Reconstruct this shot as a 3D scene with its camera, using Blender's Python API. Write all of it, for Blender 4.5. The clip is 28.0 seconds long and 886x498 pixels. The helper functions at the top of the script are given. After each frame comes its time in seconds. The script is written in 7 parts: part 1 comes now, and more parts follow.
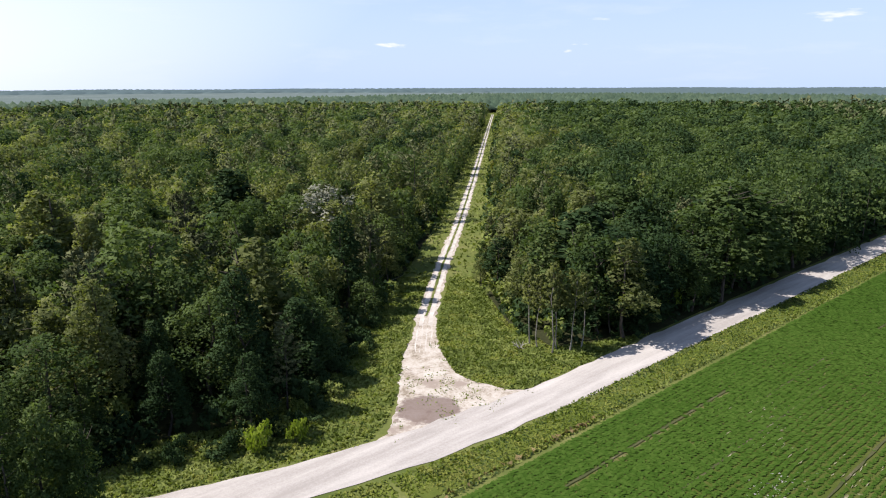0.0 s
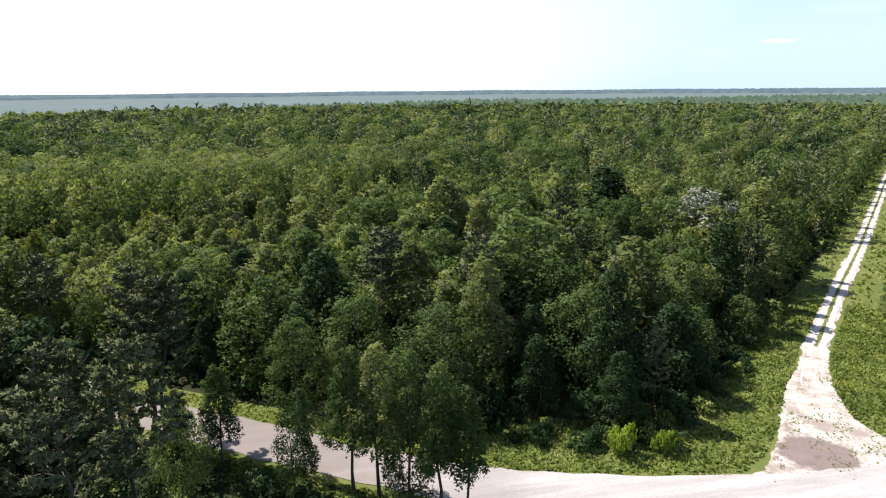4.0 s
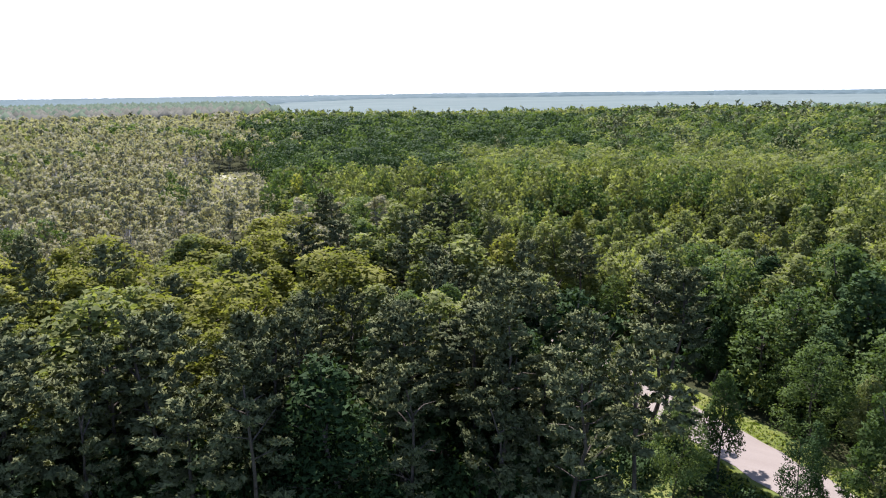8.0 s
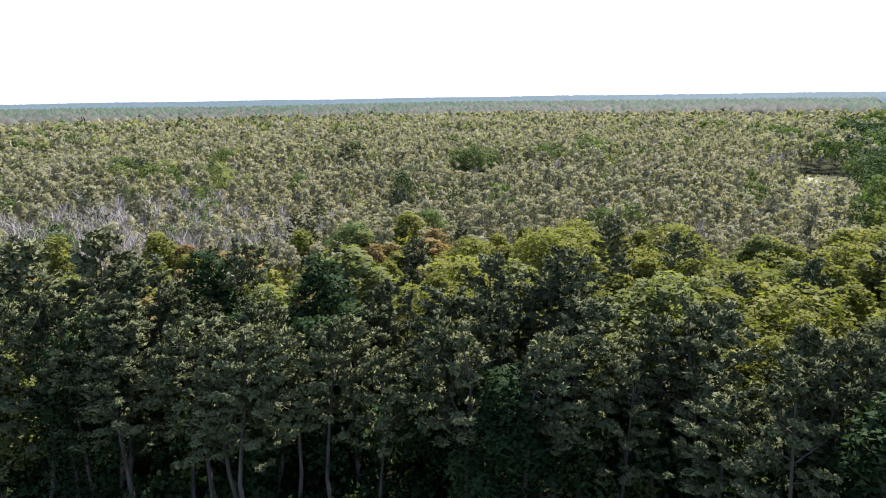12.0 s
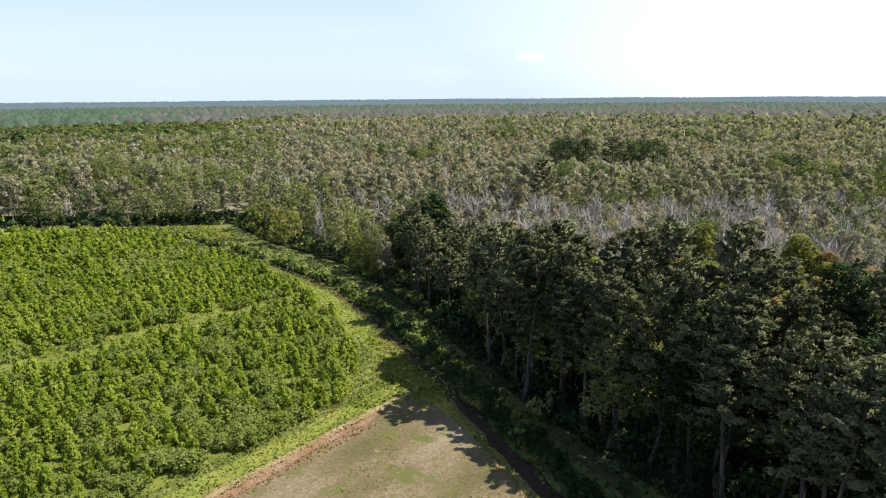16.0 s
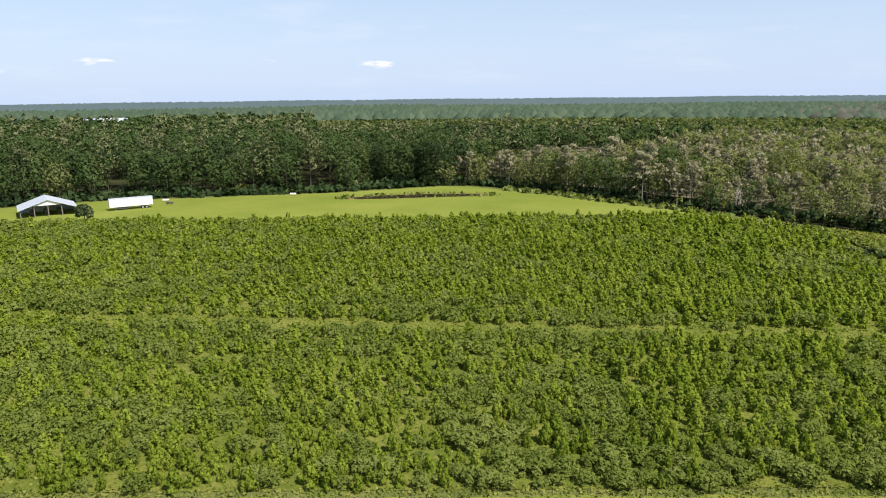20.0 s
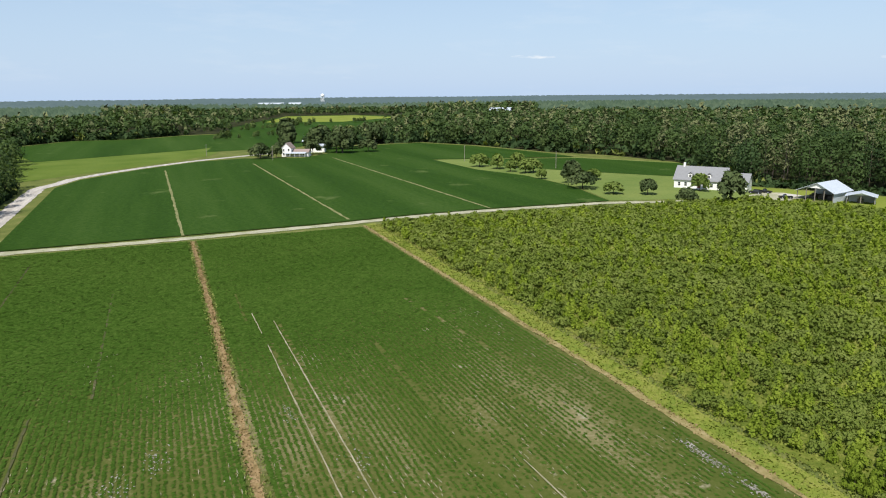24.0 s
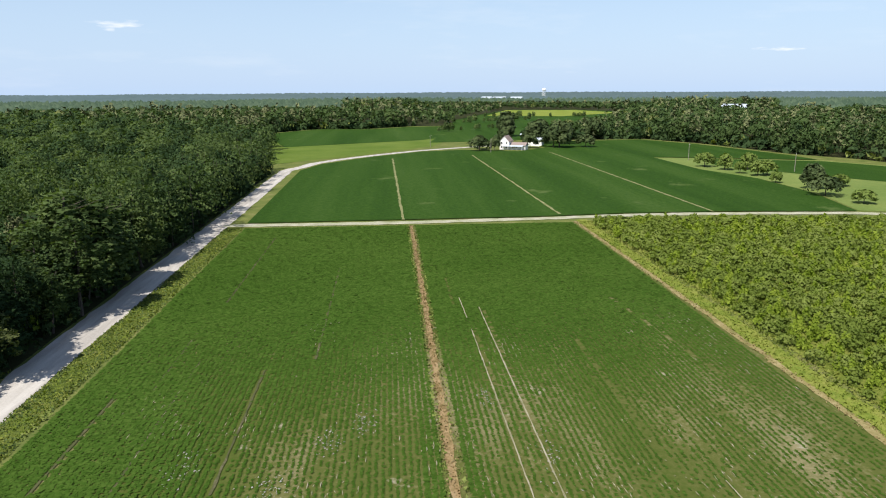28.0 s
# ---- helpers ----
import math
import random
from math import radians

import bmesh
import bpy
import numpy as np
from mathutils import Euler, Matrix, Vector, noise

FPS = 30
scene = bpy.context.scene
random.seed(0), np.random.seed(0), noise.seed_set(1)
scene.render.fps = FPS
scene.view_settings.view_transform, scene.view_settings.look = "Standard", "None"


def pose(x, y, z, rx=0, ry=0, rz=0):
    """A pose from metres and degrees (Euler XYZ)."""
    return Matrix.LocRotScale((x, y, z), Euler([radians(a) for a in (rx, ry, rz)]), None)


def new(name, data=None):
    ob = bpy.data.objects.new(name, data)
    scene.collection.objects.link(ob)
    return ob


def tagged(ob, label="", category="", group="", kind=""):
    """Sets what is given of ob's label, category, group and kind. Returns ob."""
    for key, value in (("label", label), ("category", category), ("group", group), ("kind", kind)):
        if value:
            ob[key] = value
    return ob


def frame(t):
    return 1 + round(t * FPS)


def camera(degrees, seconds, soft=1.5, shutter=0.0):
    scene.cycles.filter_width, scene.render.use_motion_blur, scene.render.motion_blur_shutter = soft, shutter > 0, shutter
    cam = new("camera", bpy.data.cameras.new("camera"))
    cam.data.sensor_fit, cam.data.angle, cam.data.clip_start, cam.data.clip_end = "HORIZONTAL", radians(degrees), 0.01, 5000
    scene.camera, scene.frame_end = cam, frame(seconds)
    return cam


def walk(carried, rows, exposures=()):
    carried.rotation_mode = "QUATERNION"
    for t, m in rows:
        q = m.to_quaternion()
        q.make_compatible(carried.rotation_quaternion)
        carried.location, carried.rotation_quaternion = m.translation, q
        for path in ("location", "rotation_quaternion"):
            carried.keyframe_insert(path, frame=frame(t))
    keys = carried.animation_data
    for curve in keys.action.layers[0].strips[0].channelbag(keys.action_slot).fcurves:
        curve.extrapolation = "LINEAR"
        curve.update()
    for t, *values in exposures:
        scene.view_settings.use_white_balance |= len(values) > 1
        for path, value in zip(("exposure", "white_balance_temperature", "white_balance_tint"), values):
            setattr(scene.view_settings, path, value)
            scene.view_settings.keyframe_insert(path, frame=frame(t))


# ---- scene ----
cam = camera(65.96, 28.0, soft=1.1)
PATH = [
    (0.0, pose(0.00, -0.00, 40.00, 76.43, 0.21, -0.05)),
    (0.5, pose(-0.63, 0.05, 40.00, 76.41, 0.10, -0.09)),
    (1.0, pose(-1.38, 0.08, 39.97, 76.43, 0.12, -0.09)),
    (1.5, pose(-2.21, 0.10, 39.88, 76.44, 0.10, -0.01)),
    (2.0, pose(-2.99, 0.18, 39.77, 76.49, 0.16, 0.09)),
    (2.5, pose(-3.51, 0.35, 39.63, 76.50, 0.15, 0.78)),
    (3.0, pose(-3.77, 0.54, 39.52, 76.54, 0.34, 11.30)),
    (3.5, pose(-3.86, 0.55, 39.45, 76.61, 0.44, 22.09)),
    (5.5, pose(-5.25, -0.36, 39.48, 76.67, 0.51, 40.59)),
    (6.0, pose(-5.44, -0.66, 39.49, 76.70, 0.45, 45.09)),
    (6.5, pose(-5.45, -0.75, 39.48, 76.79, 0.55, 55.69)),
    (7.0, pose(-5.44, -0.74, 39.49, 76.78, 0.59, 58.89)),
    (7.5, pose(-5.49, -0.81, 39.52, 76.76, 0.58, 62.66)),
    (8.0, pose(-5.46, -0.73, 39.49, 76.86, 0.69, 71.67)),
    (8.5, pose(-5.36, -0.64, 39.50, 76.86, 0.69, 74.88)),
    (9.0, pose(-5.32, -0.66, 39.54, 76.83, 0.68, 74.88)),
    (9.5, pose(-5.28, -0.86, 39.56, 76.83, 0.72, 78.60)),
    (10.0, pose(-5.25, -0.95, 39.54, 76.91, 0.81, 87.85)),
    (10.5, pose(-5.18, -0.96, 39.57, 76.95, 0.76, 94.21)),
    (11.0, pose(-5.17, -1.11, 39.63, 76.92, 0.74, 95.95)),
    (11.5, pose(-5.06, -1.25, 39.67, 76.97, 0.82, 106.42)),
    (12.0, pose(-4.76, -1.25, 39.62, 77.16, 0.84, 117.71)),
    (12.5, pose(-4.57, -1.13, 39.63, 77.13, 0.70, 120.38)),
    (14.5, pose(-4.36, -0.61, 40.45, 77.16, 0.61, 147.53)),
    (15.0, pose(-4.04, -0.49, 40.43, 77.19, 0.62, 156.21)),
    (15.5, pose(-3.80, -0.34, 40.29, 77.29, 0.57, 167.07)),
    (16.0, pose(-3.84, -0.28, 40.20, 77.29, 0.46, 169.04)),
    (16.5, pose(-3.84, -0.22, 40.19, 77.25, 0.51, 170.32)),
    (17.0, pose(-3.89, -0.08, 40.21, 77.24, 0.65, 179.39)),
    (17.5, pose(-3.98, 0.01, 40.24, 77.26, 0.70, 188.75)),
    (18.0, pose(-3.98, 0.13, 40.25, 77.24, 0.65, 191.30)),
    (18.5, pose(-3.79, 0.36, 40.26, 77.26, 0.70, 198.04)),
    (19.0, pose(-3.83, 0.58, 40.28, 77.30, 0.64, 209.07)),
    (19.5, pose(-3.93, 0.66, 40.28, 77.31, 0.62, 216.99)),
    (20.0, pose(-3.81, 0.76, 40.32, 77.29, 0.61, 221.54)),
    (20.5, pose(-3.59, 0.83, 40.32, 77.26, 0.59, 232.72)),
    (22.5, pose(-2.67, 0.12, 40.14, 77.18, 0.46, 257.80)),
    (23.0, pose(-2.63, -0.15, 40.13, 77.17, 0.50, 268.09)),
    (23.5, pose(-2.66, -0.43, 40.15, 77.14, 0.45, 278.46)),
    (24.0, pose(-2.79, -0.65, 40.20, 77.09, 0.57, 288.75)),
    (24.5, pose(-3.03, -0.94, 40.20, 77.10, 0.55, 298.89)),
    (25.0, pose(-3.11, -1.12, 40.16, 77.11, 0.53, 305.13)),
    (25.5, pose(-3.19, -1.17, 40.17, 77.05, 0.43, 305.67)),
    (26.0, pose(-3.33, -1.12, 40.14, 77.02, 0.48, 308.78)),
    (26.5, pose(-3.27, -1.19, 40.09, 76.99, 0.45, 312.71)),
    (27.0, pose(-3.16, -1.23, 40.07, 76.93, 0.41, 312.69)),
    (27.5, pose(-3.10, -1.26, 40.04, 76.82, 0.31, 308.14)),
    (28.0, pose(-3.12, -1.23, 40.02, 76.78, 0.27, 306.74)),
]
EXPOSURES = [(0.0, 0.5, 6450, 16), (2.5, 0.54, 6450, 16), (5.5, 1.16, 6150, 17), (9.0, 1.28, 6100, 22), (12.5, 1.28, 6100, 22), (15.0, 0.98, 6400, 21), (16.0, 0.74, 6500, 19), (17.0, 0.62, 6600, 19), (20.0, 0.45, 6800, 13), (23.0, 0.26, 6600, 9), (25.0, 0.26, 6550, 8), (28.0, 0.4, 6550, 9)]
walk(cam, PATH, EXPOSURES)

# ---- sky and sun ----
SUN_AZ, SUN_EL = 88.0, 52.0     # degrees to the left of +y, degrees above the horizon
sun_dir = Vector((-math.sin(radians(SUN_AZ)) * math.cos(radians(SUN_EL)), math.cos(radians(SUN_AZ)) * math.cos(radians(SUN_EL)), math.sin(radians(SUN_EL))))


def node(nt, kind, **inputs):
    n = nt.nodes.new(kind)
    for key, value in inputs.items():
        key = key.replace("_", " ")
        if key in n.inputs:
            n.inputs[key].default_value = value
    return n


def build_world():
    w = bpy.data.worlds.new("sky")
    scene.world = w
    w.use_nodes = True
    nt = w.node_tree
    nt.nodes.clear()
    out = nt.nodes.new("ShaderNodeOutputWorld")
    bg = node(nt, "ShaderNodeBackground", Strength=0.1)
    sky = nt.nodes.new("ShaderNodeTexSky")
    sky.sky_type = "NISHITA"
    sky.sun_disc = False
    sky.sun_elevation = radians(SUN_EL)
    sky.sun_rotation = radians(-SUN_AZ)
    sky.air_density, sky.dust_density, sky.ozone_density = 1.0, 0.45, 1.0
    # thin streaky clouds and small fair-weather cumulus over the horizon
    tc = nt.nodes.new("ShaderNodeTexCoord")
    mp = nt.nodes.new("ShaderNodeMapping")
    mp.inputs["Scale"].default_value = (2.6, 2.6, 15.0)
    n1 = node(nt, "ShaderNodeTexNoise", Scale=1.6, Detail=7.0, Roughness=0.62)
    r1 = nt.nodes.new("ShaderNodeValToRGB")
    r1.color_ramp.elements[0].position, r1.color_ramp.elements[1].position = 0.54, 0.8
    mul = nt.nodes.new("ShaderNodeMath")
    mul.operation = "MULTIPLY"
    mul.inputs[1].default_value = 0.22
    mix = nt.nodes.new("ShaderNodeMix")
    mix.data_type = "RGBA"
    mix.inputs["B"].default_value = (7.6, 7.8, 8.1, 1)
    nt.links.new(tc.outputs["Generated"], mp.inputs["Vector"])
    nt.links.new(mp.outputs["Vector"], n1.inputs["Vector"])
    nt.links.new(n1.outputs["Fac"], r1.inputs["Fac"])
    nt.links.new(r1.outputs["Color"], mul.inputs[0])
    nt.links.new(mul.outputs[0], mix.inputs["Factor"])
    # humid haze low over the horizon, brighter towards the sun
    dot = nt.nodes.new("ShaderNodeVectorMath")
    dot.operation = "DOT_PRODUCT"
    dot.inputs[1].default_value = sun_dir
    glow = nt.nodes.new("ShaderNodeMapRange")
    for key, value in (("From Min", 0.16), ("From Max", 0.62), ("To Min", 0.0), ("To Max", 1.0)):
        glow.inputs[key].default_value = value
    haze = nt.nodes.new("ShaderNodeMix")
    haze.data_type = "RGBA"
    haze.inputs["A"].default_value, haze.inputs["B"].default_value = (4.2, 5.55, 7.7, 1), (9.5, 9.7, 9.9, 1)
    sep = nt.nodes.new("ShaderNodeSeparateXYZ")
    veil = nt.nodes.new("ShaderNodeMapRange")
    for key, value in (("From Min", -0.02), ("From Max", 0.4), ("To Min", 0.95), ("To Max", 0.04)):
        veil.inputs[key].default_value = value
    low = nt.nodes.new("ShaderNodeMix")
    low.data_type = "RGBA"
    nt.links.new(tc.outputs["Generated"], dot.inputs[0])
    nt.links.new(dot.outputs["Value"], glow.inputs["Value"])
    nt.links.new(glow.outputs["Result"], haze.inputs["Factor"])
    nt.links.new(tc.outputs["Generated"], sep.inputs[0])
    nt.links.new(sep.outputs["Z"], veil.inputs["Value"])
    nt.links.new(veil.outputs["Result"], low.inputs["Factor"])
    nt.links.new(sky.outputs["Color"], low.inputs["A"])
    nt.links.new(haze.outputs["Result"], low.inputs["B"])
    nt.links.new(low.outputs["Result"], mix.inputs["A"])
    mp2 = nt.nodes.new("ShaderNodeMapping")
    mp2.inputs["Scale"].default_value = (7.0, 7.0, 34.0)
    n2 = node(nt, "ShaderNodeTexNoise", Scale=1.0, Detail=5.0, Roughness=0.55)
    r2 = nt.nodes.new("ShaderNodeValToRGB")
    r2.color_ramp.elements[0].position, r2.color_ramp.elements[1].position = 0.66, 0.73
    band = nt.nodes.new("ShaderNodeValToRGB")
    for k, (pos, val) in enumerate(((0.02, 0.0), (0.045, 1.0), (0.07, 1.0), (0.1, 0.0))):
        e = band.color_ramp.elements[k] if k < 2 else band.color_ramp.elements.new(pos)
        e.position, e.color = pos, (val, val, val, 1)
    puff = nt.nodes.new("ShaderNodeMath")
    puff.operation = "MULTIPLY"
    mix2 = nt.nodes.new("ShaderNodeMix")
    mix2.data_type = "RGBA"
    mix2.inputs["B"].default_value = (8.6, 8.6, 8.7, 1)
    nt.links.new(tc.outputs["Generated"], mp2.inputs["Vector"])
    nt.links.new(mp2.outputs["Vector"], n2.inputs["Vector"])
    nt.links.new(n2.outputs["Fac"], r2.inputs["Fac"])
    nt.links.new(sep.outputs["Z"], band.inputs["Fac"])
    nt.links.new(r2.outputs["Color"], puff.inputs[0])
    nt.links.new(band.outputs["Color"], puff.inputs[1])
    nt.links.new(puff.outputs[0], mix2.inputs["Factor"])
    nt.links.new(mix.outputs["Result"], mix2.inputs["A"])
    nt.links.new(mix2.outputs["Result"], bg.inputs["Color"])
    nt.links.new(bg.outputs["Background"], out.inputs["Surface"])


build_world()
sun_data = bpy.data.lights.new("sun", "SUN")
sun_data.energy, sun_data.angle, sun_data.color = 5.0, radians(0.53), (1.0, 0.95, 0.87)
sun = new("sun", sun_data)
sun.matrix_world = Matrix.Translation((0, 0, 400)) @ sun_dir.to_track_quat("Z", "Y").to_matrix().to_4x4()

# ---- materials ----


def ramp(nt, stops):
    r = nt.nodes.new("ShaderNodeValToRGB")
    els = r.color_ramp.elements
    while len(els) < len(stops):
        els.new(0.5)
    for e, (pos, col) in zip(els, stops):
        e.position, e.color = pos, (*col, 1)
    return r


def noise_tex(nt, scale, detail=4.0, rough=0.6, coord=None, stretch=None):
    n = node(nt, "ShaderNodeTexNoise", Scale=scale, Detail=detail, Roughness=rough)
    if coord is not None:
        if stretch:
            m = nt.nodes.new("ShaderNodeMapping")
            m.vector_type = "TEXTURE"
            m.inputs["Rotation"].default_value = (0, 0, stretch[0])
            m.inputs["Scale"].default_value = stretch[1:]
            nt.links.new(coord, m.inputs["Vector"])
            coord = m.outputs["Vector"]
        nt.links.new(coord, n.inputs["Vector"])
    return n


def mixrgb(nt, a, b, fac, mode="MIX"):
    m = nt.nodes.new("ShaderNodeMix")
    m.data_type, m.blend_type = "RGBA", mode
    for value, key in ((a, "A"), (b, "B"), (fac, "Factor")):
        if isinstance(value, (int, float)):
            m.inputs[key].default_value = value
        elif isinstance(value, tuple):
            m.inputs[key].default_value = (*value, 1)
        else:
            nt.links.new(value, m.inputs[key])
    return m.outputs["Result"]


def base_material(name, rough=0.9, spec=0.25):
    m = bpy.data.materials.new(name)
    m.use_nodes = True
    nt = m.node_tree
    b = nt.nodes["Principled BSDF"]
    b.inputs["Roughness"].default_value = rough
    b.inputs["Specular IOR Level"].default_value = spec
    geo = nt.nodes.new("ShaderNodeNewGeometry")
    return m, nt, b, geo


def bump(nt, b, height, strength, dist):
    n = node(nt, "ShaderNodeBump", Strength=strength, Distance=dist)
    nt.links.new(height, n.inputs["Height"])
    nt.links.new(n.outputs["Normal"], b.inputs["Normal"])


def leaf_material(name, dark, mid, light, tree_scale=0.11, through_light=0.28, rough=0.7, cell=0.19, gloss=0.03, shine=(0.92, 1.0, 0.42)):
    """Foliage: tint varies from tree to tree and from spray to spray, and light shines through."""
    m, nt, b, geo = base_material(name, rough, gloss)
    big = noise_tex(nt, tree_scale, 2.0, 0.5, geo.outputs["Position"])
    mean = nt.nodes.new("ShaderNodeMath")
    mean.operation = "MULTIPLY_ADD"
    mean.inputs[1].default_value, mean.inputs[2].default_value = 0.22, 0.1
    nt.links.new(geo.outputs["Random Per Island"], mean.inputs[0])
    info = nt.nodes.new("ShaderNodeObjectInfo")
    mean2 = nt.nodes.new("ShaderNodeMath")
    mean2.operation = "MULTIPLY_ADD"
    mean2.inputs[1].default_value = 0.16
    nt.links.new(info.outputs["Random"], mean2.inputs[0])
    nt.links.new(mean.outputs[0], mean2.inputs[2])
    add = nt.nodes.new("ShaderNodeMath")
    add.operation = "MULTIPLY_ADD"
    add.inputs[1].default_value = 0.5
    nt.links.new(big.outputs["Fac"], add.inputs[0])
    nt.links.new(mean2.outputs[0], add.inputs[2])
    # one tint for each crown
    cells = node(nt, "ShaderNodeTexVoronoi", Scale=cell)
    cells.voronoi_dimensions = "2D"
    nt.links.new(geo.outputs["Position"], cells.inputs["Vector"])
    one = nt.nodes.new("ShaderNodeSeparateColor")
    nt.links.new(cells.outputs["Color"], one.inputs[0])
    last = nt.nodes.new("ShaderNodeMath")
    last.operation = "MULTIPLY_ADD"
    last.inputs[1].default_value = 0.45
    nt.links.new(one.outputs[0], last.inputs[0])
    nt.links.new(add.outputs[0], last.inputs[2])
    add = last
    r = ramp(nt, [(0.3, dark), (0.68, mid), (1.0, light)])
    nt.links.new(add.outputs[0], r.inputs["Fac"])
    col = r.outputs["Color"]
    nt.links.new(col, b.inputs["Base Color"])
    tr = nt.nodes.new("ShaderNodeBsdfTranslucent")
    nt.links.new(mixrgb(nt, col, shine, 1.0, "MULTIPLY"), tr.inputs["Color"])
    mx = nt.nodes.new("ShaderNodeMixShader")
    mx.inputs[0].default_value = through_light
    nt.links.new(b.outputs[0], mx.inputs[1])
    nt.links.new(tr.outputs[0], mx.inputs[2])
    nt.links.new(mx.outputs[0], nt.nodes["Material Output"].inputs["Surface"])
    return m


def patchy(name, stops, scale, fine_scale, fine=0.35, rough=0.95, bump_strength=0.4, bump_dist=0.05, stretch=None, spec=0.02, spots=None, stain=None, fade=None):
    """Ground and plain matter: two scales of variation, and fine relief."""
    m, nt, b, geo = base_material(name, rough, spec)
    big = noise_tex(nt, scale, 5.0, 0.62, geo.outputs["Position"], stretch)
    small = noise_tex(nt, fine_scale, 6.0, 0.7, geo.outputs["Position"])
    r = ramp(nt, [(0.5 + (pos - 0.5) * 0.55, col) for pos, col in stops])
    nt.links.new(mixrgb(nt, big.outputs["Fac"], small.outputs["Fac"], fine), r.inputs["Fac"])
    col = r.outputs["Color"]
    for spot, at, sc in spots or ():
        n = noise_tex(nt, sc, 5.0, 0.65, geo.outputs["Position"])
        pr = ramp(nt, [(at, (0, 0, 0)), (at + 0.08, (1, 1, 1))])
        nt.links.new(n.outputs["Fac"], pr.inputs["Fac"])
        col = mixrgb(nt, col, spot, pr.outputs["Color"])
    if fade:
        # darker and browner towards one end
        sep = nt.nodes.new("ShaderNodeSeparateXYZ")
        nt.links.new(geo.outputs["Position"], sep.inputs[0])
        cloudy = noise_tex(nt, 0.12, 5.0, 0.6, geo.outputs["Position"])
        shift = nt.nodes.new("ShaderNodeMath")
        shift.operation = "MULTIPLY_ADD"
        shift.inputs[1].default_value = 30.0
        nt.links.new(cloudy.outputs["Fac"], shift.inputs[0])
        nt.links.new(sep.outputs["X"], shift.inputs[2])
        span = nt.nodes.new("ShaderNodeMapRange")
        for key, value in (("From Min", fade[0] + 15), ("From Max", fade[1] + 15), ("To Min", 0.85), ("To Max", 0.0)):
            span.inputs[key].default_value = value
        nt.links.new(shift.outputs[0], span.inputs["Value"])
        col = mixrgb(nt, col, fade[2], span.outputs["Result"])
    if stain:
        # one damp patch with a ragged outline
        away = nt.nodes.new("ShaderNodeVectorMath")
        away.operation = "DISTANCE"
        away.inputs[1].default_value = stain[0]
        nt.links.new(geo.outputs["Position"], away.inputs[0])
        ragged = noise_tex(nt, 0.55, 6.0, 0.65, geo.outputs["Position"])
        reach = nt.nodes.new("ShaderNodeMath")
        reach.operation = "MULTIPLY_ADD"
        reach.inputs[1].default_value = -5.0
        nt.links.new(ragged.outputs["Fac"], reach.inputs[0])
        nt.links.new(away.outputs["Value"], reach.inputs[2])
        edge = nt.nodes.new("ShaderNodeMapRange")
        for key, value in (("From Min", stain[1] - 2.5), ("From Max", stain[1] - 1.7), ("To Min", 0.85), ("To Max", 0.0)):
            edge.inputs[key].default_value = value
        nt.links.new(reach.outputs[0], edge.inputs["Value"])
        col = mixrgb(nt, col, stain[2], edge.outputs["Result"])
    nt.links.new(col, b.inputs["Base Color"])
    bump(nt, b, small.outputs["Fac"], bump_strength, bump_dist)
    return m


M = {}
M["gum"] = leaf_material("gum_leaves", (0.08, 0.096, 0.038), (0.145, 0.169, 0.063), (0.252, 0.274, 0.108), through_light=0.46)
M["oak"] = leaf_material("oak_leaves", (0.036, 0.061, 0.021), (0.067, 0.104, 0.035), (0.128, 0.174, 0.06), through_light=0.4)
M["pine"] = leaf_material("pine_needles", (0.049, 0.058, 0.028), (0.087, 0.1, 0.047), (0.15, 0.164, 0.076), through_light=0.05)
M["yellow_gum"] = leaf_material("yellowing_leaves", (0.11, 0.124, 0.034), (0.172, 0.182, 0.046), (0.25, 0.25, 0.074), through_light=0.5)
M["rust_gum"] = leaf_material("rusty_leaves", (0.15, 0.115, 0.05), (0.21, 0.15, 0.065), (0.27, 0.2, 0.09), through_light=0.4)
M["swamp"] = leaf_material("swamp_leaves", (0.184, 0.18, 0.116), (0.246, 0.24, 0.158), (0.312, 0.3, 0.202), tree_scale=0.05, through_light=0.42, cell=0.15, shine=(0.96, 1.0, 0.55))
# dark oak green, with the shade of the wood's flanks mixed into it
M["dark_oak"] = leaf_material("shade_dark_oak_leaves", (0.016, 0.032, 0.013), (0.028, 0.052, 0.02), (0.054, 0.088, 0.034), through_light=0.24, cell=0.11)
M["far_oak"] = leaf_material("distant_oak_leaves", (0.036, 0.062, 0.02), (0.052, 0.085, 0.028), (0.08, 0.12, 0.041), through_light=0.25, cell=0.11)
M["twig"] = leaf_material("bare_grey_twigs", (0.235, 0.222, 0.2), (0.31, 0.295, 0.266), (0.4, 0.38, 0.345), tree_scale=0.05, through_light=0.0, gloss=0.0)
M["sapling"] = leaf_material("sapling_leaves", (0.15, 0.216, 0.025), (0.208, 0.28, 0.035), (0.28, 0.348, 0.053), tree_scale=0.05, through_light=0.46, cell=0.4)
M["shrub"] = leaf_material("shrub_leaves", (0.115, 0.16, 0.03), (0.158, 0.208, 0.042), (0.215, 0.26, 0.066), tree_scale=0.05, through_light=0.4, cell=0.36)
M["hedge"] = leaf_material("hedge_leaves", (0.085, 0.115, 0.028), (0.145, 0.185, 0.046), (0.235, 0.27, 0.08), tree_scale=0.2, cell=0.6)
M["soy"] = leaf_material("soy_leaves", (0.039, 0.086, 0.012), (0.056, 0.11, 0.017), (0.08, 0.138, 0.025), tree_scale=0.03, through_light=0.25, cell=2.5, gloss=0.0)
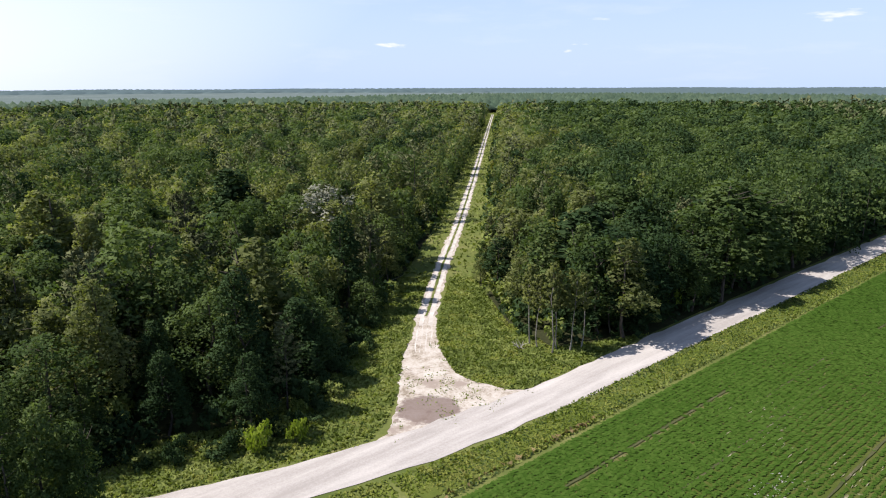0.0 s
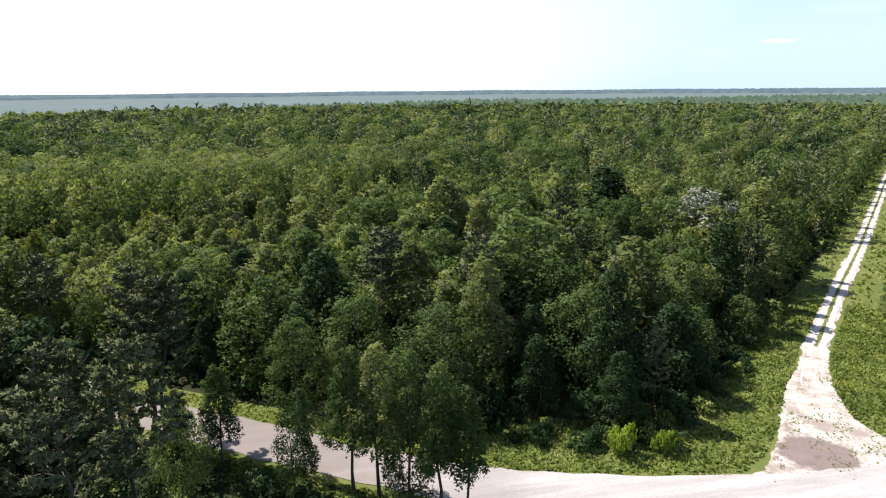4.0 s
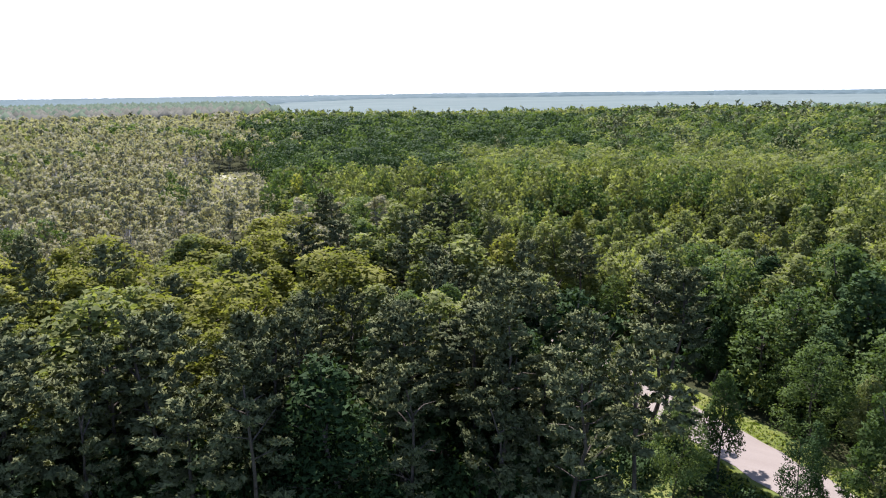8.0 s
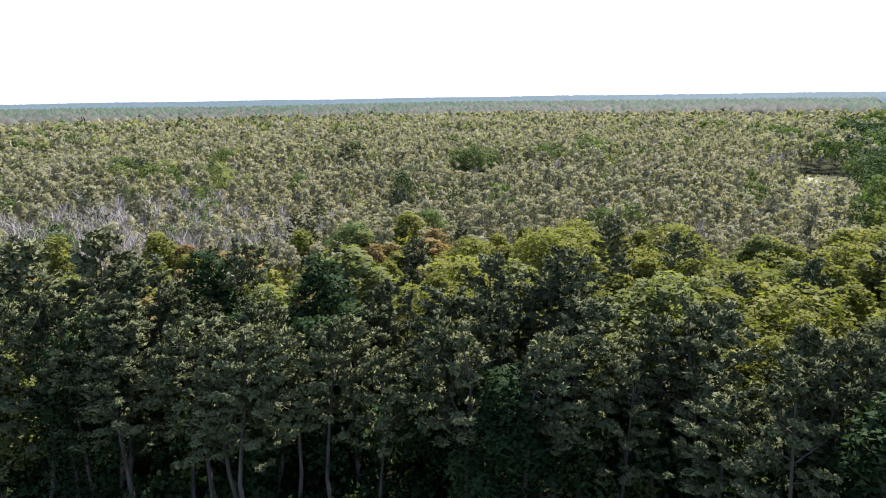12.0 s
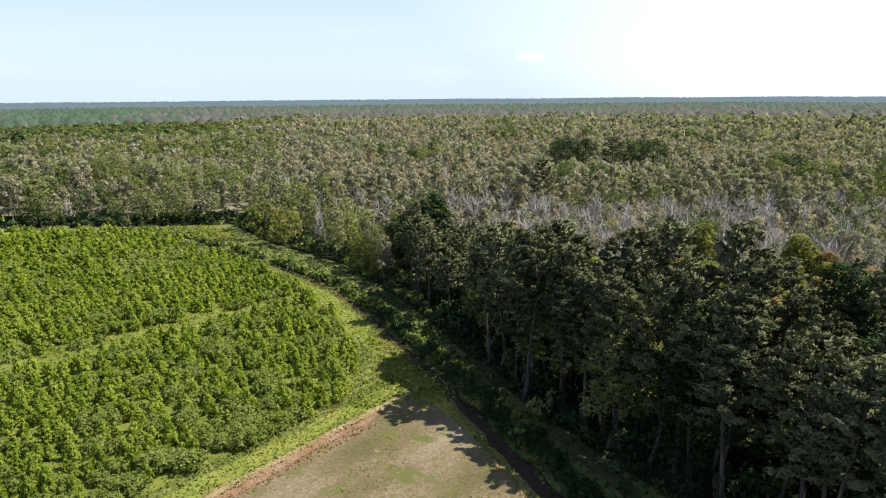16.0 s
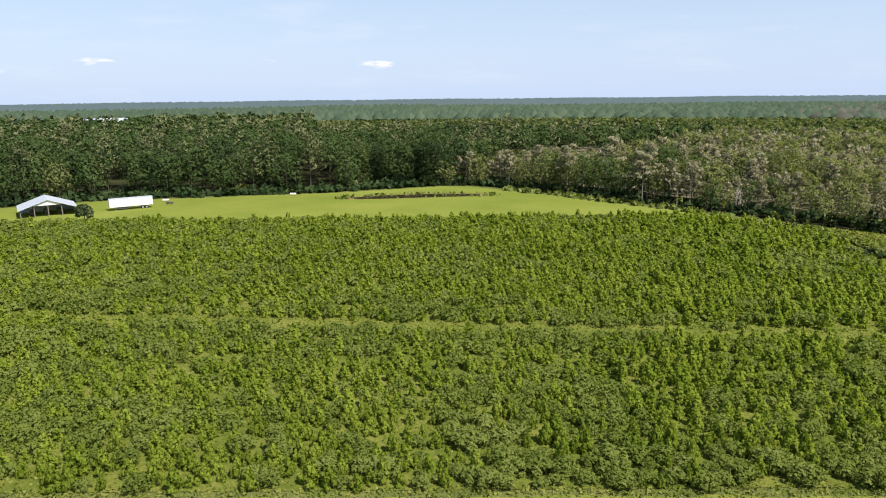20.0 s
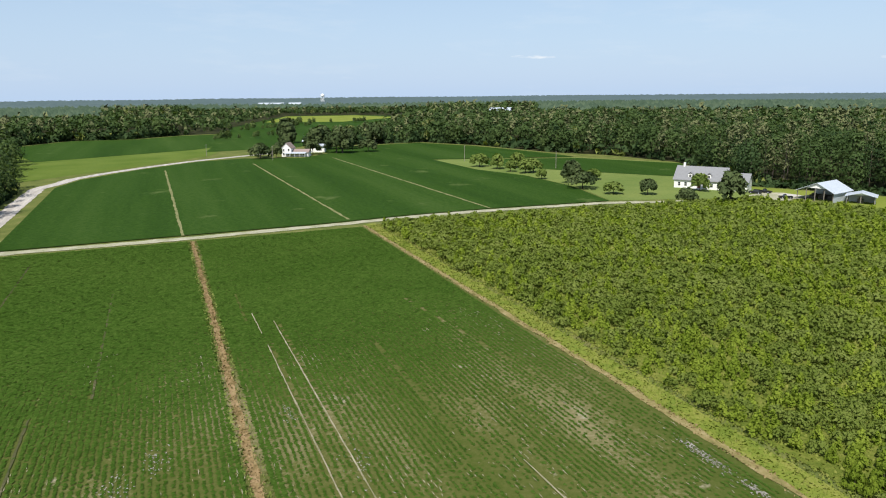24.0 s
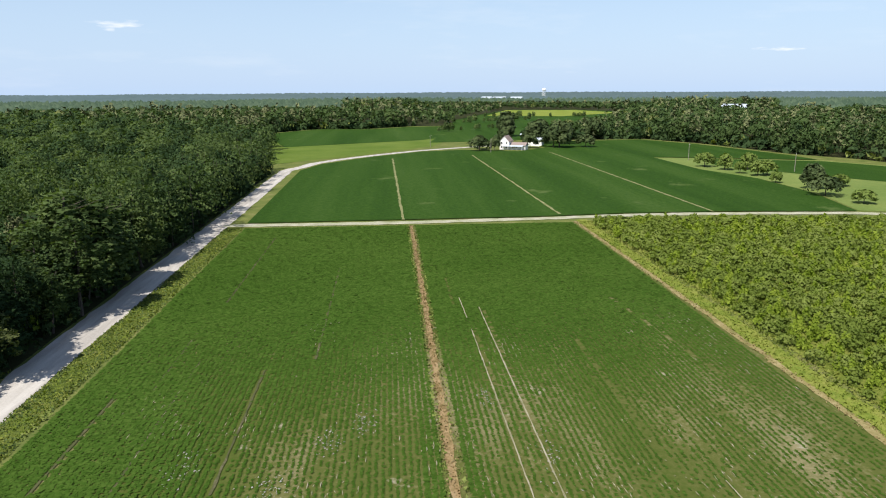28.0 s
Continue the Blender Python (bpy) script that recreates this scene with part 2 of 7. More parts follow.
M["grass"] = leaf_material("grass_blades", (0.098, 0.145, 0.022), (0.155, 0.2, 0.034), (0.24, 0.255, 0.065), tree_scale=0.2, through_light=0.28, cell=0.7)
M["dry_weed"] = leaf_material("dry_weeds", (0.12, 0.085, 0.04), (0.2, 0.15, 0.07), (0.3, 0.235, 0.12), tree_scale=0.3, through_light=0.2, cell=0.7)
M["silver"] = leaf_material("silvery_leaves", (0.085, 0.1, 0.07), (0.15, 0.165, 0.12), (0.27, 0.27, 0.21), through_light=0.15, cell=1.0)
# far woods: the blue-grey haze of distance is mixed into these leaf colours
M["far_green"] = leaf_material("hazy_far_forest", (0.046, 0.076, 0.05), (0.062, 0.098, 0.064), (0.09, 0.13, 0.082), tree_scale=0.012, through_light=0.15, cell=0.05)
M["far_haze_wood"] = leaf_material("hazy_far_woods", (0.128, 0.186, 0.196), (0.14, 0.2, 0.21), (0.154, 0.214, 0.224), tree_scale=0.004, through_light=0.4, cell=0.012)
M["hazy_far_swamp"] = leaf_material("hazy_far_swamp", (0.08, 0.086, 0.068), (0.105, 0.11, 0.088), (0.14, 0.142, 0.115), tree_scale=0.012, through_light=0.2, cell=0.05)
M["margin"] = patchy("yellowed_margin_grass", [(0.3, (0.12, 0.165, 0.028)), (0.5, (0.165, 0.2, 0.035)), (0.75, (0.24, 0.235, 0.065))], 0.2, 1.8)
# trodden earth whose colour is darkened to carry shade as well
M["path"] = patchy("shaded_trodden_earth", [(0.3, (0.05, 0.062, 0.024)), (0.6, (0.085, 0.085, 0.04)), (0.8, (0.17, 0.145, 0.1))], 0.3, 2.0)
M["bark"] = patchy("bark", [(0.3, (0.045, 0.038, 0.032)), (0.7, (0.12, 0.103, 0.086))], 0.8, 9.0, stretch=(0, 0.33, 0.33, 2.5))
M["pale_bark"] = patchy("pale_bark", [(0.3, (0.15, 0.138, 0.118)), (0.7, (0.3, 0.278, 0.24))], 0.8, 9.0, stretch=(0, 0.33, 0.33, 2.5))
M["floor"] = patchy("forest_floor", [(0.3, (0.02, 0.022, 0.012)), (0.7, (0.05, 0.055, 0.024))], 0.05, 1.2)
M["lush"] = patchy("lush_verge", [(0.3, (0.068, 0.095, 0.018)), (0.6, (0.1, 0.122, 0.026)), (0.8, (0.155, 0.148, 0.05))], 0.12, 1.7)
M["straw"] = patchy("dead_margin_grass", [(0.3, (0.15, 0.14, 0.05)), (0.5, (0.235, 0.195, 0.085)), (0.75, (0.33, 0.275, 0.15))], 0.3, 2.0)
M["drain_grass"] = patchy("pale_drain_grass", [(0.3, (0.13, 0.15, 0.055)), (0.7, (0.24, 0.23, 0.12))], 0.3, 2.0)
M["bog"] = patchy("swamp_floor", [(0.3, (0.125, 0.12, 0.07)), (0.7, (0.21, 0.195, 0.125))], 0.03, 0.6)
M["field"] = patchy("field_soil", [(0.35, (0.062, 0.085, 0.017)), (0.55, (0.094, 0.103, 0.03)), (0.76, (0.205, 0.18, 0.096))], 0.06, 1.3, stretch=(0.719, 3.5, 1.0, 1.0), spots=[((0.29, 0.26, 0.18), 0.64, 0.16)])
M["far_crop"] = patchy("crop_canopy", [(0.25, (0.017, 0.044, 0.007)), (0.5, (0.028, 0.064, 0.01)), (0.75, (0.048, 0.088, 0.019))], 0.03, 0.9, fine=0.5, stretch=(0.719, 14.0, 0.7, 1.0), bump_strength=0.6, bump_dist=0.15, spots=[((0.07, 0.105, 0.03), 0.62, 0.05)])
M["pasture"] = patchy("pasture", [(0.3, (0.105, 0.155, 0.04)), (0.7, (0.165, 0.205, 0.06))], 0.03, 0.8)
M["hayfield"] = patchy("hayfield", [(0.3, (0.078, 0.125, 0.02)), (0.7, (0.12, 0.162, 0.034))], 0.03, 0.8)
M["verge"] = patchy("verge_grass", [(0.3, (0.085, 0.112, 0.03)), (0.6, (0.135, 0.152, 0.045)), (0.8, (0.2, 0.185, 0.085))], 0.12, 1.7)
M["lawn"] = patchy("lawn", [(0.3, (0.145, 0.185, 0.032)), (0.7, (0.2, 0.235, 0.048))], 0.03, 0.8)
M["stubble"] = patchy("bare_stubble", [(0.3, (0.085, 0.084, 0.034)), (0.5, (0.145, 0.118, 0.06)), (0.75, (0.24, 0.2, 0.135))], 0.13, 2.5, fine=0.5, stretch=(0.719, 2.5, 1.0, 1.0), spots=[((0.1, 0.112, 0.034), 0.56, 0.22), ((0.3, 0.265, 0.21), 0.68, 0.35)])
M["thin_soil"] = patchy("thin_crop_soil", [(0.3, (0.17, 0.16, 0.085)), (0.7, (0.34, 0.31, 0.225))], 0.2, 2.5)
M["gravel"] = patchy("pale_gravel", [(0.3, (0.33, 0.305, 0.28)), (0.7, (0.5, 0.47, 0.435))], 0.35, 4.5, fine=0.3, stretch=(0.719, 7.0, 0.8, 1.0), fade=(-46, -20, (0.2, 0.17, 0.145)))
M["lane"] = patchy("lane_dust", [(0.3, (0.24, 0.25, 0.15)), (0.7, (0.42, 0.4, 0.31))], 0.2, 2.0)
M["sand"] = patchy("track_sand", [(0.3, (0.24, 0.2, 0.15)), (0.47, (0.42, 0.375, 0.315)), (0.7, (0.54, 0.5, 0.45))], 0.35, 2.5, fine=0.45, spots=[((0.3, 0.25, 0.21), 0.56, 0.18), ((0.21, 0.17, 0.14), 0.63, 0.4), ((0.13, 0.15, 0.055), 0.66, 0.5)], stain=((-2.0, 79.2, 0.0), 3.6, (0.17, 0.128, 0.112)))
M["pale_sand"] = patchy("packed_white_sand", [(0.3, (0.4, 0.365, 0.32)), (0.7, (0.6, 0.565, 0.52))], 0.4, 3.0, fine=0.45)
M["ditch"] = patchy("dry_ditch_weeds", [(0.3, (0.13, 0.1, 0.04)), (0.5, (0.25, 0.175, 0.088)), (0.75, (0.35, 0.26, 0.155))], 0.3, 2.0)
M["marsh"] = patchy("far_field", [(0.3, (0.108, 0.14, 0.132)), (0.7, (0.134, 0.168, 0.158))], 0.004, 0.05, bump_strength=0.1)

# ---- plan ----
# field rows run along u; v is across them, away from the road
UX, UY = 0.752, 0.659


def plan(u, v):
    return (UX * u + UY * v, UY * u - UX * v)


def inside(poly, x, y):
    """True for the points that lie in the polygon."""
    r = np.zeros(len(x), bool)
    n = len(poly)
    for i in range(n):
        x0, y0 = poly[i]
        x1, y1 = poly[(i + 1) % n]
        if y0 != y1:
            r ^= ((y0 > y) != (y1 > y)) & (x < (x1 - x0) * (y - y0) / (y1 - y0) + x0)
    return r


def track_x(y):
    return -9.5 + 0.0835 * (y - 60) + 1.2 * math.sin(y / 37.0) * (1 if y > 120 else 0.2)


WEST_EDGE = [(-32, 47), (-38, 38), (-47, 22), (-51, 5), (-51, -15), (-46, -35), (-39.5, -54), (-33.5, -68), (-29.5, -84), (-26, -103), (-21.5, -127), (-11, -163), (9, -195), (22, -226)]
LAWN_EDGE = [(53, -229), (93, -235), (143, -240), (190, -240), (204, -229), (226, -188), (254, -151), (284, -114), (296, -80), (316, -30)]
EAST_EDGE = [(412, -2), (450, 43), (461, 79), (511, 144), (536, 200), (470, 272)]
NORTH_EDGE = [(560, 380), (640, 430), (585, 482), (520, 486), (486, 530), (408, 515), (325, 400), (228, 287), (222, 276)]
ROAD_EDGE = [plan(270, -57.6), plan(180, -57.4), plan(110, -57.4), (32, 104), (16, 99), (11, 108), (6, 140), (-6, 140), (-12.5, 112), (-14.5, 94), (-18, 77), (-23.5, 70.5), (-33, 67), (-42, 64), (-50, 61), (-78, 57), (-140, 55), (-140, 45), (-78, 45.5), (-50, 47.5)]
CLEARING = WEST_EDGE + LAWN_EDGE + EAST_EDGE + NORTH_EDGE + ROAD_EDGE
TRACK = [(-10, 130), (-2, 196), (6, 293), (24, 506), (60, 937), (64, 990), (77, 990), (74, 937), (38, 506), (20, 293), (14, 213), (7, 130)]
GLADE = [(-66, 33), (-56, 33), (-54, 41), (-64, 43)]
MARSH = [(-895, 94), (-799, 290), (-778, 545), (-739, 881), (-600, 1250), (-330, 1600), (150, 1900), (500, 2300), (300, 3300), (-800, 3600), (-2000, 3000), (-3000, 1900), (-3300, 700), (-2400, 160), (-1500, 110)]
REEDS = [(-173, 4), (-168, 29), (-171, 44), (-188, 43), (-197, 22), (-190, 4)]
def bearing(az, d):
    """A point d metres from the origin, az degrees to the left of +y."""
    return (-d * math.sin(radians(az)), d * math.cos(radians(az)))


FAR_CLEARING = [bearing(az, d) for az, d in ((308, 520), (306.8, 640), (305.8, 900), (303.5, 1100), (301.5, 1330), (296, 1340), (291.5, 1230), (292.5, 960), (294.5, 760), (297.5, 610), (301, 540))]
FAR_MEADOW = [bearing(az, d) for az, d in ((303.2, 1040), (301.6, 1300), (296, 1310), (292.4, 1180), (297, 1020))]
CREEK = [(-205, -4), (-205, 13), (-300, 18), (-358, 25), (-364, -3), (-300, -5)]


def sheet(name, poly, mat, z, label, category, thick=0.0, cuts=0):
    bm = bmesh.new()
    f = bm.faces.new([bm.verts.new((x, y, z)) for x, y in poly])
    if f.normal.z < 0:
        f.normal_flip()
    f.normal_update()
    bmesh.ops.triangulate(bm, faces=bm.faces[:])
    for f in bm.faces:
        f.normal_update()
        if f.normal.z < 0:
            f.normal_flip()
    me = bpy.data.meshes.new(name)
    bm.to_mesh(me)
    bm.free()
    me.materials.append(mat)
    return tagged(new(name, me), label, category, kind="structure")


def ribbon(name, centre, widths, mat, z, label, category, crown=0.0, ragged=0.0, step=2.5, seed=3):
    """A strip along a line, with uneven edges and a slight crown."""
    rng = np.random.default_rng(seed)
    pts = [Vector((*p, 0)) for p in centre]
    line = []
    for a, b in zip(pts, pts[1:]):
        n = max(1, int((b - a).length / step))
        line += [a.lerp(b, i / n) for i in range(n)]
    line.append(pts[-1])
    for _ in range(6):
        line = [line[0]] + [(line[i - 1] + 2 * line[i] + line[i + 1]) / 4 for i in range(1, len(line) - 1)] + [line[-1]]
    widths = widths if isinstance(widths, tuple) else (widths, widths)
    verts, faces = [], []
    cols = (-1, -0.55, 0, 0.55, 1)
    for i, p in enumerate(line):
        d = (line[min(i + 1, len(line) - 1)] - line[max(i - 1, 0)]).normalized()
        side = Vector((d.y, -d.x, 0))
        w = np.interp(i / len(line) * (len(widths) - 1), range(len(widths)), widths) / 2
        for c in cols:
            r = min(0.36 * w, max(-0.36 * w, rng.normal(0, ragged))) if abs(c) == 1 else 0
            q = p + side * (c * w + r)
            verts.append((q.x, q.y, z + crown * (1 - c * c)))
        if i:
            a = (i - 1) * 5
            for k in range(4):
                faces.append((a + k, a + k + 1, a + k + 6, a + k + 5))
    me = bpy.data.meshes.new(name)
    me.from_pydata(verts, [], faces)
    me.materials.append(mat)
    me.update()
    if me.polygons[0].normal.z < 0:
        me.flip_normals()
    return tagged(new(name, me), label, category, kind="structure")


def build_ground():
    bm = bmesh.new()
    radii = [0, 60, 120, 240, 480, 900, 1600, 2600, 3700, 4950]
    rings = []
    for r in radii:
        rings.append([bm.verts.new((0, 0, -0.12))] if r == 0 else [bm.verts.new((r * math.cos(a), r * math.sin(a), -0.12 - max(0, r - 900) * 0.0006)) for a in [k * math.tau / 72 for k in range(72)]])
    for a, b in zip(rings, rings[1:]):
        for k in range(72):
            j = (k + 1) % 72
            bm.faces.new((a[0], b[k], b[j]) if len(a) == 1 else (a[k], b[k], b[j], a[j]))
    me = bpy.data.meshes.new("ground")
    bm.to_mesh(me)
    bm.free()
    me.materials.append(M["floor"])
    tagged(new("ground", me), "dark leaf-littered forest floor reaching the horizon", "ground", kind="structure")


build_ground()

# open land: verge grass under everything that is clear of trees
sheet("verge_ground", CLEARING, M["verge"], 0.0, "rough green and straw-coloured verge grass", "grass")
sheet("track_verge", TRACK, M["verge"], -0.02, "weedy green verge beside the sandy track", "grass")
sheet("glade_ground", GLADE, M["verge"], 0.01, "sunlit grass in a gap of the wood", "grass")
SWAMP_GROUND = [(-130, -12), (-215, -8), (-420, -16), (-1150, 30), (-1050, -500), (-600, -950), (0, -1150), (560, -900), (330, -470), (200, -330), (150, -265), (40, -258), (-30, -225), (-70, -150), (-105, -90)]
sheet("swamp_ground", SWAMP_GROUND, M["bog"], -0.06, "pale reedy swamp floor beneath thin trees", "ground")
sheet("reed_ground", REEDS, M["bog"], -0.05, "reedy wet floor of a swamp opening", "ground")
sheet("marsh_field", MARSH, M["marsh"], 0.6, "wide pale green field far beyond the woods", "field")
sheet("soy_field_ground", [(-24, -54), (-30, -20), (-24, 20), plan(40, -44), plan(198, -44), plan(199, 54.5), plan(-58, 55.2), (-19, -72)], M["field"], 0.04, "thin young soybean field with pale soil showing", "field")
sheet("bare_ground", [(-24.5, -52), (-23.6, -62), (-21.2, -74), (-18, -84), (-14.7, -87.5), plan(-62, 55.3), plan(40, 55.0), plan(40, 49), plan(-20, 42), plan(-45, 30)], M["stubble"], 0.07, "dry tan stubble with washed-out soil", "field")
FAR_FIELD = [plan(206, -45), plan(345, -46), (256, 275), (300, 280), (347, 277), (372, 262), (384, 226), (420, 226), (450, 262), (526, 200), (502, 146), (452, 80), (430, 60), (403, 122), (393, 141), (347, 101), (326, 69), (292, 41), plan(207, 152), plan(211, 106), plan(211, 75), plan(208, 45)]
sheet("far_soy_field", FAR_FIELD, M["far_crop"], 0.3, "deep green soybean field with closed rows", "field")
sheet("pasture_field", [(240, 298), (405, 505), (500, 400), (450, 330), (385, 298), (310, 294)], M["hayfield"], 0.08, "light green mown hayfield behind the lane", "field")
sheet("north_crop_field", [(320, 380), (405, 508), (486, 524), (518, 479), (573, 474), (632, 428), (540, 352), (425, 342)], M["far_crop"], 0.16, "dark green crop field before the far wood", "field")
sheet("lawn_ground", [plan(190, 222), plan(-80, 226), (54, -223), (93, -230), (143, -235), (190, -236), (201, -228), (222, -188), (250, -150), (280, -112), (292, -80), (312, -30), (300, -20)], M["lawn"], 0.05, "bright lime-green mown meadow", "lawn")
sheet("orchard_lawn", [(394, 141), (347, 99), (326, 67), (292, 39), (258, 22), (282, -40), (314, -28), (408, -2), (428, 58), (402, 122)], M["pasture"], 0.06, "mown farmyard grass round the fruit trees", "lawn")

sheet("back_soy_field", [(372, 100), (352, 50), (343, 10), (338, -19), (404, -3), (424, 56), (404, 110)], M["far_crop"], 0.16, "dark green crop strip behind the farmyard lawn", "field")
sheet("far_open_field", FAR_CLEARING, M["far_crop"], 0.1, "dark green crop land in a gap of the far woods", "field")
sheet("far_meadow", FAR_MEADOW, M["lawn"], 0.25, "yellow-green meadow in a gap of the far woods", "field")

# roads
ROAD = [(-140, 48.5), (-76, 50), (-66, 51.5), (-48, 53), (-33, 55.5), (-20, 60.5), (-8, 67), (4, 75), (16, 84.5)] + [plan(u, -53.2) for u in (90, 150, 210, 270, 330, 350)] + [(240, 273), (256, 282), (280, 286), (316, 287), (352, 284), (390, 274), (412, 266)]
ribbon("gravel_road", ROAD, (6.4, 6.9, 6.6, 6.2, 5.6), M["gravel"], 0.06, "pale crushed-gravel country road", "road", crown=0.1, ragged=0.18)
ribbon("road_margin", [plan(u, -47) for u in (38, 60, 120, 199)], 3.0, M["lush"], 0.09, "lush lime grass between road and field", "grass", ragged=0.3, crown=0.02)
ribbon("field_lane", [plan(203, -51), plan(202.5, 0), plan(205, 45), plan(208, 75), plan(208, 106), plan(204, 150), (266, -14), (279, -40), (292, -56)], (4.2, 4.6), M["lane"], 0.12, "pale dusty farm lane between the fields", "road", ragged=0.25, crown=0.05)
APRON = [(-7.5, 70.5), (-6.3, 75), (-5.8, 82), (-6.2, 90), (-6.2, 97), (-5.2, 103.7), (-4.6, 110), (-1.6, 110), (-1, 103.7), (0, 97), (1.5, 91), (3.5, 88), (8.5, 85), (13, 84.5), (9, 80), (2, 75.5), (-4, 71)]
SAND_LINE = [(-2, 74), (-2.5, 86), (-3.2, 98), (-3, 115), (-0.5, 146), (4.5, 195), (13, 292), (31, 506), (67.5, 937)]
ribbon("sand_track", SAND_LINE[1:], (3.6, 3.2, 3.0, 2.8, 2.8, 2.8, 3.0), M["sand"], 0.02, "rutted white sand track into the woods", "road", ragged=0.2, step=1.5)
for side in (-0.8, 0.8):
    ribbon("wheel_rut", [(x + side, y) for x, y in SAND_LINE[2:]], 0.85, M["pale_sand"], 0.05, "pale packed wheel rut of the sand track", "track", ragged=0.14, step=1.5, crown=-0.02, seed=17)


ribbon("track_middle", SAND_LINE[3:], (0.5, 0.7, 0.7, 0.8), M["verge"], 0.06, "weedy green strip between the wheel ruts", "grass", ragged=0.16, step=1.5, seed=18)


def ragged_outline(poly, r, step=0.5, amount=0.22):
    """The polygon's outline with many small, uneven bays."""
    out = []
    for (ax, ay), (bx, by) in zip(poly, poly[1:] + poly[:1]):
        n = max(1, int(math.hypot(bx - ax, by - ay) / step))
        for i in range(n):
            x, y = ax + (bx - ax) * i / n, ay + (by - ay) * i / n
            w = noise.noise(Vector((x * 0.9, y * 0.9, 2.0))) * amount * 3
            out.append((x + w + r.normal(0, amount * 0.3), y + w * 0.4 + r.normal(0, amount * 0.3)))
    return out


sheet("sand_apron", ragged_outline(APRON, np.random.default_rng(8)), M["sand"], 0.04, "trampled sandy junction apron", "road")


# drains between the field strips
ribbon("field_drain", [plan(u, 4.9) for u in np.linspace(-20, 198, 12)], 1.0, M["ditch"], 0.09, "dry brown weedy drain between crop rows", "ditch", ragged=0.22, crown=-0.04, seed=10)
for k, (a, b) in enumerate((((157, 134), (300, 262)), ((194, 99), (343, 235)), ((227, 60), (389, 207)))):
    ribbon("field_drain", [(a[0] + (b[0] - a[0]) * f, a[1] + (b[1] - a[1]) * f) for f in np.linspace(0, 1, 10)], 0.9, M["drain_grass"], 0.36, "pale grassy drain between crop rows", "ditch", ragged=0.2, seed=11 + k)
ribbon("tan_margin", [plan(u, 55.6) for u in np.linspace(-72, 200, 14)], 1.3, M["straw"], 0.1, "tan dead-grass margin along the crop", "field margin", ragged=0.3, seed=21)
M["rust_soil"] = patchy("rust_red_dead_weeds", [(0.3, (0.15, 0.098, 0.048)), (0.5, (0.215, 0.138, 0.072)), (0.75, (0.285, 0.21, 0.13))], 0.3, 2.0)
ribbon("rust_margin", [plan(u, 54.3) for u in np.linspace(-62, 34, 9)], (1.2, 1.3, 0.9, 0.5), M["rust_soil"], 0.13, "rust-red dead weeds along the stubble's rim", "field margin", ragged=0.4, seed=23)
ribbon("grass_margin", [plan(u, 57.8) for u in np.linspace(-74, 202, 14)], 3.2, M["margin"], 0.11, "yellow-green grass strip beside the young trees", "grass", ragged=0.25, crown=0.02, seed=22)

# ---- foliage builder ----
rng = np.random.default_rng(11)


def lobes_to_points(lobes, n, r, flat=1.0):
    """Points and outward normals scattered over the outside of a cluster of blobs."""
    lobes = np.array(lobes)
    w = lobes[:, 3] ** 2
    pick = r.choice(len(lobes), n * 2, p=w / w.sum())
    d = r.normal(size=(n * 2, 3))
    d /= np.linalg.norm(d, axis=1)[:, None]
    d[:, 2] = np.where(d[:, 2] < -0.75, -d[:, 2], d[:, 2])
    shell = lobes[pick, 3:4] * (1 + r.normal(0, 0.2, (n * 2, 1)))
    p = lobes[pick, :3] + d * shell * np.array([1, 1, flat])
    keep = np.ones(n * 2, bool)
    for k in range(len(lobes)):
        q = (p - lobes[k, :3]) / np.array([1, 1, flat])
        keep &= (np.linalg.norm(q, axis=1) > lobes[k, 3] * 0.6) | (pick == k)
    return p[keep][:n], d[keep][:n]


def proto_broadleaf(seed, n=5800, low=0.3, slim=1.0, round_top=False):
    """Unit tree, 1 high: many small leafy clumps on ascending boughs, pointed or rounded at the top."""
    r = np.random.default_rng(seed)
    lobes = []
    count = 46
    for k in range(count):
        t = ((k + r.random()) / count) ** 0.9
        z = low + (0.95 - low) * t
        if round_top:
            prof = 0.2 * slim * math.sin(math.pi * (0.27 + 0.63 * t))
            size = r.uniform(0.048, 0.085) * (1.1 - 0.25 * t)
        else:
            prof = 0.165 * slim * (0.12 + 0.88 * (1 - t) ** 0.7) * min(1.0, 0.55 + 4 * t)
            size = r.uniform(0.034, 0.064) * (1.15 - 0.5 * t)
        a = k * 2.4 + r.uniform(-0.7, 0.7)
        rad = prof * math.sqrt(r.uniform(0.22, 1.15))
        lobes.append((rad * math.cos(a), rad * math.sin(a), z + r.normal(0, 0.012), size))
    return lobes_to_points(lobes, n, r, 1.15)


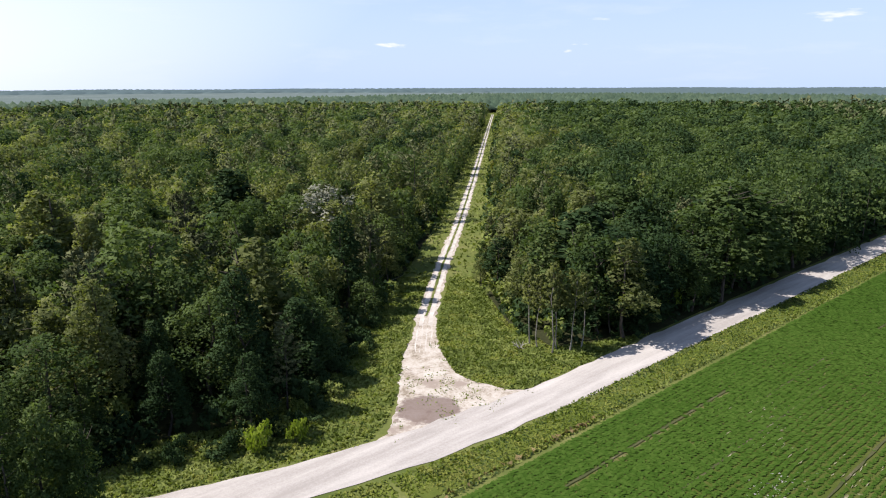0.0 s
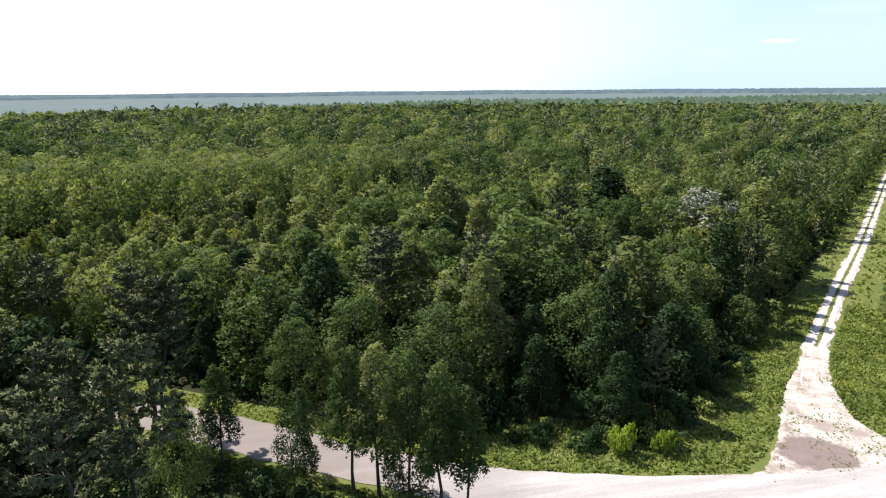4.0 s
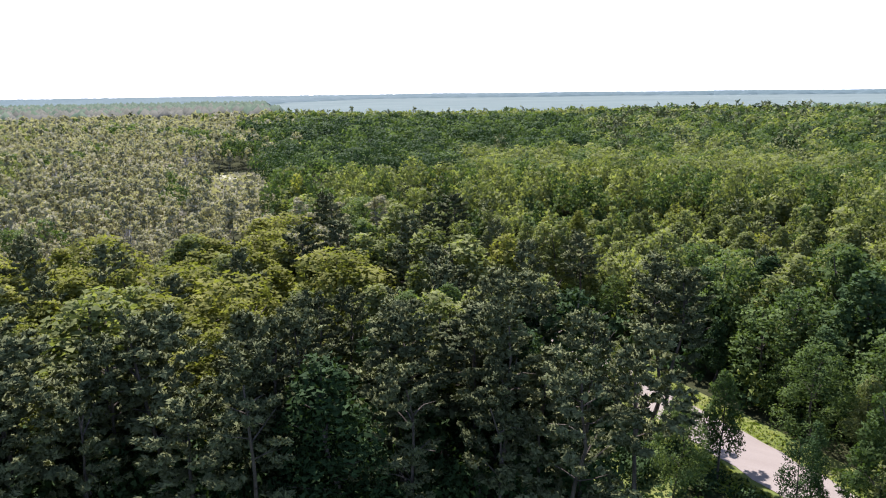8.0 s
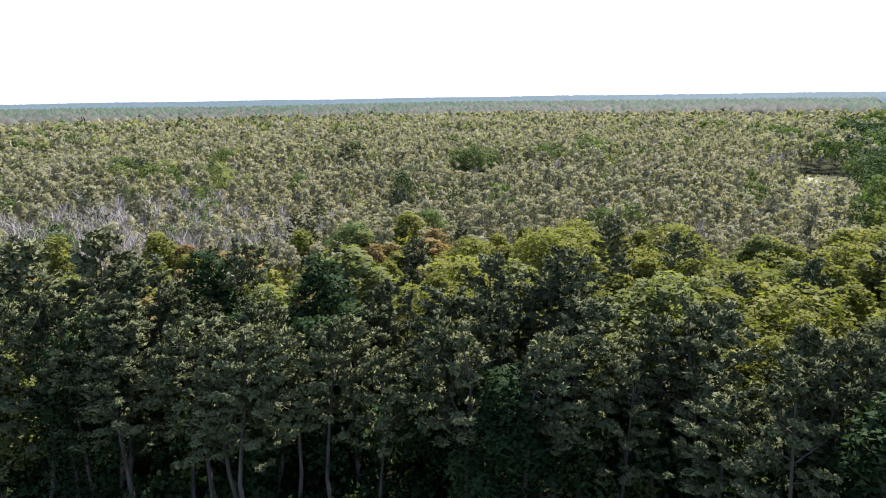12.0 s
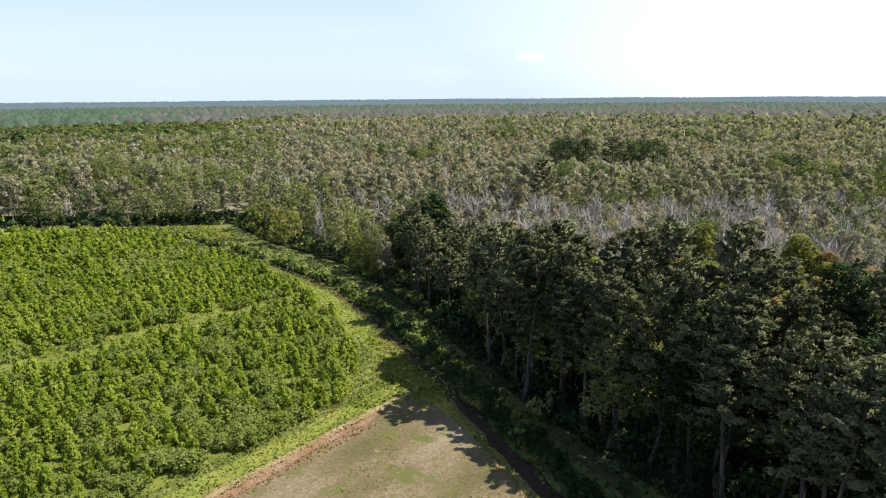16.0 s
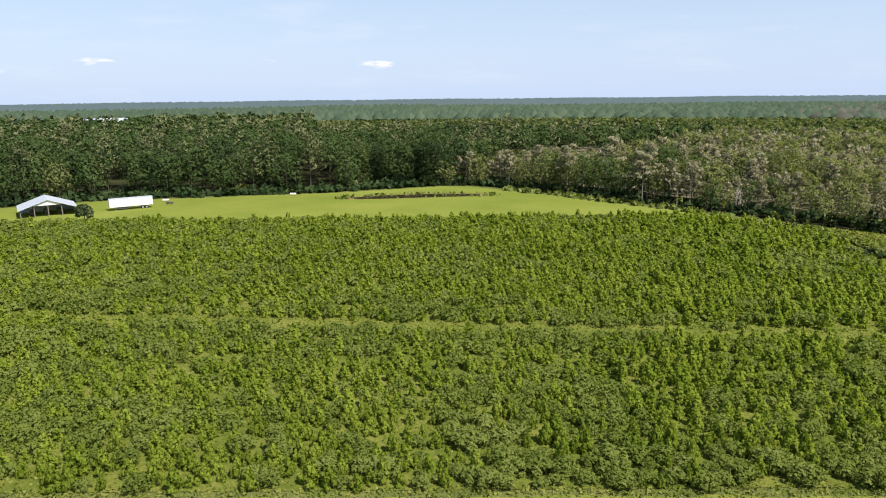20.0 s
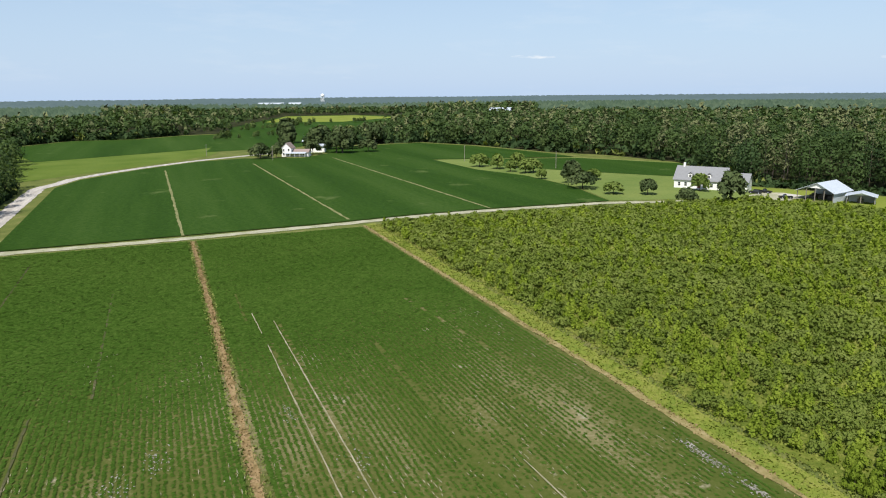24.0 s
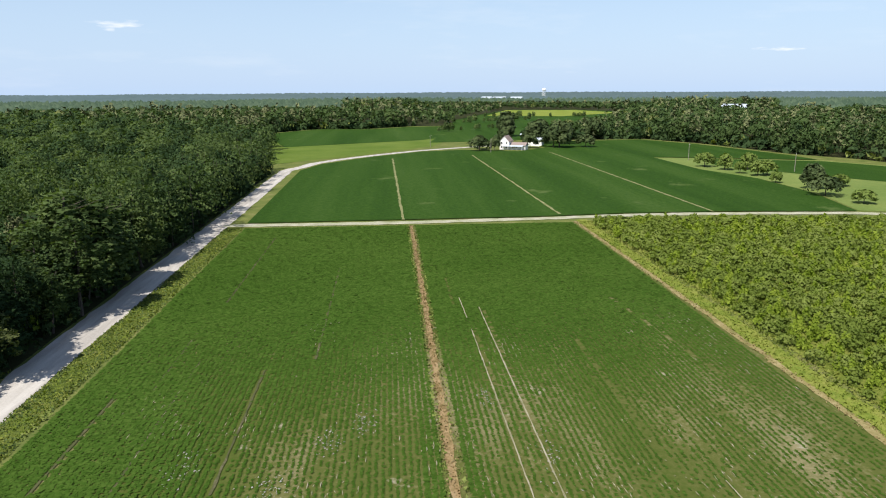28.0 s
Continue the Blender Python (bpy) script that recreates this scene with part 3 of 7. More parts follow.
def proto_pine(seed, n=8200, low=0.5, bushy=1.0):
    """Unit pine: bare stem, boughs that curve up at the ends, set with bursts of needles."""
    r = np.random.default_rng(seed)
    tufts_at = []
    for k in range(38):
        t = (k + r.random()) / 38
        z = low + (0.965 - low) * t
        prof = bushy * (0.165 * math.sin(math.pi * (0.26 + 0.68 * t)) + 0.012)
        a = k * 2.4 + r.uniform(-0.8, 0.8)
        reach = prof * r.uniform(0.6, 1.2)
        for f in (0.4, 0.58, 0.7, 0.8, 0.9, 1.0):
            side = r.normal(0, 0.02) * f
            tufts_at.append((reach * f * math.cos(a) - side * math.sin(a), reach * f * math.sin(a) + side * math.cos(a), z + 0.05 * f * f + r.normal(0, 0.008)))
    tufts_at = np.array(tufts_at)
    pick = r.integers(len(tufts_at), size=n)
    d = r.normal(size=(n, 3))
    d /= np.linalg.norm(d, axis=1)[:, None]
    d[:, 2] = np.abs(d[:, 2]) * 0.9 + 0.1
    out = tufts_at[pick] * np.array([6.0, 6.0, 0.0])
    return tufts_at[pick] + d * 0.013, d * 0.7 + out + np.array([0, 0, 0.1])


def proto_swamp(seed, n=2600):
    """Unit swamp tree: thin, wispy sprays on slender rising boughs."""
    r = np.random.default_rng(seed)
    lobes = []
    for k in range(34):
        t = (k + r.random()) / 34
        z = 0.34 + 0.6 * t
        a = r.random() * math.tau
        rad = 0.19 * (1.05 - 0.75 * t) * math.sqrt(r.uniform(0.05, 1.0))
        lobes.append((rad * math.cos(a), rad * math.sin(a), z, r.uniform(0.024, 0.052)))
    return lobes_to_points(lobes, n, r, 0.75)


def proto_bush(seed, n=560):
    r = np.random.default_rng(seed)
    lobes = [(r.normal(0, 0.3), r.normal(0, 0.3), r.uniform(0.25, 0.75), r.uniform(0.2, 0.36)) for _ in range(9)]
    return lobes_to_points(lobes, n, r, 0.9)


def proto_dome(seed, n=560):
    """Unit shrub: a low, even dome of many small clumps."""
    r = np.random.default_rng(seed)
    lobes = []
    for k in range(22):
        a, q = k * 2.4 + r.uniform(-0.5, 0.5), math.sqrt((k + 0.5) / 22)
        lobes.append((0.5 * q * math.cos(a), 0.5 * q * math.sin(a), 0.2 + 0.58 * math.sqrt(max(0.0, 1 - q * q)) + r.normal(0, 0.03), r.uniform(0.14, 0.22)))
    return lobes_to_points(lobes, n, r, 0.9)


def proto_sapling(seed, n=560):
    """Unit young tree: one leading shoot with short leafy boughs, pointed."""
    r = np.random.default_rng(seed)
    lobes = [(0.0, 0.0, 0.93, 0.06)]
    for k in range(20):
        t = (k + r.random()) / 20
        a = k * 2.4 + r.uniform(-0.6, 0.6)
        rad = 0.46 * (1 - t) ** 0.8 * r.uniform(0.55, 1.1)
        lobes.append((rad * math.cos(a), rad * math.sin(a), 0.12 + 0.76 * t, r.uniform(0.11, 0.19) * (1.1 - 0.5 * t)))
    return lobes_to_points(lobes, n, r, 0.8)


def proto_far(seed, low):
    """Unit crown for trees seen from afar: a full, rounded head of uneven clumps."""
    r = np.random.default_rng(seed)
    mid, tall = low + (0.94 - low) * 0.42, (0.94 - low) * 0.5
    lobes = [(0.0, 0.0, mid, 0.1)]
    for k in range(19):
        z = 1 - 1.7 * (k + r.random()) / 19
        ring = math.sqrt(max(0.0, 1 - z * z)) * r.uniform(0.8, 1.15)
        a = k * 2.4 + r.uniform(-0.4, 0.4)
        lobes.append((0.13 * ring * math.cos(a), 0.13 * ring * math.sin(a), mid + tall * 0.82 * z, r.uniform(0.05, 0.088)))
    p, d = lobes_to_points(lobes, 1200, r, 1.1)
    out = (p - np.array([0, 0, mid])) / np.array([0.19, 0.19, tall])
    return p, d * 0.55 + out * 0.6


PROTO = {
    "far": [proto_far(s, 0.45) for s in range(220, 228)],
    "far_edge": [proto_far(s, 0.1) for s in range(230, 238)],
    "gum": [proto_broadleaf(s) for s in range(100, 107)],
    "oak": [proto_broadleaf(s, slim=1.15, round_top=True) for s in range(120, 126)],
    "edge": [proto_broadleaf(s, low=0.06, slim=1.1, round_top=s % 2 == 0) for s in range(140, 146)],
    "pine": [proto_pine(s, low=0.5) for s in range(160, 167)],
    "tall": [proto_pine(s, low=0.34, bushy=1.1) for s in range(170, 175)],
    "swamp": [proto_swamp(s) for s in range(180, 188)],
    "bush": [proto_bush(s) for s in range(200, 208)],
    "dome": [proto_dome(s) for s in range(240, 246)],
    "sapling": [proto_sapling(s) for s in range(250, 256)],
}


def sprays(centres, normals, sizes, r, tilt=0.75, needle=1.0, lift=0.25, along=False):
    """Leaf sprays: three-cornered faces round the given points, each corner with its shading normal."""
    n = len(centres)
    sizes = np.asarray(sizes)[:n]
    nn = normals + r.normal(0, tilt, (n, 3))
    nn /= np.linalg.norm(nn, axis=1)[:, None] + 1e-9
    t = np.cross(nn, r.normal(size=(n, 3)))
    t /= np.linalg.norm(t, axis=1)[:, None] + 1e-9
    if along:
        # needles point out of their burst
        t = normals / (np.linalg.norm(normals, axis=1)[:, None] + 1e-9) + r.normal(0, 0.55, (n, 3))
        t /= np.linalg.norm(t, axis=1)[:, None] + 1e-9
        nn = np.cross(t, r.normal(size=(n, 3)))
        nn /= np.linalg.norm(nn, axis=1)[:, None] + 1e-9
    b = np.cross(nn, t)
    s = (np.asarray(sizes) * r.uniform(0.65, 1.35, n))[:, None]
    f = np.stack([centres + t * s * 0.8, centres - t * s * 0.45 + b * s * 0.68 * needle, centres - t * s * 0.45 - b * s * 0.68 * needle], 1)
    # leaves face outwards and shade with the roundness of the clump that they belong to
    outward = normals + np.array([0, 0, lift])
    face = np.cross(f[:, 1] - f[:, 0], f[:, 2] - f[:, 0])
    back = (face * outward).sum(1) < 0
    f[back] = f[back, ::-1]
    shade = outward * 0.65 + nn * 0.5 * np.sign((nn * outward).sum(1))[:, None]
    shade /= np.linalg.norm(shade, axis=1)[:, None] + 1e-9
    return np.concatenate([f, np.repeat(shade[:, None], f.shape[1], 1)], 2)


def soup_mesh(name, groups, mat):
    """One mesh of loose faces; groups are arrays (n, 3 or 4, 3)."""
    groups = [g for g in groups if len(g)]
    rounded = groups[0].shape[2] == 6
    verts = np.concatenate([g[:, :, :3].reshape(-1, 3) for g in groups]).astype(np.float32)
    totals = np.concatenate([np.full(len(g), g.shape[1]) for g in groups]).astype(np.int32)
    starts = np.concatenate([[0], np.cumsum(totals)[:-1]]).astype(np.int32)
    me = bpy.data.meshes.new(name)
    me.vertices.add(len(verts))
    me.vertices.foreach_set("co", verts.ravel())
    me.loops.add(len(verts))
    me.loops.foreach_set("vertex_index", np.arange(len(verts), dtype=np.int32))
    me.polygons.add(len(totals))
    me.polygons.foreach_set("loop_start", starts)
    me.polygons.foreach_set("loop_total", totals)
    me.materials.append(mat)
    me.update(calc_edges=True)
    if rounded:
        me.polygons.foreach_set("use_smooth", np.ones(len(totals), bool))
        shade = np.concatenate([g[:, :, 3:].reshape(-1, 3) for g in groups]).astype(np.float32)
        me.attributes.new("custom_normal", "FLOAT_VECTOR", "POINT").data.foreach_set("vector", shade.ravel())
        me.update()
    return me


def part(name, me, parent, label=""):
    ob = new(name, me)
    ob.parent = parent
    return tagged(ob, label) if label else ob


def tube(path, radii, sides=6):
    """Faces (quads) of a tapered tube along a path."""
    out = []
    rings = []
    for p, r in zip(path, radii):
        rings.append([np.array([p[0] + r * math.cos(k * math.tau / sides), p[1] + r * math.sin(k * math.tau / sides), p[2]]) for k in range(sides)])
    for a, b in zip(rings, rings[1:]):
        for k in range(sides):
            j = (k + 1) % sides
            out.append([a[k], a[j], b[j], b[k]])
    return np.array(out)


def trunk_faces(seed, limbs=9, low=0.35, spread=0.14, thick=0.011):
    """Unit trunk with tapering limbs."""
    r = np.random.default_rng(seed)
    bend = r.normal(0, 0.012, (7, 2)).cumsum(0)
    zs = np.linspace(0, 0.93, 7)
    path = [(bend[i, 0] if i else 0, bend[i, 1] if i else 0, zs[i]) for i in range(7)]
    out = [tube(path, [thick * (1.35 if i == 0 else 1 - 0.8 * zs[i]) for i in range(7)], 7)]
    for _ in range(limbs):
        z = r.uniform(low, 0.85)
        i = min(5, int(z / 0.155))
        f = (z - zs[i]) / 0.155
        base = np.array(path[i]) * (1 - f) + np.array(path[i + 1]) * f
        a = r.random() * math.tau
        ln = spread * r.uniform(0.6, 1.15) * (1.2 - 0.6 * z)
        mid = base + np.array([math.cos(a) * ln * 0.5, math.sin(a) * ln * 0.5, ln * 0.35])
        tip = base + np.array([math.cos(a) * ln, math.sin(a) * ln, ln * r.uniform(0.3, 1.0)])
        out.append(tube([base, mid, tip], [thick * 0.42, thick * 0.28, thick * 0.08], 4))
    return np.concatenate(out)


# ---- the woods ----
ROADSIDE = [(-30, 52), (-33, 38), (-47, 30), (-62, 34), (-84, 40), (-84, 50)]

def in_region(x, y):
    """Which kind of wood grows at each point."""
    d = np.hypot(x, y)
    az = np.degrees(np.arctan2(-x, y)) % 360
    belt = np.array([p for p in WEST_EDGE])
    dist = np.full(len(x), 1e9)
    for (ax, ay), (bx, by) in zip(belt[:-1], belt[1:]):
        ex, ey = bx - ax, by - ay
        t = np.clip(((x - ax) * ex + (y - ay) * ey) / (ex * ex + ey * ey), 0, 1)
        dist = np.minimum(dist, np.hypot(x - ax - t * ex, y - ay - t * ey))
    kind = np.full(len(x), "woods", dtype=object)
    wob = 6 * np.sin(az * 0.9) + 5 * np.sin(az * 0.37 + 1)
    fuzz = rng.normal(0, 1.6, len(x))
    creek = np.interp(d, [150, 165, 178, 195, 240, 420, 1100], [70, 74, 79, 86, 87.5, 86.5, 84]) + fuzz + 1.2 * np.sin(d / 23)
    swamp = (az > creek) & (az < 216 + 2 * fuzz) & (rng.random(len(x)) < np.clip((1900 - d) / 900, 0.25, 1))
    kind[(x < -4) & (y > 60) & (az < 60)] = "west"
    kind[swamp] = "swamp"
    kind[(az > 38 + fuzz) & (az < 76) & (d > 122) & (d < 186)] = "scrub"
    kind[(az > 40 + 2 * fuzz) & (az < 71) & (d >= 186 + 4 * np.sin(az)) & (d < 300)] = "stand"
    kind[~swamp & (az > 70.5) & (az < 90) & (d > 244) & (d < 720)] = "olive"
    kind[~swamp & (az > 60) & (az < 90) & (d > 330) & (d < 720)] = "olive"
    kind[(az > 80 + 2 * fuzz) & (az < 150) & (d < 128 + wob + 6 * fuzz) & (y < 40)] = "yellow"
    kind[(az > 48) & (az <= 80 + 2 * fuzz) & (d < 135 + 4 * fuzz) & (y < 60)] = "front"
    kind[(dist < 22 + wob * 0.4) & (az > 52) & (az < 172) & (y < 44)] = "belt"
    kind[(dist < 17 - np.clip((az - 178) * 0.5, 0, 9)) & (az >= 172)] = "mixed_edge"
    kind[(x > 190) & (y < 60)] = "tall"
    kind[(x > 30) & (x <= 205) & (y < -225) & (y > -330) & (d < 400)] = "swamp"
    kind[(x > 34 + 9 * fuzz + 0.1 * (y - 100)) & (y > 60) & (kind == "woods")] = "roadside"
    kind[(d > 200) & (x > 300) & (y > 40)] = "tall"
    kind[(az > 186) & (az < 232) & (d > 560)] = "young"
    kind[(az > 238) & (az < 338) & (d > 230) & (kind == "woods")] = "olive"
    return kind, dist


def jitter_grid(cell, rmin, rmax):
    n = int(rmax / cell) + 1
    g = np.arange(-n, n + 1) * float(cell)
    x, y = np.meshgrid(g, g)
    x[::2] += cell / 2
    x, y = x.ravel(), y.ravel()
    d = np.hypot(x, y)
    keep = (d >= rmin) & (d < rmax)
    x, y = x[keep], y[keep]
    return x + rng.uniform(-0.36, 0.36, len(x)) * cell, y + rng.uniform(-0.36, 0.36, len(x)) * cell


def scatter(cell, rmin, rmax):
    x, y = jitter_grid(cell, rmin, rmax)
    open_land = inside(CLEARING, x, y) | inside(TRACK, x, y) | inside(GLADE, x, y) | inside(CREEK, x, y) | inside(FAR_CLEARING, x, y) | inside(ROADSIDE, x, y) | inside(MARSH, x, y)
    return x[~open_land], y[~open_land]


def line_distance(line, x, y):
    dist = np.full(len(x), 1e9)
    for (ax, ay), (bx, by) in zip(line[:-1], line[1:]):
        ex, ey = bx - ax, by - ay
        t = np.clip(((x - ax) * ex + (y - ay) * ey) / (ex * ex + ey * ey + 1e-9), 0, 1)
        dist = np.minimum(dist, np.hypot(x - ax - t * ex, y - ay - t * ey))
    return dist


def edge_distance(x, y):
    return np.minimum(line_distance(np.array(CLEARING + CLEARING[:1]), x, y), line_distance(np.array(TRACK + TRACK[:1]), x, y))


HEIGHT = {"front": (12.5, 18.0), "young": (6.5, 8.5), "scrub": (8.0, 13.0), "stand": (15.5, 18.5), "woods": (10.5, 18.5), "olive": (13.5, 18.5), "west": (9.5, 19.5), "roadside": (10.5, 20.5), "swamp": (9, 14.5), "yellow": (13.5, 17.5), "belt": (16.5, 22), "mixed_edge": (12, 18), "tall": (18, 24)}
MOST = 290     # of one kind as single trees
LABEL = {
    "gum": ("broadleaf_tree", "leafy green sweetgum at the edge of the wood", "tree", "broadleaf trees of the wood"),
    "oak": ("oak_tree", "broad dark-green oak crowded in the wood", "tree", "oaks of the wood"),
    "dark_oak": ("dark_oak_tree", "dense dark-leaved oak, green deepened for shade", "tree", "dark oaks of the wood"),
    "pine": ("pine_tree", "tall dark loblolly pine with bare lower trunk", "tree", "pines of the wood"),
    "yellow_gum": ("yellowing_tree", "yellow-green broadleaf tree behind the pines", "tree", "yellowing trees"),
    "far_oak": ("far_oak_tree", "round-headed green oak of the distant wood", "tree", "oaks of the distant wood"),
    "rust_gum": ("rusty_tree", "thin broadleaf tree with rust-brown leaves", "tree", "rusty trees"),
    "swamp": ("swamp_tree", "thin grey-olive swamp tree with sparse leaves", "tree", "swamp trees"),
}


def species(kind, r, rusty=False):
    q = r.random()
    if kind == "swamp":
        return ("swamp", "swamp") if q < 0.95 else ("pine", "tall") if q < 0.965 else ("oak", "oak")
    if kind == "yellow":
        if rusty:
            return ("rust_gum", "gum") if q < 0.16 else ("swamp", "swamp") if q < 0.46 else ("yellow_gum", "gum") if q < 0.72 else ("gum", "gum") if q < 0.88 else ("pine", "pine")
        return ("yellow_gum", "gum") if q < 0.45 else ("yellow_gum", "oak") if q < 0.72 else ("gum", "gum") if q < 0.9 else ("pine", "pine")
    if kind == "belt":
        return ("pine", "pine") if q < 0.72 else ("pine", "tall") if q < 0.82 else ("dark_oak", "gum") if q < 0.93 else ("gum", "gum")
    if kind == "tall":
        return ("pine", "tall") if q < 0.14 else ("dark_oak", "oak") if q < 0.45 else ("dark_oak", "edge") if q < 0.76 else ("oak", "edge") if q < 0.93 else ("gum", "edge")
    if kind == "mixed_edge":
        return ("yellow_gum", "edge") if q < 0.2 else ("gum", "edge") if q < 0.6 else ("swamp", "swamp") if q < 0.78 else ("pine", "tall")
    if kind == "olive":
        return ("dark_oak", "oak") if q < 0.62 else ("oak", "oak")
    if kind == "front":
        return ("gum", "gum") if q < 0.46 else ("oak", "gum") if q < 0.6 else ("yellow_gum", "gum") if q < 0.68 else ("pine", "tall") if q < 0.8 else ("pine", "pine")
    if kind == "young":
        return ("gum", "gum") if q < 0.6 else ("oak", "gum")
    if kind == "scrub":
        return ("gum", "gum") if q < 0.72 else ("oak", "gum") if q < 0.86 else ("yellow_gum", "gum") if q < 0.92 else ("pine", "tall")
    if kind == "stand":
        return ("gum", "gum") if q < 0.75 else ("oak", "gum")
    if kind == "west":
        return ("gum", "gum") if q < 0.3 else ("oak", "edge") if q < 0.72 else ("dark_oak", "gum") if q < 0.9 else ("pine", "tall")
    if kind == "roadside":
        return ("dark_oak", "gum") if q < 0.2 else ("dark_oak", "edge") if q < 0.36 else ("oak", "oak") if q < 0.5 else ("oak", "gum")
    return ("gum", "gum") if q < 0.5 else ("oak", "gum") if q < 0.74 else ("yellow_gum", "gum") if q < 0.78 else ("oak", "oak") if q < 0.9 else ("pine", "tall")


def crown_mesh(mat_key, shape, k, n, size, top_only):
    p, d = PROTO[shape][k]
    r = np.random.default_rng(900 + k)
    pine = shape in ("pine", "tall")
    if top_only:
        keep = p[:, 2] > 0.46
        p, d = p[keep], d[keep]
    p, d = p[:n], d[:n]
    return soup_mesh("crown", [sprays(p, d, np.full(len(p), size), r, tilt=0.8, needle=0.66 if pine else 0.8, along=pine, lift=0.6 if mat_key == "swamp" else 0.05 if pine else 0.25)], M[mat_key])


CROWN_CACHE, TRUNK_CACHE = {}, {}


def tree_thing(mat_key, shape, k, x, y, h, width, turn, bark=None, inner=False):
    """A tree of trunk and crown; those by the clearing carry finer leaves."""
    name, label, category, group = LABEL[mat_key]
    d = math.hypot(x, y)
    level = "near" if d < 88 else "middle"
    inner = inner and d > 60
    stem_key = (shape, k, bark or ("pale_bark" if mat_key == "swamp" else "bark"))
    if stem_key not in TRUNK_CACHE:
        low = {"pine": 0.5, "tall": 0.35}.get(shape, 0.3)
        TRUNK_CACHE[stem_key] = soup_mesh("trunk", [trunk_faces(300 + k, 14 if mat_key == "swamp" else 9, low, thick=0.009 if mat_key == "swamp" else 0.011)], M[stem_key[2]])
    crown_key = (mat_key, shape, k, level, inner)
    if crown_key not in CROWN_CACHE:
        n, size = {"near": (5800, 0.0134), "middle": (2400, 0.02)}[level]
        if shape in ("pine", "tall"):
            n, size = {"near": (7000, 0.0148), "middle": (2600, 0.0222)}[level]
        if mat_key == "swamp":
            n, size = 1700, 0.0175
        CROWN_CACHE[crown_key] = crown_mesh(mat_key, shape, k, n, size, inner)
    ob = new(name)
    ob.empty_display_size = 0.5
    ob.matrix_world = pose(x, y, -0.1, 0, 0, turn) @ Matrix.Diagonal((h * width, h * width, h, 1))
    part("trunk", TRUNK_CACHE[stem_key], ob)
    part("crown", CROWN_CACHE[crown_key], ob)
    tagged(ob, label, category, group)


def twig_tree(x, y, h, d):
    """A leafless swamp tree: a pale stem and rising bundles of fine grey twigs."""
    n = int(max(36, min(190, 27000 / d)))
    w = max(0.04, 0.00042 * d)
    foot = np.stack([rng.normal(x, h * 0.04, n), rng.normal(y, h * 0.04, n), h * rng.uniform(0.12, 0.68, n)], 1)
    ln = h * rng.uniform(0.1, 0.28, n)
    tip = foot + np.stack([rng.normal(0, 0.55, n) * ln, rng.normal(0, 0.55, n) * ln, ln], 1)
    lean = rng.normal(0, h * 0.03, 2)
    foot[0], tip[0] = (x, y, 0.0), (x + lean[0], y + lean[1], h)
    a = rng.uniform(0, math.tau, n)
    side = np.stack([np.cos(a), np.sin(a), np.zeros(n)], 1) * w
    side[0] *= 1.3
    f = np.stack([foot + side, foot - side, tip], 1)
    shade = np.stack([-np.sin(a), np.cos(a), np.full(n, 0.8)], 1)
    face = np.cross(f[:, 1] - f[:, 0], f[:, 2] - f[:, 0])
    back = (face * shade).sum(1) < 0
    f[back] = f[back, ::-1]
    shade /= np.linalg.norm(shade, axis=1)[:, None]
    return np.concatenate([f, np.repeat(shade[:, None], 3, 1)], 2)


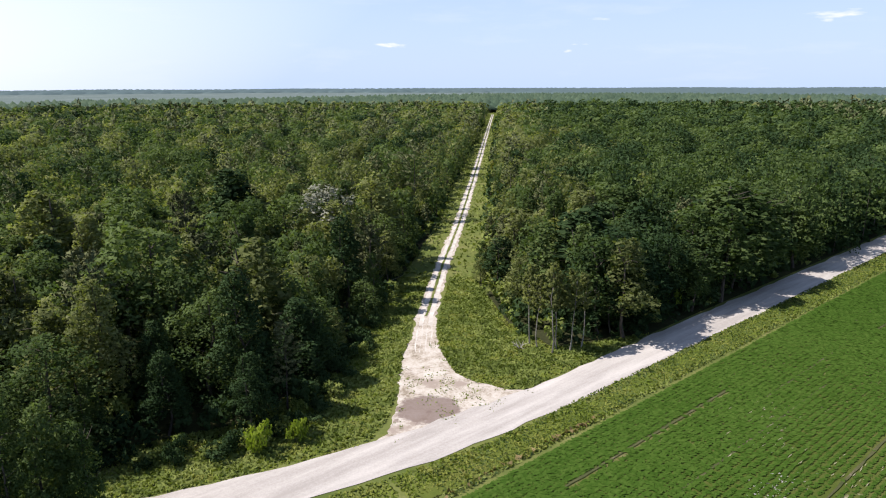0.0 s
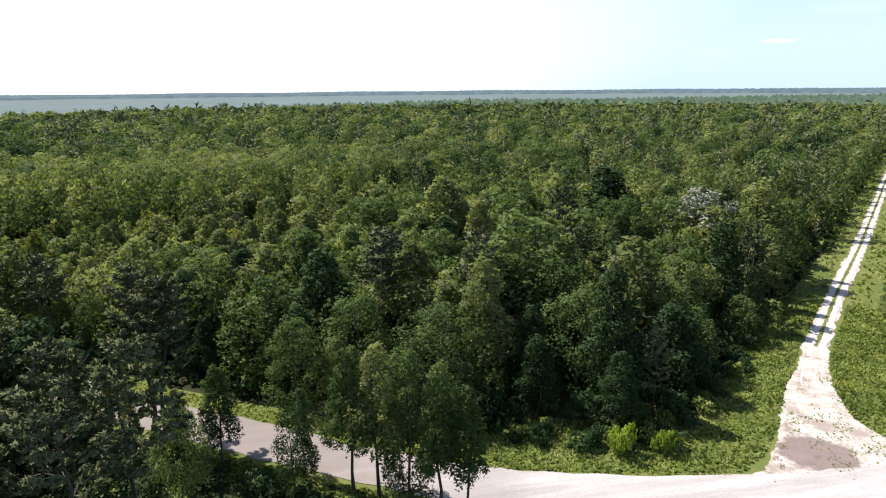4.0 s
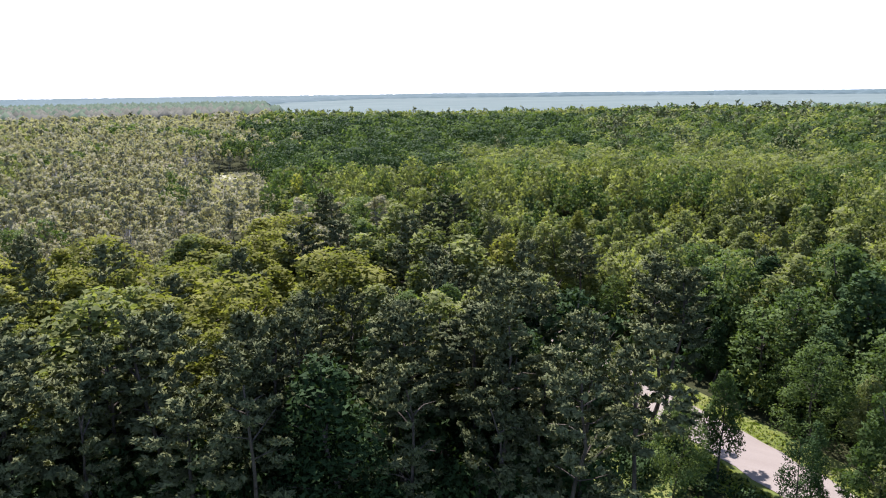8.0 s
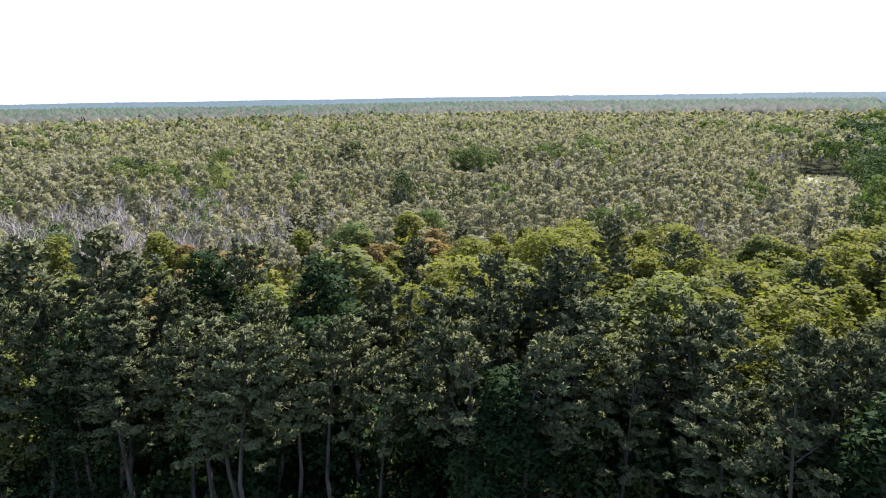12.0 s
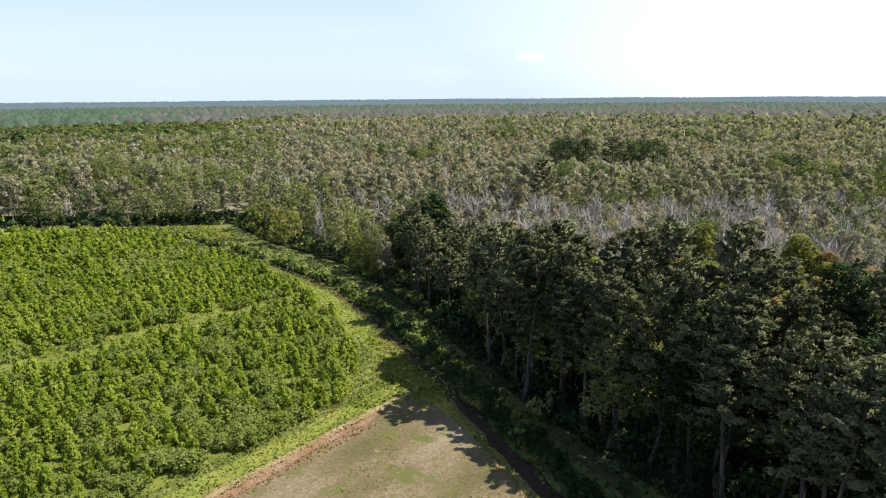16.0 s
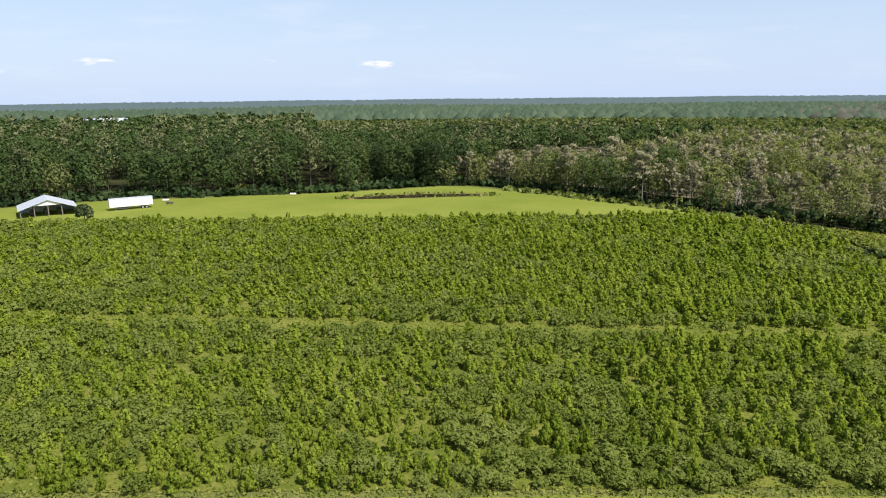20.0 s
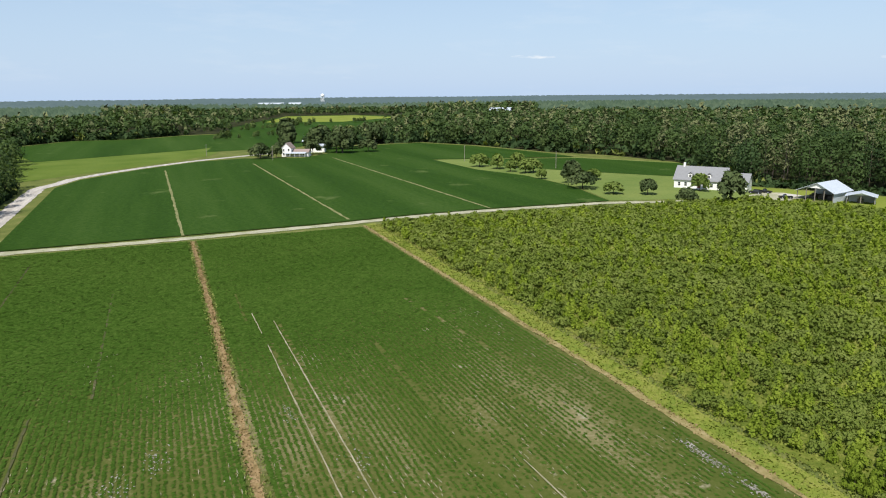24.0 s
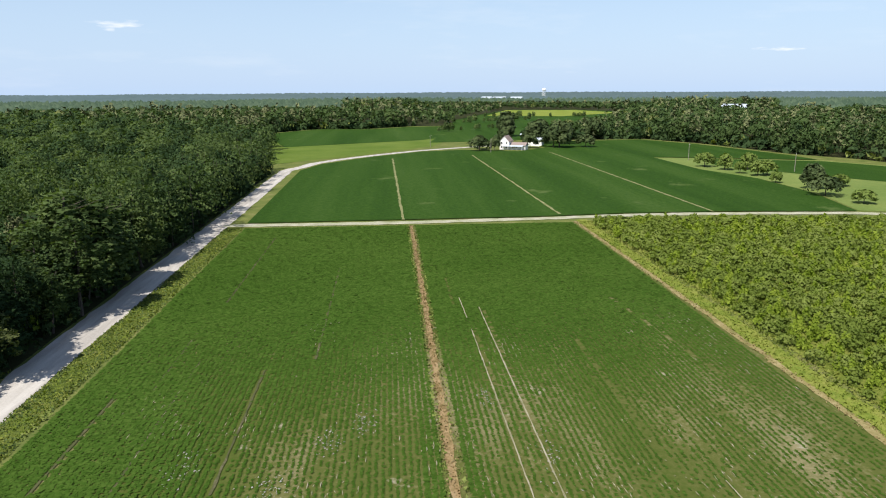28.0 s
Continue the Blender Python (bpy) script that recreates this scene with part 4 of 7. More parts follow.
def build_woods():
    twigs = []
    kinds = [key for key in LABEL]
    soup = {key: [] for key in kinds}
    stems = {"bark": [], "pale_bark": []}
    used = dict.fromkeys(kinds, 0)
    shared = {"gum": 4, "oak": 3, "dark_oak": 3, "pine": 4, "yellow_gum": 3, "rust_gum": 2, "swamp": 5}
    for cell, rmin, rmax in ((6.2, 0, 330), (6.8, 330, 720), (9.0, 720, 1000), (13.0, 1000, 1600)):
        x, y = scatter(cell, rmin, rmax)
        if rmin == 1000:
            k = np.abs(np.degrees(np.arctan2(-x, y)) % 360 - 298) < 17
            x, y = x[k], y[k]
        kind, _ = in_region(x, y)
        edge = edge_distance(x, y)
        track = np.where(y > 125, line_distance(np.array(TRACK + TRACK[:1]), x, y), 1e9)
        low_spot = inside(REEDS, x, y)
        order = np.argsort(np.hypot(x, y))
        for i in order:
            d = math.hypot(x[i], y[i])
            az = math.degrees(math.atan2(-x[i], y[i])) % 360
            key, shape = species(kind[i], rng, 117 < az < 150 and d > 88)
            if az > 200 and d > 230 and kind[i] in ("tall", "olive") and key in ("gum", "oak", "dark_oak") and rng.random() < 0.8:
                key = "far_oak"
            lo, hi = HEIGHT[kind[i]]
            h = rng.uniform(lo, hi)
            if kind[i] == "swamp":
                patch = noise.noise(Vector((x[i] / 60, y[i] / 60, 9.3)))
                h *= 1.0 + 0.45 * patch
                if patch > 0.3 and d > 235 and noise.noise(Vector((x[i] / 7, y[i] / 7, 4.1))) > 0.12:
                    key, shape = ("gum", "gum") if patch < 0.4 else ("oak", "oak")
            if kind[i] == "swamp" and x[i] > 15:
                q = rng.random()
                key, shape = ("gum", "gum") if q < 0.42 else ("oak", "gum") if q < 0.5 else (key, shape)
            if kind[i] == "young":
                key = key if rng.random() < 0.9 else "dark_oak"
            if kind[i] == "swamp" and x[i] > 20 and y[i] > -340:
                h *= 1.2
            if low_spot[i]:
                key, shape, h = "swamp", "swamp", h * 0.5
            if kind[i] == "belt":
                h *= float(np.interp(y[i], [-130, -95, -82, -62, -45], [0.76, 0.93, 1.13, 1.1, 1.03]))
            if kind[i] == "mixed_edge" and y[i] < -92:
                h *= 0.85 if edge[i] > 6 else 0.7
            if key == "pine" and kind[i] != "belt":
                h *= 1.1
            if kind[i] == "tall" and d > 420:
                h *= 0.85
            if rng.random() < (0.17 if x[i] < -5 and y[i] > 62 and y[i] > -0.3 * x[i] else 0.08) and kind[i] not in ("belt", "mixed_edge"):
                continue
            if edge[i] < 6 and kind[i] == "west":
                h *= rng.uniform(0.62, 0.82)
            if edge[i] < 5 and kind[i] in ("woods", "yellow") and x[i] < 20 and not (x[i] > -26 and x[i] < track_x(y[i])):
                h *= rng.uniform(0.5, 0.8)
                shape = "edge" if key != "pine" and d > 90 else shape
            if track[i] < 7 and track_x(y[i]) < x[i] < 90:
                h *= rng.uniform(0.4, 0.65) if track[i] < 4 else 0.8
            width = rng.uniform(1.15, 1.75) if key not in ("pine", "swamp") else rng.uniform(0.95, 1.35)
            if kind[i] == "tall":
                if rng.random() < 0.36:
                    continue
                width *= 1.1
            elif kind[i] == "roadside":
                if rng.random() < 0.3:
                    continue
                width *= 1.3
            elif kind[i] == "olive":
                if rng.random() < 0.45:
                    continue
                width *= 1.35
            elif kind[i] == "yellow" and key != "pine":
                width *= 1.25
            elif d > 220:
                width *= 1.0 + 0.22 * min(1, (d - 220) / 200)
            if 290 < az < 309 and d > 425:
                h *= 0.62
            if rng.random() < 0.06 and edge[i] > 6:
                h, width = h * 1.14, width * 1.25
            turn = rng.uniform(0, 360)
            if used[key] < MOST and d < 168 and not (key == "swamp" and 126 < az < 190 and d > 125 and rng.random() < 0.88):
                used[key] += 1
                tree_thing(key, shape, int(rng.integers(shared[key])), x[i], y[i], h, width, turn, inner=edge[i] > 14)
                continue
            if key == "swamp" and rng.random() < (0.3 if x[i] > 15 else 1.0) * (0.86 if 126 < az < 190 and 125 < d < 222 + 25 * noise.noise(Vector((x[i] / 45, y[i] / 45, 1.7))) else 0.2 if noise.noise(Vector((x[i] / 45, y[i] / 45, 1.7))) > 0.1 else 0.05):
                twigs.append(twig_tree(x[i], y[i], h, d))
                h *= rng.uniform(0.4, 0.75)
            if d > 230 and shape in ("gum", "oak", "edge"):
                shape = "far_edge" if edge[i] < 16 else "far"
            protos = PROTO[shape]
            p, nrm = protos[int(rng.integers(len(protos)))]
            s = max(0.4, float(np.interp(d, [250, 330, 520, 900], [0.003, 0.003, 0.0034, 0.0043])) * d) * (0.92 if kind[i] == "tall" and d < 460 else 1.0) * (0.92 if key == "swamp" else 1.0)
            round_head = d > 230 and key not in ("swamp", "pine")
            s *= 0.85 if round_head else 1.0
            area = {"swamp": 190 if d < 340 else 150, "pine": 125}.get(key, 160 if kind[i] == "tall" else 128) * width * (h / 17) ** 2 * (0.75 if round_head else 1.0)
            n = int(min(len(p), max(10, area / (s * s))))
            p, nrm = p[:n], nrm[:n]
            if edge[i] > 14:
                keep = p[:, 2] > (0.44 if key == "swamp" else 0.52)
                p, nrm = p[keep], nrm[keep]
            elif key == "swamp" and x[i] > 15:
                keep = p[:, 2] > 0.5
                p, nrm = p[keep], nrm[keep]
            ca, sa = math.cos(turn), math.sin(turn)
            q = np.stack([(p[:, 0] * ca - p[:, 1] * sa) * h * width + x[i], (p[:, 0] * sa + p[:, 1] * ca) * h * width + y[i], p[:, 2] * h], 1)
            nr = np.stack([nrm[:, 0] * ca - nrm[:, 1] * sa, nrm[:, 0] * sa + nrm[:, 1] * ca, nrm[:, 2]], 1)
            soup[key].append(sprays(q, nr, np.full(len(q), s), rng, tilt=0.75 if key == "swamp" else 0.9 if d < 230 else 0.16, needle=0.5 if key == "pine" else 0.85, lift=0.55 if key == "swamp" else 0.25, along=key == "pine" and d < 330))
            if d < 420 and (edge[i] < 25 or key == "swamp"):
                rad = h * ((0.011 if x[i] > 15 else 0.0065) if key == "swamp" else 0.009)
                bark = "pale_bark" if key == "swamp" else "bark"
                stems[bark].append(tube([(x[i], y[i], 0), (x[i] + rng.normal(0, 0.25), y[i] + rng.normal(0, 0.25), h * 0.9)], [rad, rad * 0.25], 4))
    # hedgerow trees in the open country
    for az0, az1, d0, d1, count in ((308, 302, 640, 690, 12), (306, 299, 800, 900, 16), (304, 295, 960, 990, 18), (299, 294, 720, 780, 10)):
        for _ in range(count):
            f = rng.random()
            x, y = bearing(az0 + (az1 - az0) * f, d0 + (d1 - d0) * f + rng.normal(0, 8))
            h = rng.uniform(6, 12)
            p, nrm = PROTO["far_edge"][int(rng.integers(8))]
            n = 90
            soup["oak"].append(sprays(p[:n] * np.array([h * 1.5, h * 1.5, h]) + np.array([x, y, 0]), nrm[:n], np.full(n, h * 0.13), rng, tilt=0.45))
    # lower trees that close the gaps
    x, y = scatter(4.7, 45, 330)
    kind, _ = in_region(x, y)
    edge = edge_distance(x, y)
    for i in range(len(x)):
        d = math.hypot(x[i], y[i])
        if kind[i] not in ("scrub", "front", "yellow", "west", "woods", "stand", "roadside", "belt", "swamp") or (d < 92 and kind[i] != "belt") or edge[i] < (3 if kind[i] == "roadside" else 5 if kind[i] == "belt" else 7) or (d > 200 and kind[i] not in ("stand", "roadside", "swamp")) or (kind[i] == "swamp" and (d > 300 or rng.random() < 0.4)):
            continue
        key = species(kind[i], rng)[0]
        # fillers by road and belt are dark-leaved, colouring in the shade low down
        key = "dark_oak" if kind[i] in ("roadside", "belt") else "gum" if key in ("pine", "dark_oak") else key
        h = rng.uniform(0.5, 0.78) * HEIGHT[kind[i]][1] * (0.8 if kind[i] == "belt" else 0.75 if kind[i] == "swamp" else 1.0)
        p, nrm = PROTO["far"][int(rng.integers(8))]
        s = max(0.4, 0.004 * d)
        n = int(min(len(p), 60 * (h / 10) ** 2 / (s * s)))
        width = rng.uniform(1.1, 1.6)
        q = p[:n] * np.array([h * width, h * width, h]) + np.array([x[i], y[i], 0])
        soup[key].append(sprays(q, nrm[:n], np.full(n, s), rng, tilt=1.0, needle=0.85))
    names = {"gum": "broadleaf_wood", "oak": "oak_wood", "dark_oak": "dark_oak_wood", "pine": "pine_wood", "yellow_gum": "yellowing_wood", "rust_gum": "rusty_wood", "far_oak": "distant_oak_wood", "swamp": "swamp_wood"}
    for key, groups in soup.items():
        if not groups:
            continue
        tagged(new(names[key], soup_mesh(names[key], groups, M[key])), LABEL[key][1].replace("tree", "trees") + ", massed", "woodland", kind="stuff")
    tagged(new("bare_swamp_trees", soup_mesh("bare_swamp_trees", twigs, M["twig"])), "leafless grey-twigged trees standing in the swamp", "woodland", kind="stuff")
    for key, groups in stems.items():
        if groups:
            tagged(new("wood_trunks", soup_mesh("wood_trunks", groups, M[key])), "slender " + ("pale grey" if "pale" in key else "brown") + " trunks inside the wood", "tree trunks", kind="stuff")


def build_far_woods():
    """Distant canopy: low, uneven mounds of foliage."""
    x0, y0 = scatter(15.5, 1000, 1900)
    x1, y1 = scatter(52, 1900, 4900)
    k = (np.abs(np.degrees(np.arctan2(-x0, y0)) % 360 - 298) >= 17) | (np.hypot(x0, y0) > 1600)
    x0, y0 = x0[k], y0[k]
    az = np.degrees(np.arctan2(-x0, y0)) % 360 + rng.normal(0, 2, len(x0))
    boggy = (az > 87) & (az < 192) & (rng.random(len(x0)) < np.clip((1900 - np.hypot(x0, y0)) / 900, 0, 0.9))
    # haze-tinted colours, bluest on the farthest ring
    for key, cell, x, y, h in (("far_green", 15.5, x0[~boggy], y0[~boggy], 16), ("hazy_far_swamp", 15.5, x0[boggy], y0[boggy], 15), ("far_haze_wood", 52, x1, y1, 17)):
        n = len(x)
        hh = h * (rng.uniform(0.75, 1.25, n) if cell < 20 else rng.uniform(0.93, 1.07, n)) + 3.0 * np.sin(x / 190) * np.cos(y / 230) - np.maximum(0, np.hypot(x, y) - 900) * 0.0006
        k = 5
        ang = np.arange(k) * math.tau / k + rng.uniform(0, 6.3, (n, 1))
        rad = cell * (0.82 if cell < 20 else 1.5) * rng.uniform(0.75, 1.25, (n, k))
        ring = np.stack([x[:, None] + rad * np.cos(ang), y[:, None] + rad * np.sin(ang), np.repeat((hh * (0.3 if cell < 20 else 0.0) - (0 if cell < 20 else 3.5))[:, None], k, 1) + rng.normal(0, 1, (n, k))], 2)
        top = np.stack([x + rng.normal(0, cell * 0.12, n), y + rng.normal(0, cell * 0.12, n), hh], 1)
        up = np.tile([0.0, 0.0, 1.0], (n, 1))
        tris = []
        for i in range(k):
            a, b = ring[:, i], ring[:, (i + 1) % k]
            rise = 0.45 if cell < 20 else 2.5
            na, nb = (a - top) * np.array([1, 1, 0]) / cell + up * rise, (b - top) * np.array([1, 1, 0]) / cell + up * rise
            na /= np.linalg.norm(na, axis=1)[:, None]
            nb /= np.linalg.norm(nb, axis=1)[:, None]
            tris.append(np.concatenate([np.stack([top, a, b], 1), np.stack([up, na, nb], 1)], 2))
        tagged(new("distant_wood", soup_mesh("distant_wood", tris, M[key])), "distant unbroken forest canopy, tinted for haze", "woodland", kind="stuff")


def build_undergrowth():
    """Leafy shrubs that close the foot of the wood's edges."""
    x0, y0 = scatter(2.3, 0, 400)
    x1, y1 = scatter(4.0, 400, 760)
    x, y = np.concatenate([x0, x1]), np.concatenate([y0, y1])
    e = edge_distance(x, y)
    # edges that lie in shade; that shade goes into the shrubs' leaf colour
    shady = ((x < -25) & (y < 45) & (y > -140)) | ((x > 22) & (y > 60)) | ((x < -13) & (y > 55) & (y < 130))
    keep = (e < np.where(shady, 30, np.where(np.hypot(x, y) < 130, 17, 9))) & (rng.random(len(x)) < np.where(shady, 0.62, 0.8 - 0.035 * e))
    x, y, e, shady = x[keep], y[keep], e[keep], shady[keep]
    groups = {"hedge": [], "dark_oak": []}
    for i in range(len(x)):
        d = math.hypot(x[i], y[i])
        h = rng.uniform(1.2, 4.2) * (0.8 if e[i] < 2.5 else 1.15) * (1.7 if d > 400 else 1.0)
        w = h * rng.uniform(0.5, 0.8)
        p, nr = PROTO["bush"][int(rng.integers(8))]
        s = max(0.4, 0.0052 * d)
        n = int(min(200, max(8, 7.0 * w * h / 2.6 / (s * s))))
        q = p[:n] * np.array([w, w, h]) + np.array([x[i], y[i], 0])
        # nearly all shrubs get the shade-dark leaves at these edges and far off
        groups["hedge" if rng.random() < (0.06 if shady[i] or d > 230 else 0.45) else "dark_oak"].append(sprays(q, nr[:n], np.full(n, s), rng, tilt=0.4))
    for key, label in (("hedge", "light green undergrowth at the wood's foot"), ("dark_oak", "undergrowth at the wood's foot, leaves coloured dark for shade")):
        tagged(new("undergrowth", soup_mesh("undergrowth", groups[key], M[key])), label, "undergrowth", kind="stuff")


build_woods()
build_undergrowth()
build_far_woods()


# ---- young trees of the plantation ----
PLANTATION = [plan(200, 60.8), plan(-60, 61), (-8.6, -91), (-9.4, -100), (-6.8, -122), (-1.0, -143.5), (11, -166), (32, -196), (49, -213)] + [plan(-80, 224), plan(-20, 223), plan(150, 219), plan(186, 200), plan(192, 150)]


M["weedy_floor"] = patchy("weedy_plantation_floor", [(0.3, (0.075, 0.108, 0.018)), (0.5, (0.125, 0.152, 0.028)), (0.7, (0.19, 0.2, 0.048))], 0.06, 1.4, fine=0.5, bump_strength=0.9, bump_dist=0.25)
sheet("plantation_ground", PLANTATION, M["weedy_floor"], 0.1, "knee-high weeds and grass beneath planted saplings", "grass")


def build_plantation():
    us, vs = [], []
    for row, v in enumerate(np.arange(61.5, 220, 2.7)):
        if abs(v - 160) < 1.4:
            continue
        u = np.arange(-170, 205, 1.6)
        u = u + rng.uniform(-0.6, 0.6, len(u))
        keep = rng.random(len(u)) > (0.5 if row % 5 == 3 and v > 88 else 0.06)
        us.append(u[keep])
        vs.append(v + rng.normal(0, 0.75, keep.sum()))
    u, v = np.concatenate(us), np.concatenate(vs)
    x, y = plan(u, v)
    keep = inside(PLANTATION, x, y) & ((np.abs(v - 112 - 0.1 * u) > 2.6) | (u > 90))
    x, y, u, v = x[keep], y[keep], u[keep], v[keep]
    d = np.hypot(x, y)
    order = np.argsort(d)
    soup = {"sapling": [], "shrub": []}
    meshes = []
    for k in range(6):
        p, nr = PROTO["dome" if k > 2 else "sapling"][k]
        meshes.append((soup_mesh("crown", [sprays(p, nr, np.full(len(p), 0.115 if k > 2 else 0.125), np.random.default_rng(k), tilt=0.45, needle=0.7)], M["shrub" if k > 2 else "sapling"]), soup_mesh("stem", [tube([(0, 0, -0.1), (0.03, 0.02, 0.75)], [0.03, 0.012], 5)], M["bark"])))
    for count, i in enumerate(order):
        patch = noise.noise(Vector((u[i] / 34, v[i] / 13, 7.7))) + 0.6 * noise.noise(Vector((u[i] / 9, v[i] / 6, 2.2)))
        sort = "shrub" if rng.random() < min(0.8, max(0.14, 0.42 + 0.8 * patch + (u[i] - 10) / 400)) else "sapling"
        h = rng.uniform(1.5, 3.1) * (1.12 if v[i] > 160 else 1.0) * (1.15 if u[i] < -25 else 1.0)
        w = h * rng.uniform(0.55, 0.85)
        if sort == "shrub":
            h = rng.uniform(1.2, 2.3)
            w = h * rng.uniform(1.1, 1.55)
        if count < 260:
            crown, trunk = meshes[int(rng.integers(3, 6)) if sort == "shrub" else int(rng.integers(3))]
            ob = new("young_tree" if sort == "sapling" else "shrub")
            ob.matrix_world = pose(x[i], y[i], 0.02, 0, 0, rng.uniform(0, 360)) @ Matrix.Diagonal((w, w, h, 1))
            part("stem", trunk, ob)
            part("crown", crown, ob)
            tagged(ob, "bushy light-green young broadleaf tree in a planted row" if sort == "sapling" else "rounded dull-green shrub between planted saplings", sort, "young trees of the plantation")
            continue
        p, nr = PROTO["dome" if sort == "shrub" else "sapling"][int(rng.integers(6))]
        s = max(0.24, 0.0028 * d[i])
        n = int(min(420, max(9, 10.0 * w * h / 2.6 / (s * s))))
        q = p[:n] * np.array([w, w, h]) + np.array([x[i], y[i], 0.02])
        soup[sort].append(sprays(q, nr[:n], np.full(n, s), rng, tilt=0.3 if sort == "shrub" else 0.42, lift=0.9))
    for sort, label in (("sapling", "rows of bushy light-green saplings over weeds"), ("shrub", "rounded dull-green shrubs among the saplings")):
        tagged(new("plantation_" + sort + "s", soup_mesh("plantation_" + sort + "s", soup[sort], M[sort])), label, "saplings", kind="stuff")


build_plantation()


# ---- crop rows ----
# rows that failed or were driven over: offset, start, end, width
CROP_GAPS = [(12.4, 40, 106, 0.42), (15.4, 40, 118, 0.42), (-38.4, 50, 84, 0.4), (-30.3, 58, 96, 0.4), (-34.0, 86, 114, 0.4), (-20, 60, 92, 0.4), (-13, 95, 150, 0.35), (-37, 120, 190, 0.35), (-33, 125, 185, 0.3), (10.5, 120, 140, 0.4), (34, 30, 75, 0.45), (28.5, 45, 100, 0.3), (46.5, 66, 122, 0.4)]


def soy_cover(u, v):
    """How closely the crop stands: thin on the washed-out soil, closed by the road and farther off."""
    patch = np.array([noise.noise(Vector((a / 26, b / 9, 3.1))) + 0.6 * noise.noise(Vector((a / 7, b / 3.0, 8.7))) for a, b in zip(u, v)])
    thin = np.clip((105 - u) / 55, 0, 1) * np.clip((v + 40) / 20, 0, 1)
    hard = np.clip((30 - u) / 40, 0, 1) * np.clip((v - 20) / 15, 0, 1)
    edge = np.clip((np.abs(v - 4.9) - 1.2) / 6, 0, 1)
    return np.clip(1.05 - thin * (0.46 - 0.8 * patch) * (0.3 + 0.7 * edge) - hard * 1.2, 0.0, 1)


def build_soy():
    us, vs, ss = [], [], []
    for v in np.arange(-43.6, 54.4, 0.76):
        if abs(v - 4.9) < 1.25:
            continue
        u = np.concatenate([np.arange(-30, 95, 0.3), np.arange(95, 198.5, 0.46)])
        u = u + rng.uniform(-0.14, 0.14, len(u))
        us.append(u)
        vs.append(np.full(len(u), v) + rng.normal(0, 0.06, len(u)))
    u, v = np.concatenate(us), np.concatenate(vs)
    keep = rng.random(len(u)) < soy_cover(u, v)
    for gv, u0, u1, w in CROP_GAPS:
        keep &= ~((np.abs(v - gv - (0.11 * (75 - u) if gv > 40 else 0)) < w * (0.7 if 0 < gv < 20 else 0.5)) & (u > u0) & (u < u1) & (rng.random(len(u)) < 0.93))
    u, v = u[keep], v[keep]
    x, y = plan(u, v)
    far = np.maximum(np.clip((u - 66 - 0.2 * np.maximum(v, 0)) / 60, 0, 1), 0.35 * (np.abs(v - 4.9) < 3.2))
    far = np.maximum(far, 0.55 * np.clip((-v - 16) / 16, 0, 1))
    size = 0.34 + 0.5 * far
    h = rng.uniform(0.2, 0.32, len(u)) * (0.72 + 0.4 * np.clip((-v + 0) / 30, 0, 1))
    up = np.tile([0.0, 0.0, 1.0], (len(x), 1))
    groups = []
    turn = rng.uniform(0, math.tau, len(x))
    for k in range(3):
        # three leaflets round each stem
        a = turn + k * math.tau / 3
        reach = size * 0.42
        along, across = np.cos(a) * reach, np.sin(a) * reach * (0.45 + 0.55 * far)
        du, dv = plan(along, across)
        c = np.stack([x + du - plan(0, 0)[0], y + dv - plan(0, 0)[1], h * rng.uniform(0.45, 0.6, len(x))], 1)
        groups.append(sprays(c, up, size * 0.8, rng, tilt=0.09, lift=1.0, needle=0.8))
    tagged(new("soybean_rows", soup_mesh("soybean_rows", groups, M["soy"])), "rows of low green soybean plants with thin patches", "crop", kind="stuff")


build_soy()

for k, (v0, v1, u0, u1) in enumerate(((12.6, 12.1, 42, 106), (15.8, 14.9, 42, 118), (12.0, 11.8, 112, 124), (33.4, 33.0, 40, 58))):
    ribbon("wheel_track", [plan(a, v0 + (v1 - v0) * (a - u0) / (u1 - u0)) for a in np.linspace(u0, u1, 9)], 0.17, M["thin_soil"], 0.24, "thin bare wheel track through the crop", "track", ragged=0.07, step=1.2, seed=70 + k)

# dark strips laid in these gaps in place of the shade between rows
for k, (v, u0, u1, _) in enumerate(row for row in CROP_GAPS if row[0] < 0):
    ribbon("wheel_track", [plan(a, v) for a in np.linspace(u0, u1, 9)], 0.3, M["path"], 0.13, "wheel track through the crop, dark strip painted as shade", "track", ragged=0.12, step=1.2, seed=80 + k)


def soil_streaks():
    """Slivers of bare soil between the rows where the crop stands thin."""
    r = np.random.default_rng(77)
    quads = []
    for _ in range(4200):
        u, v = r.uniform(22, 112), r.uniform(-40, 54)
        if abs(v - 4.9) < 1.5 or noise.noise(Vector((u / 22, v / 9, 5.0))) + 0.5 * noise.noise(Vector((u / 6, v / 3, 2.0))) + r.normal(0, 0.12) < 0.2 + 0.35 * max(0, (u - 70) / 42) + 0.3 * max(0, (-14 - v) / 20):
            continue
        v = -43.6 + 0.76 * (round((v + 43.6) / 0.76) + 0.5) + r.normal(0, 0.1)
        ln, w = r.uniform(0.12, 0.7), r.uniform(0.03, 0.07)
        z = r.uniform(0.1, 0.2)
        quads.append([(*plan(u - ln, v + r.normal(0, 0.05)), z), (*plan(u, v - w), z), (*plan(u + ln, v + r.normal(0, 0.05)), z), (*plan(u, v + w), z)])
    tagged(new("bare_soil_streaks", soup_mesh("bare_soil_streaks", [np.array(quads)], M["thin_soil"])), "streaks of pale bare soil between soybean rows", "soil", kind="stuff")


soil_streaks()

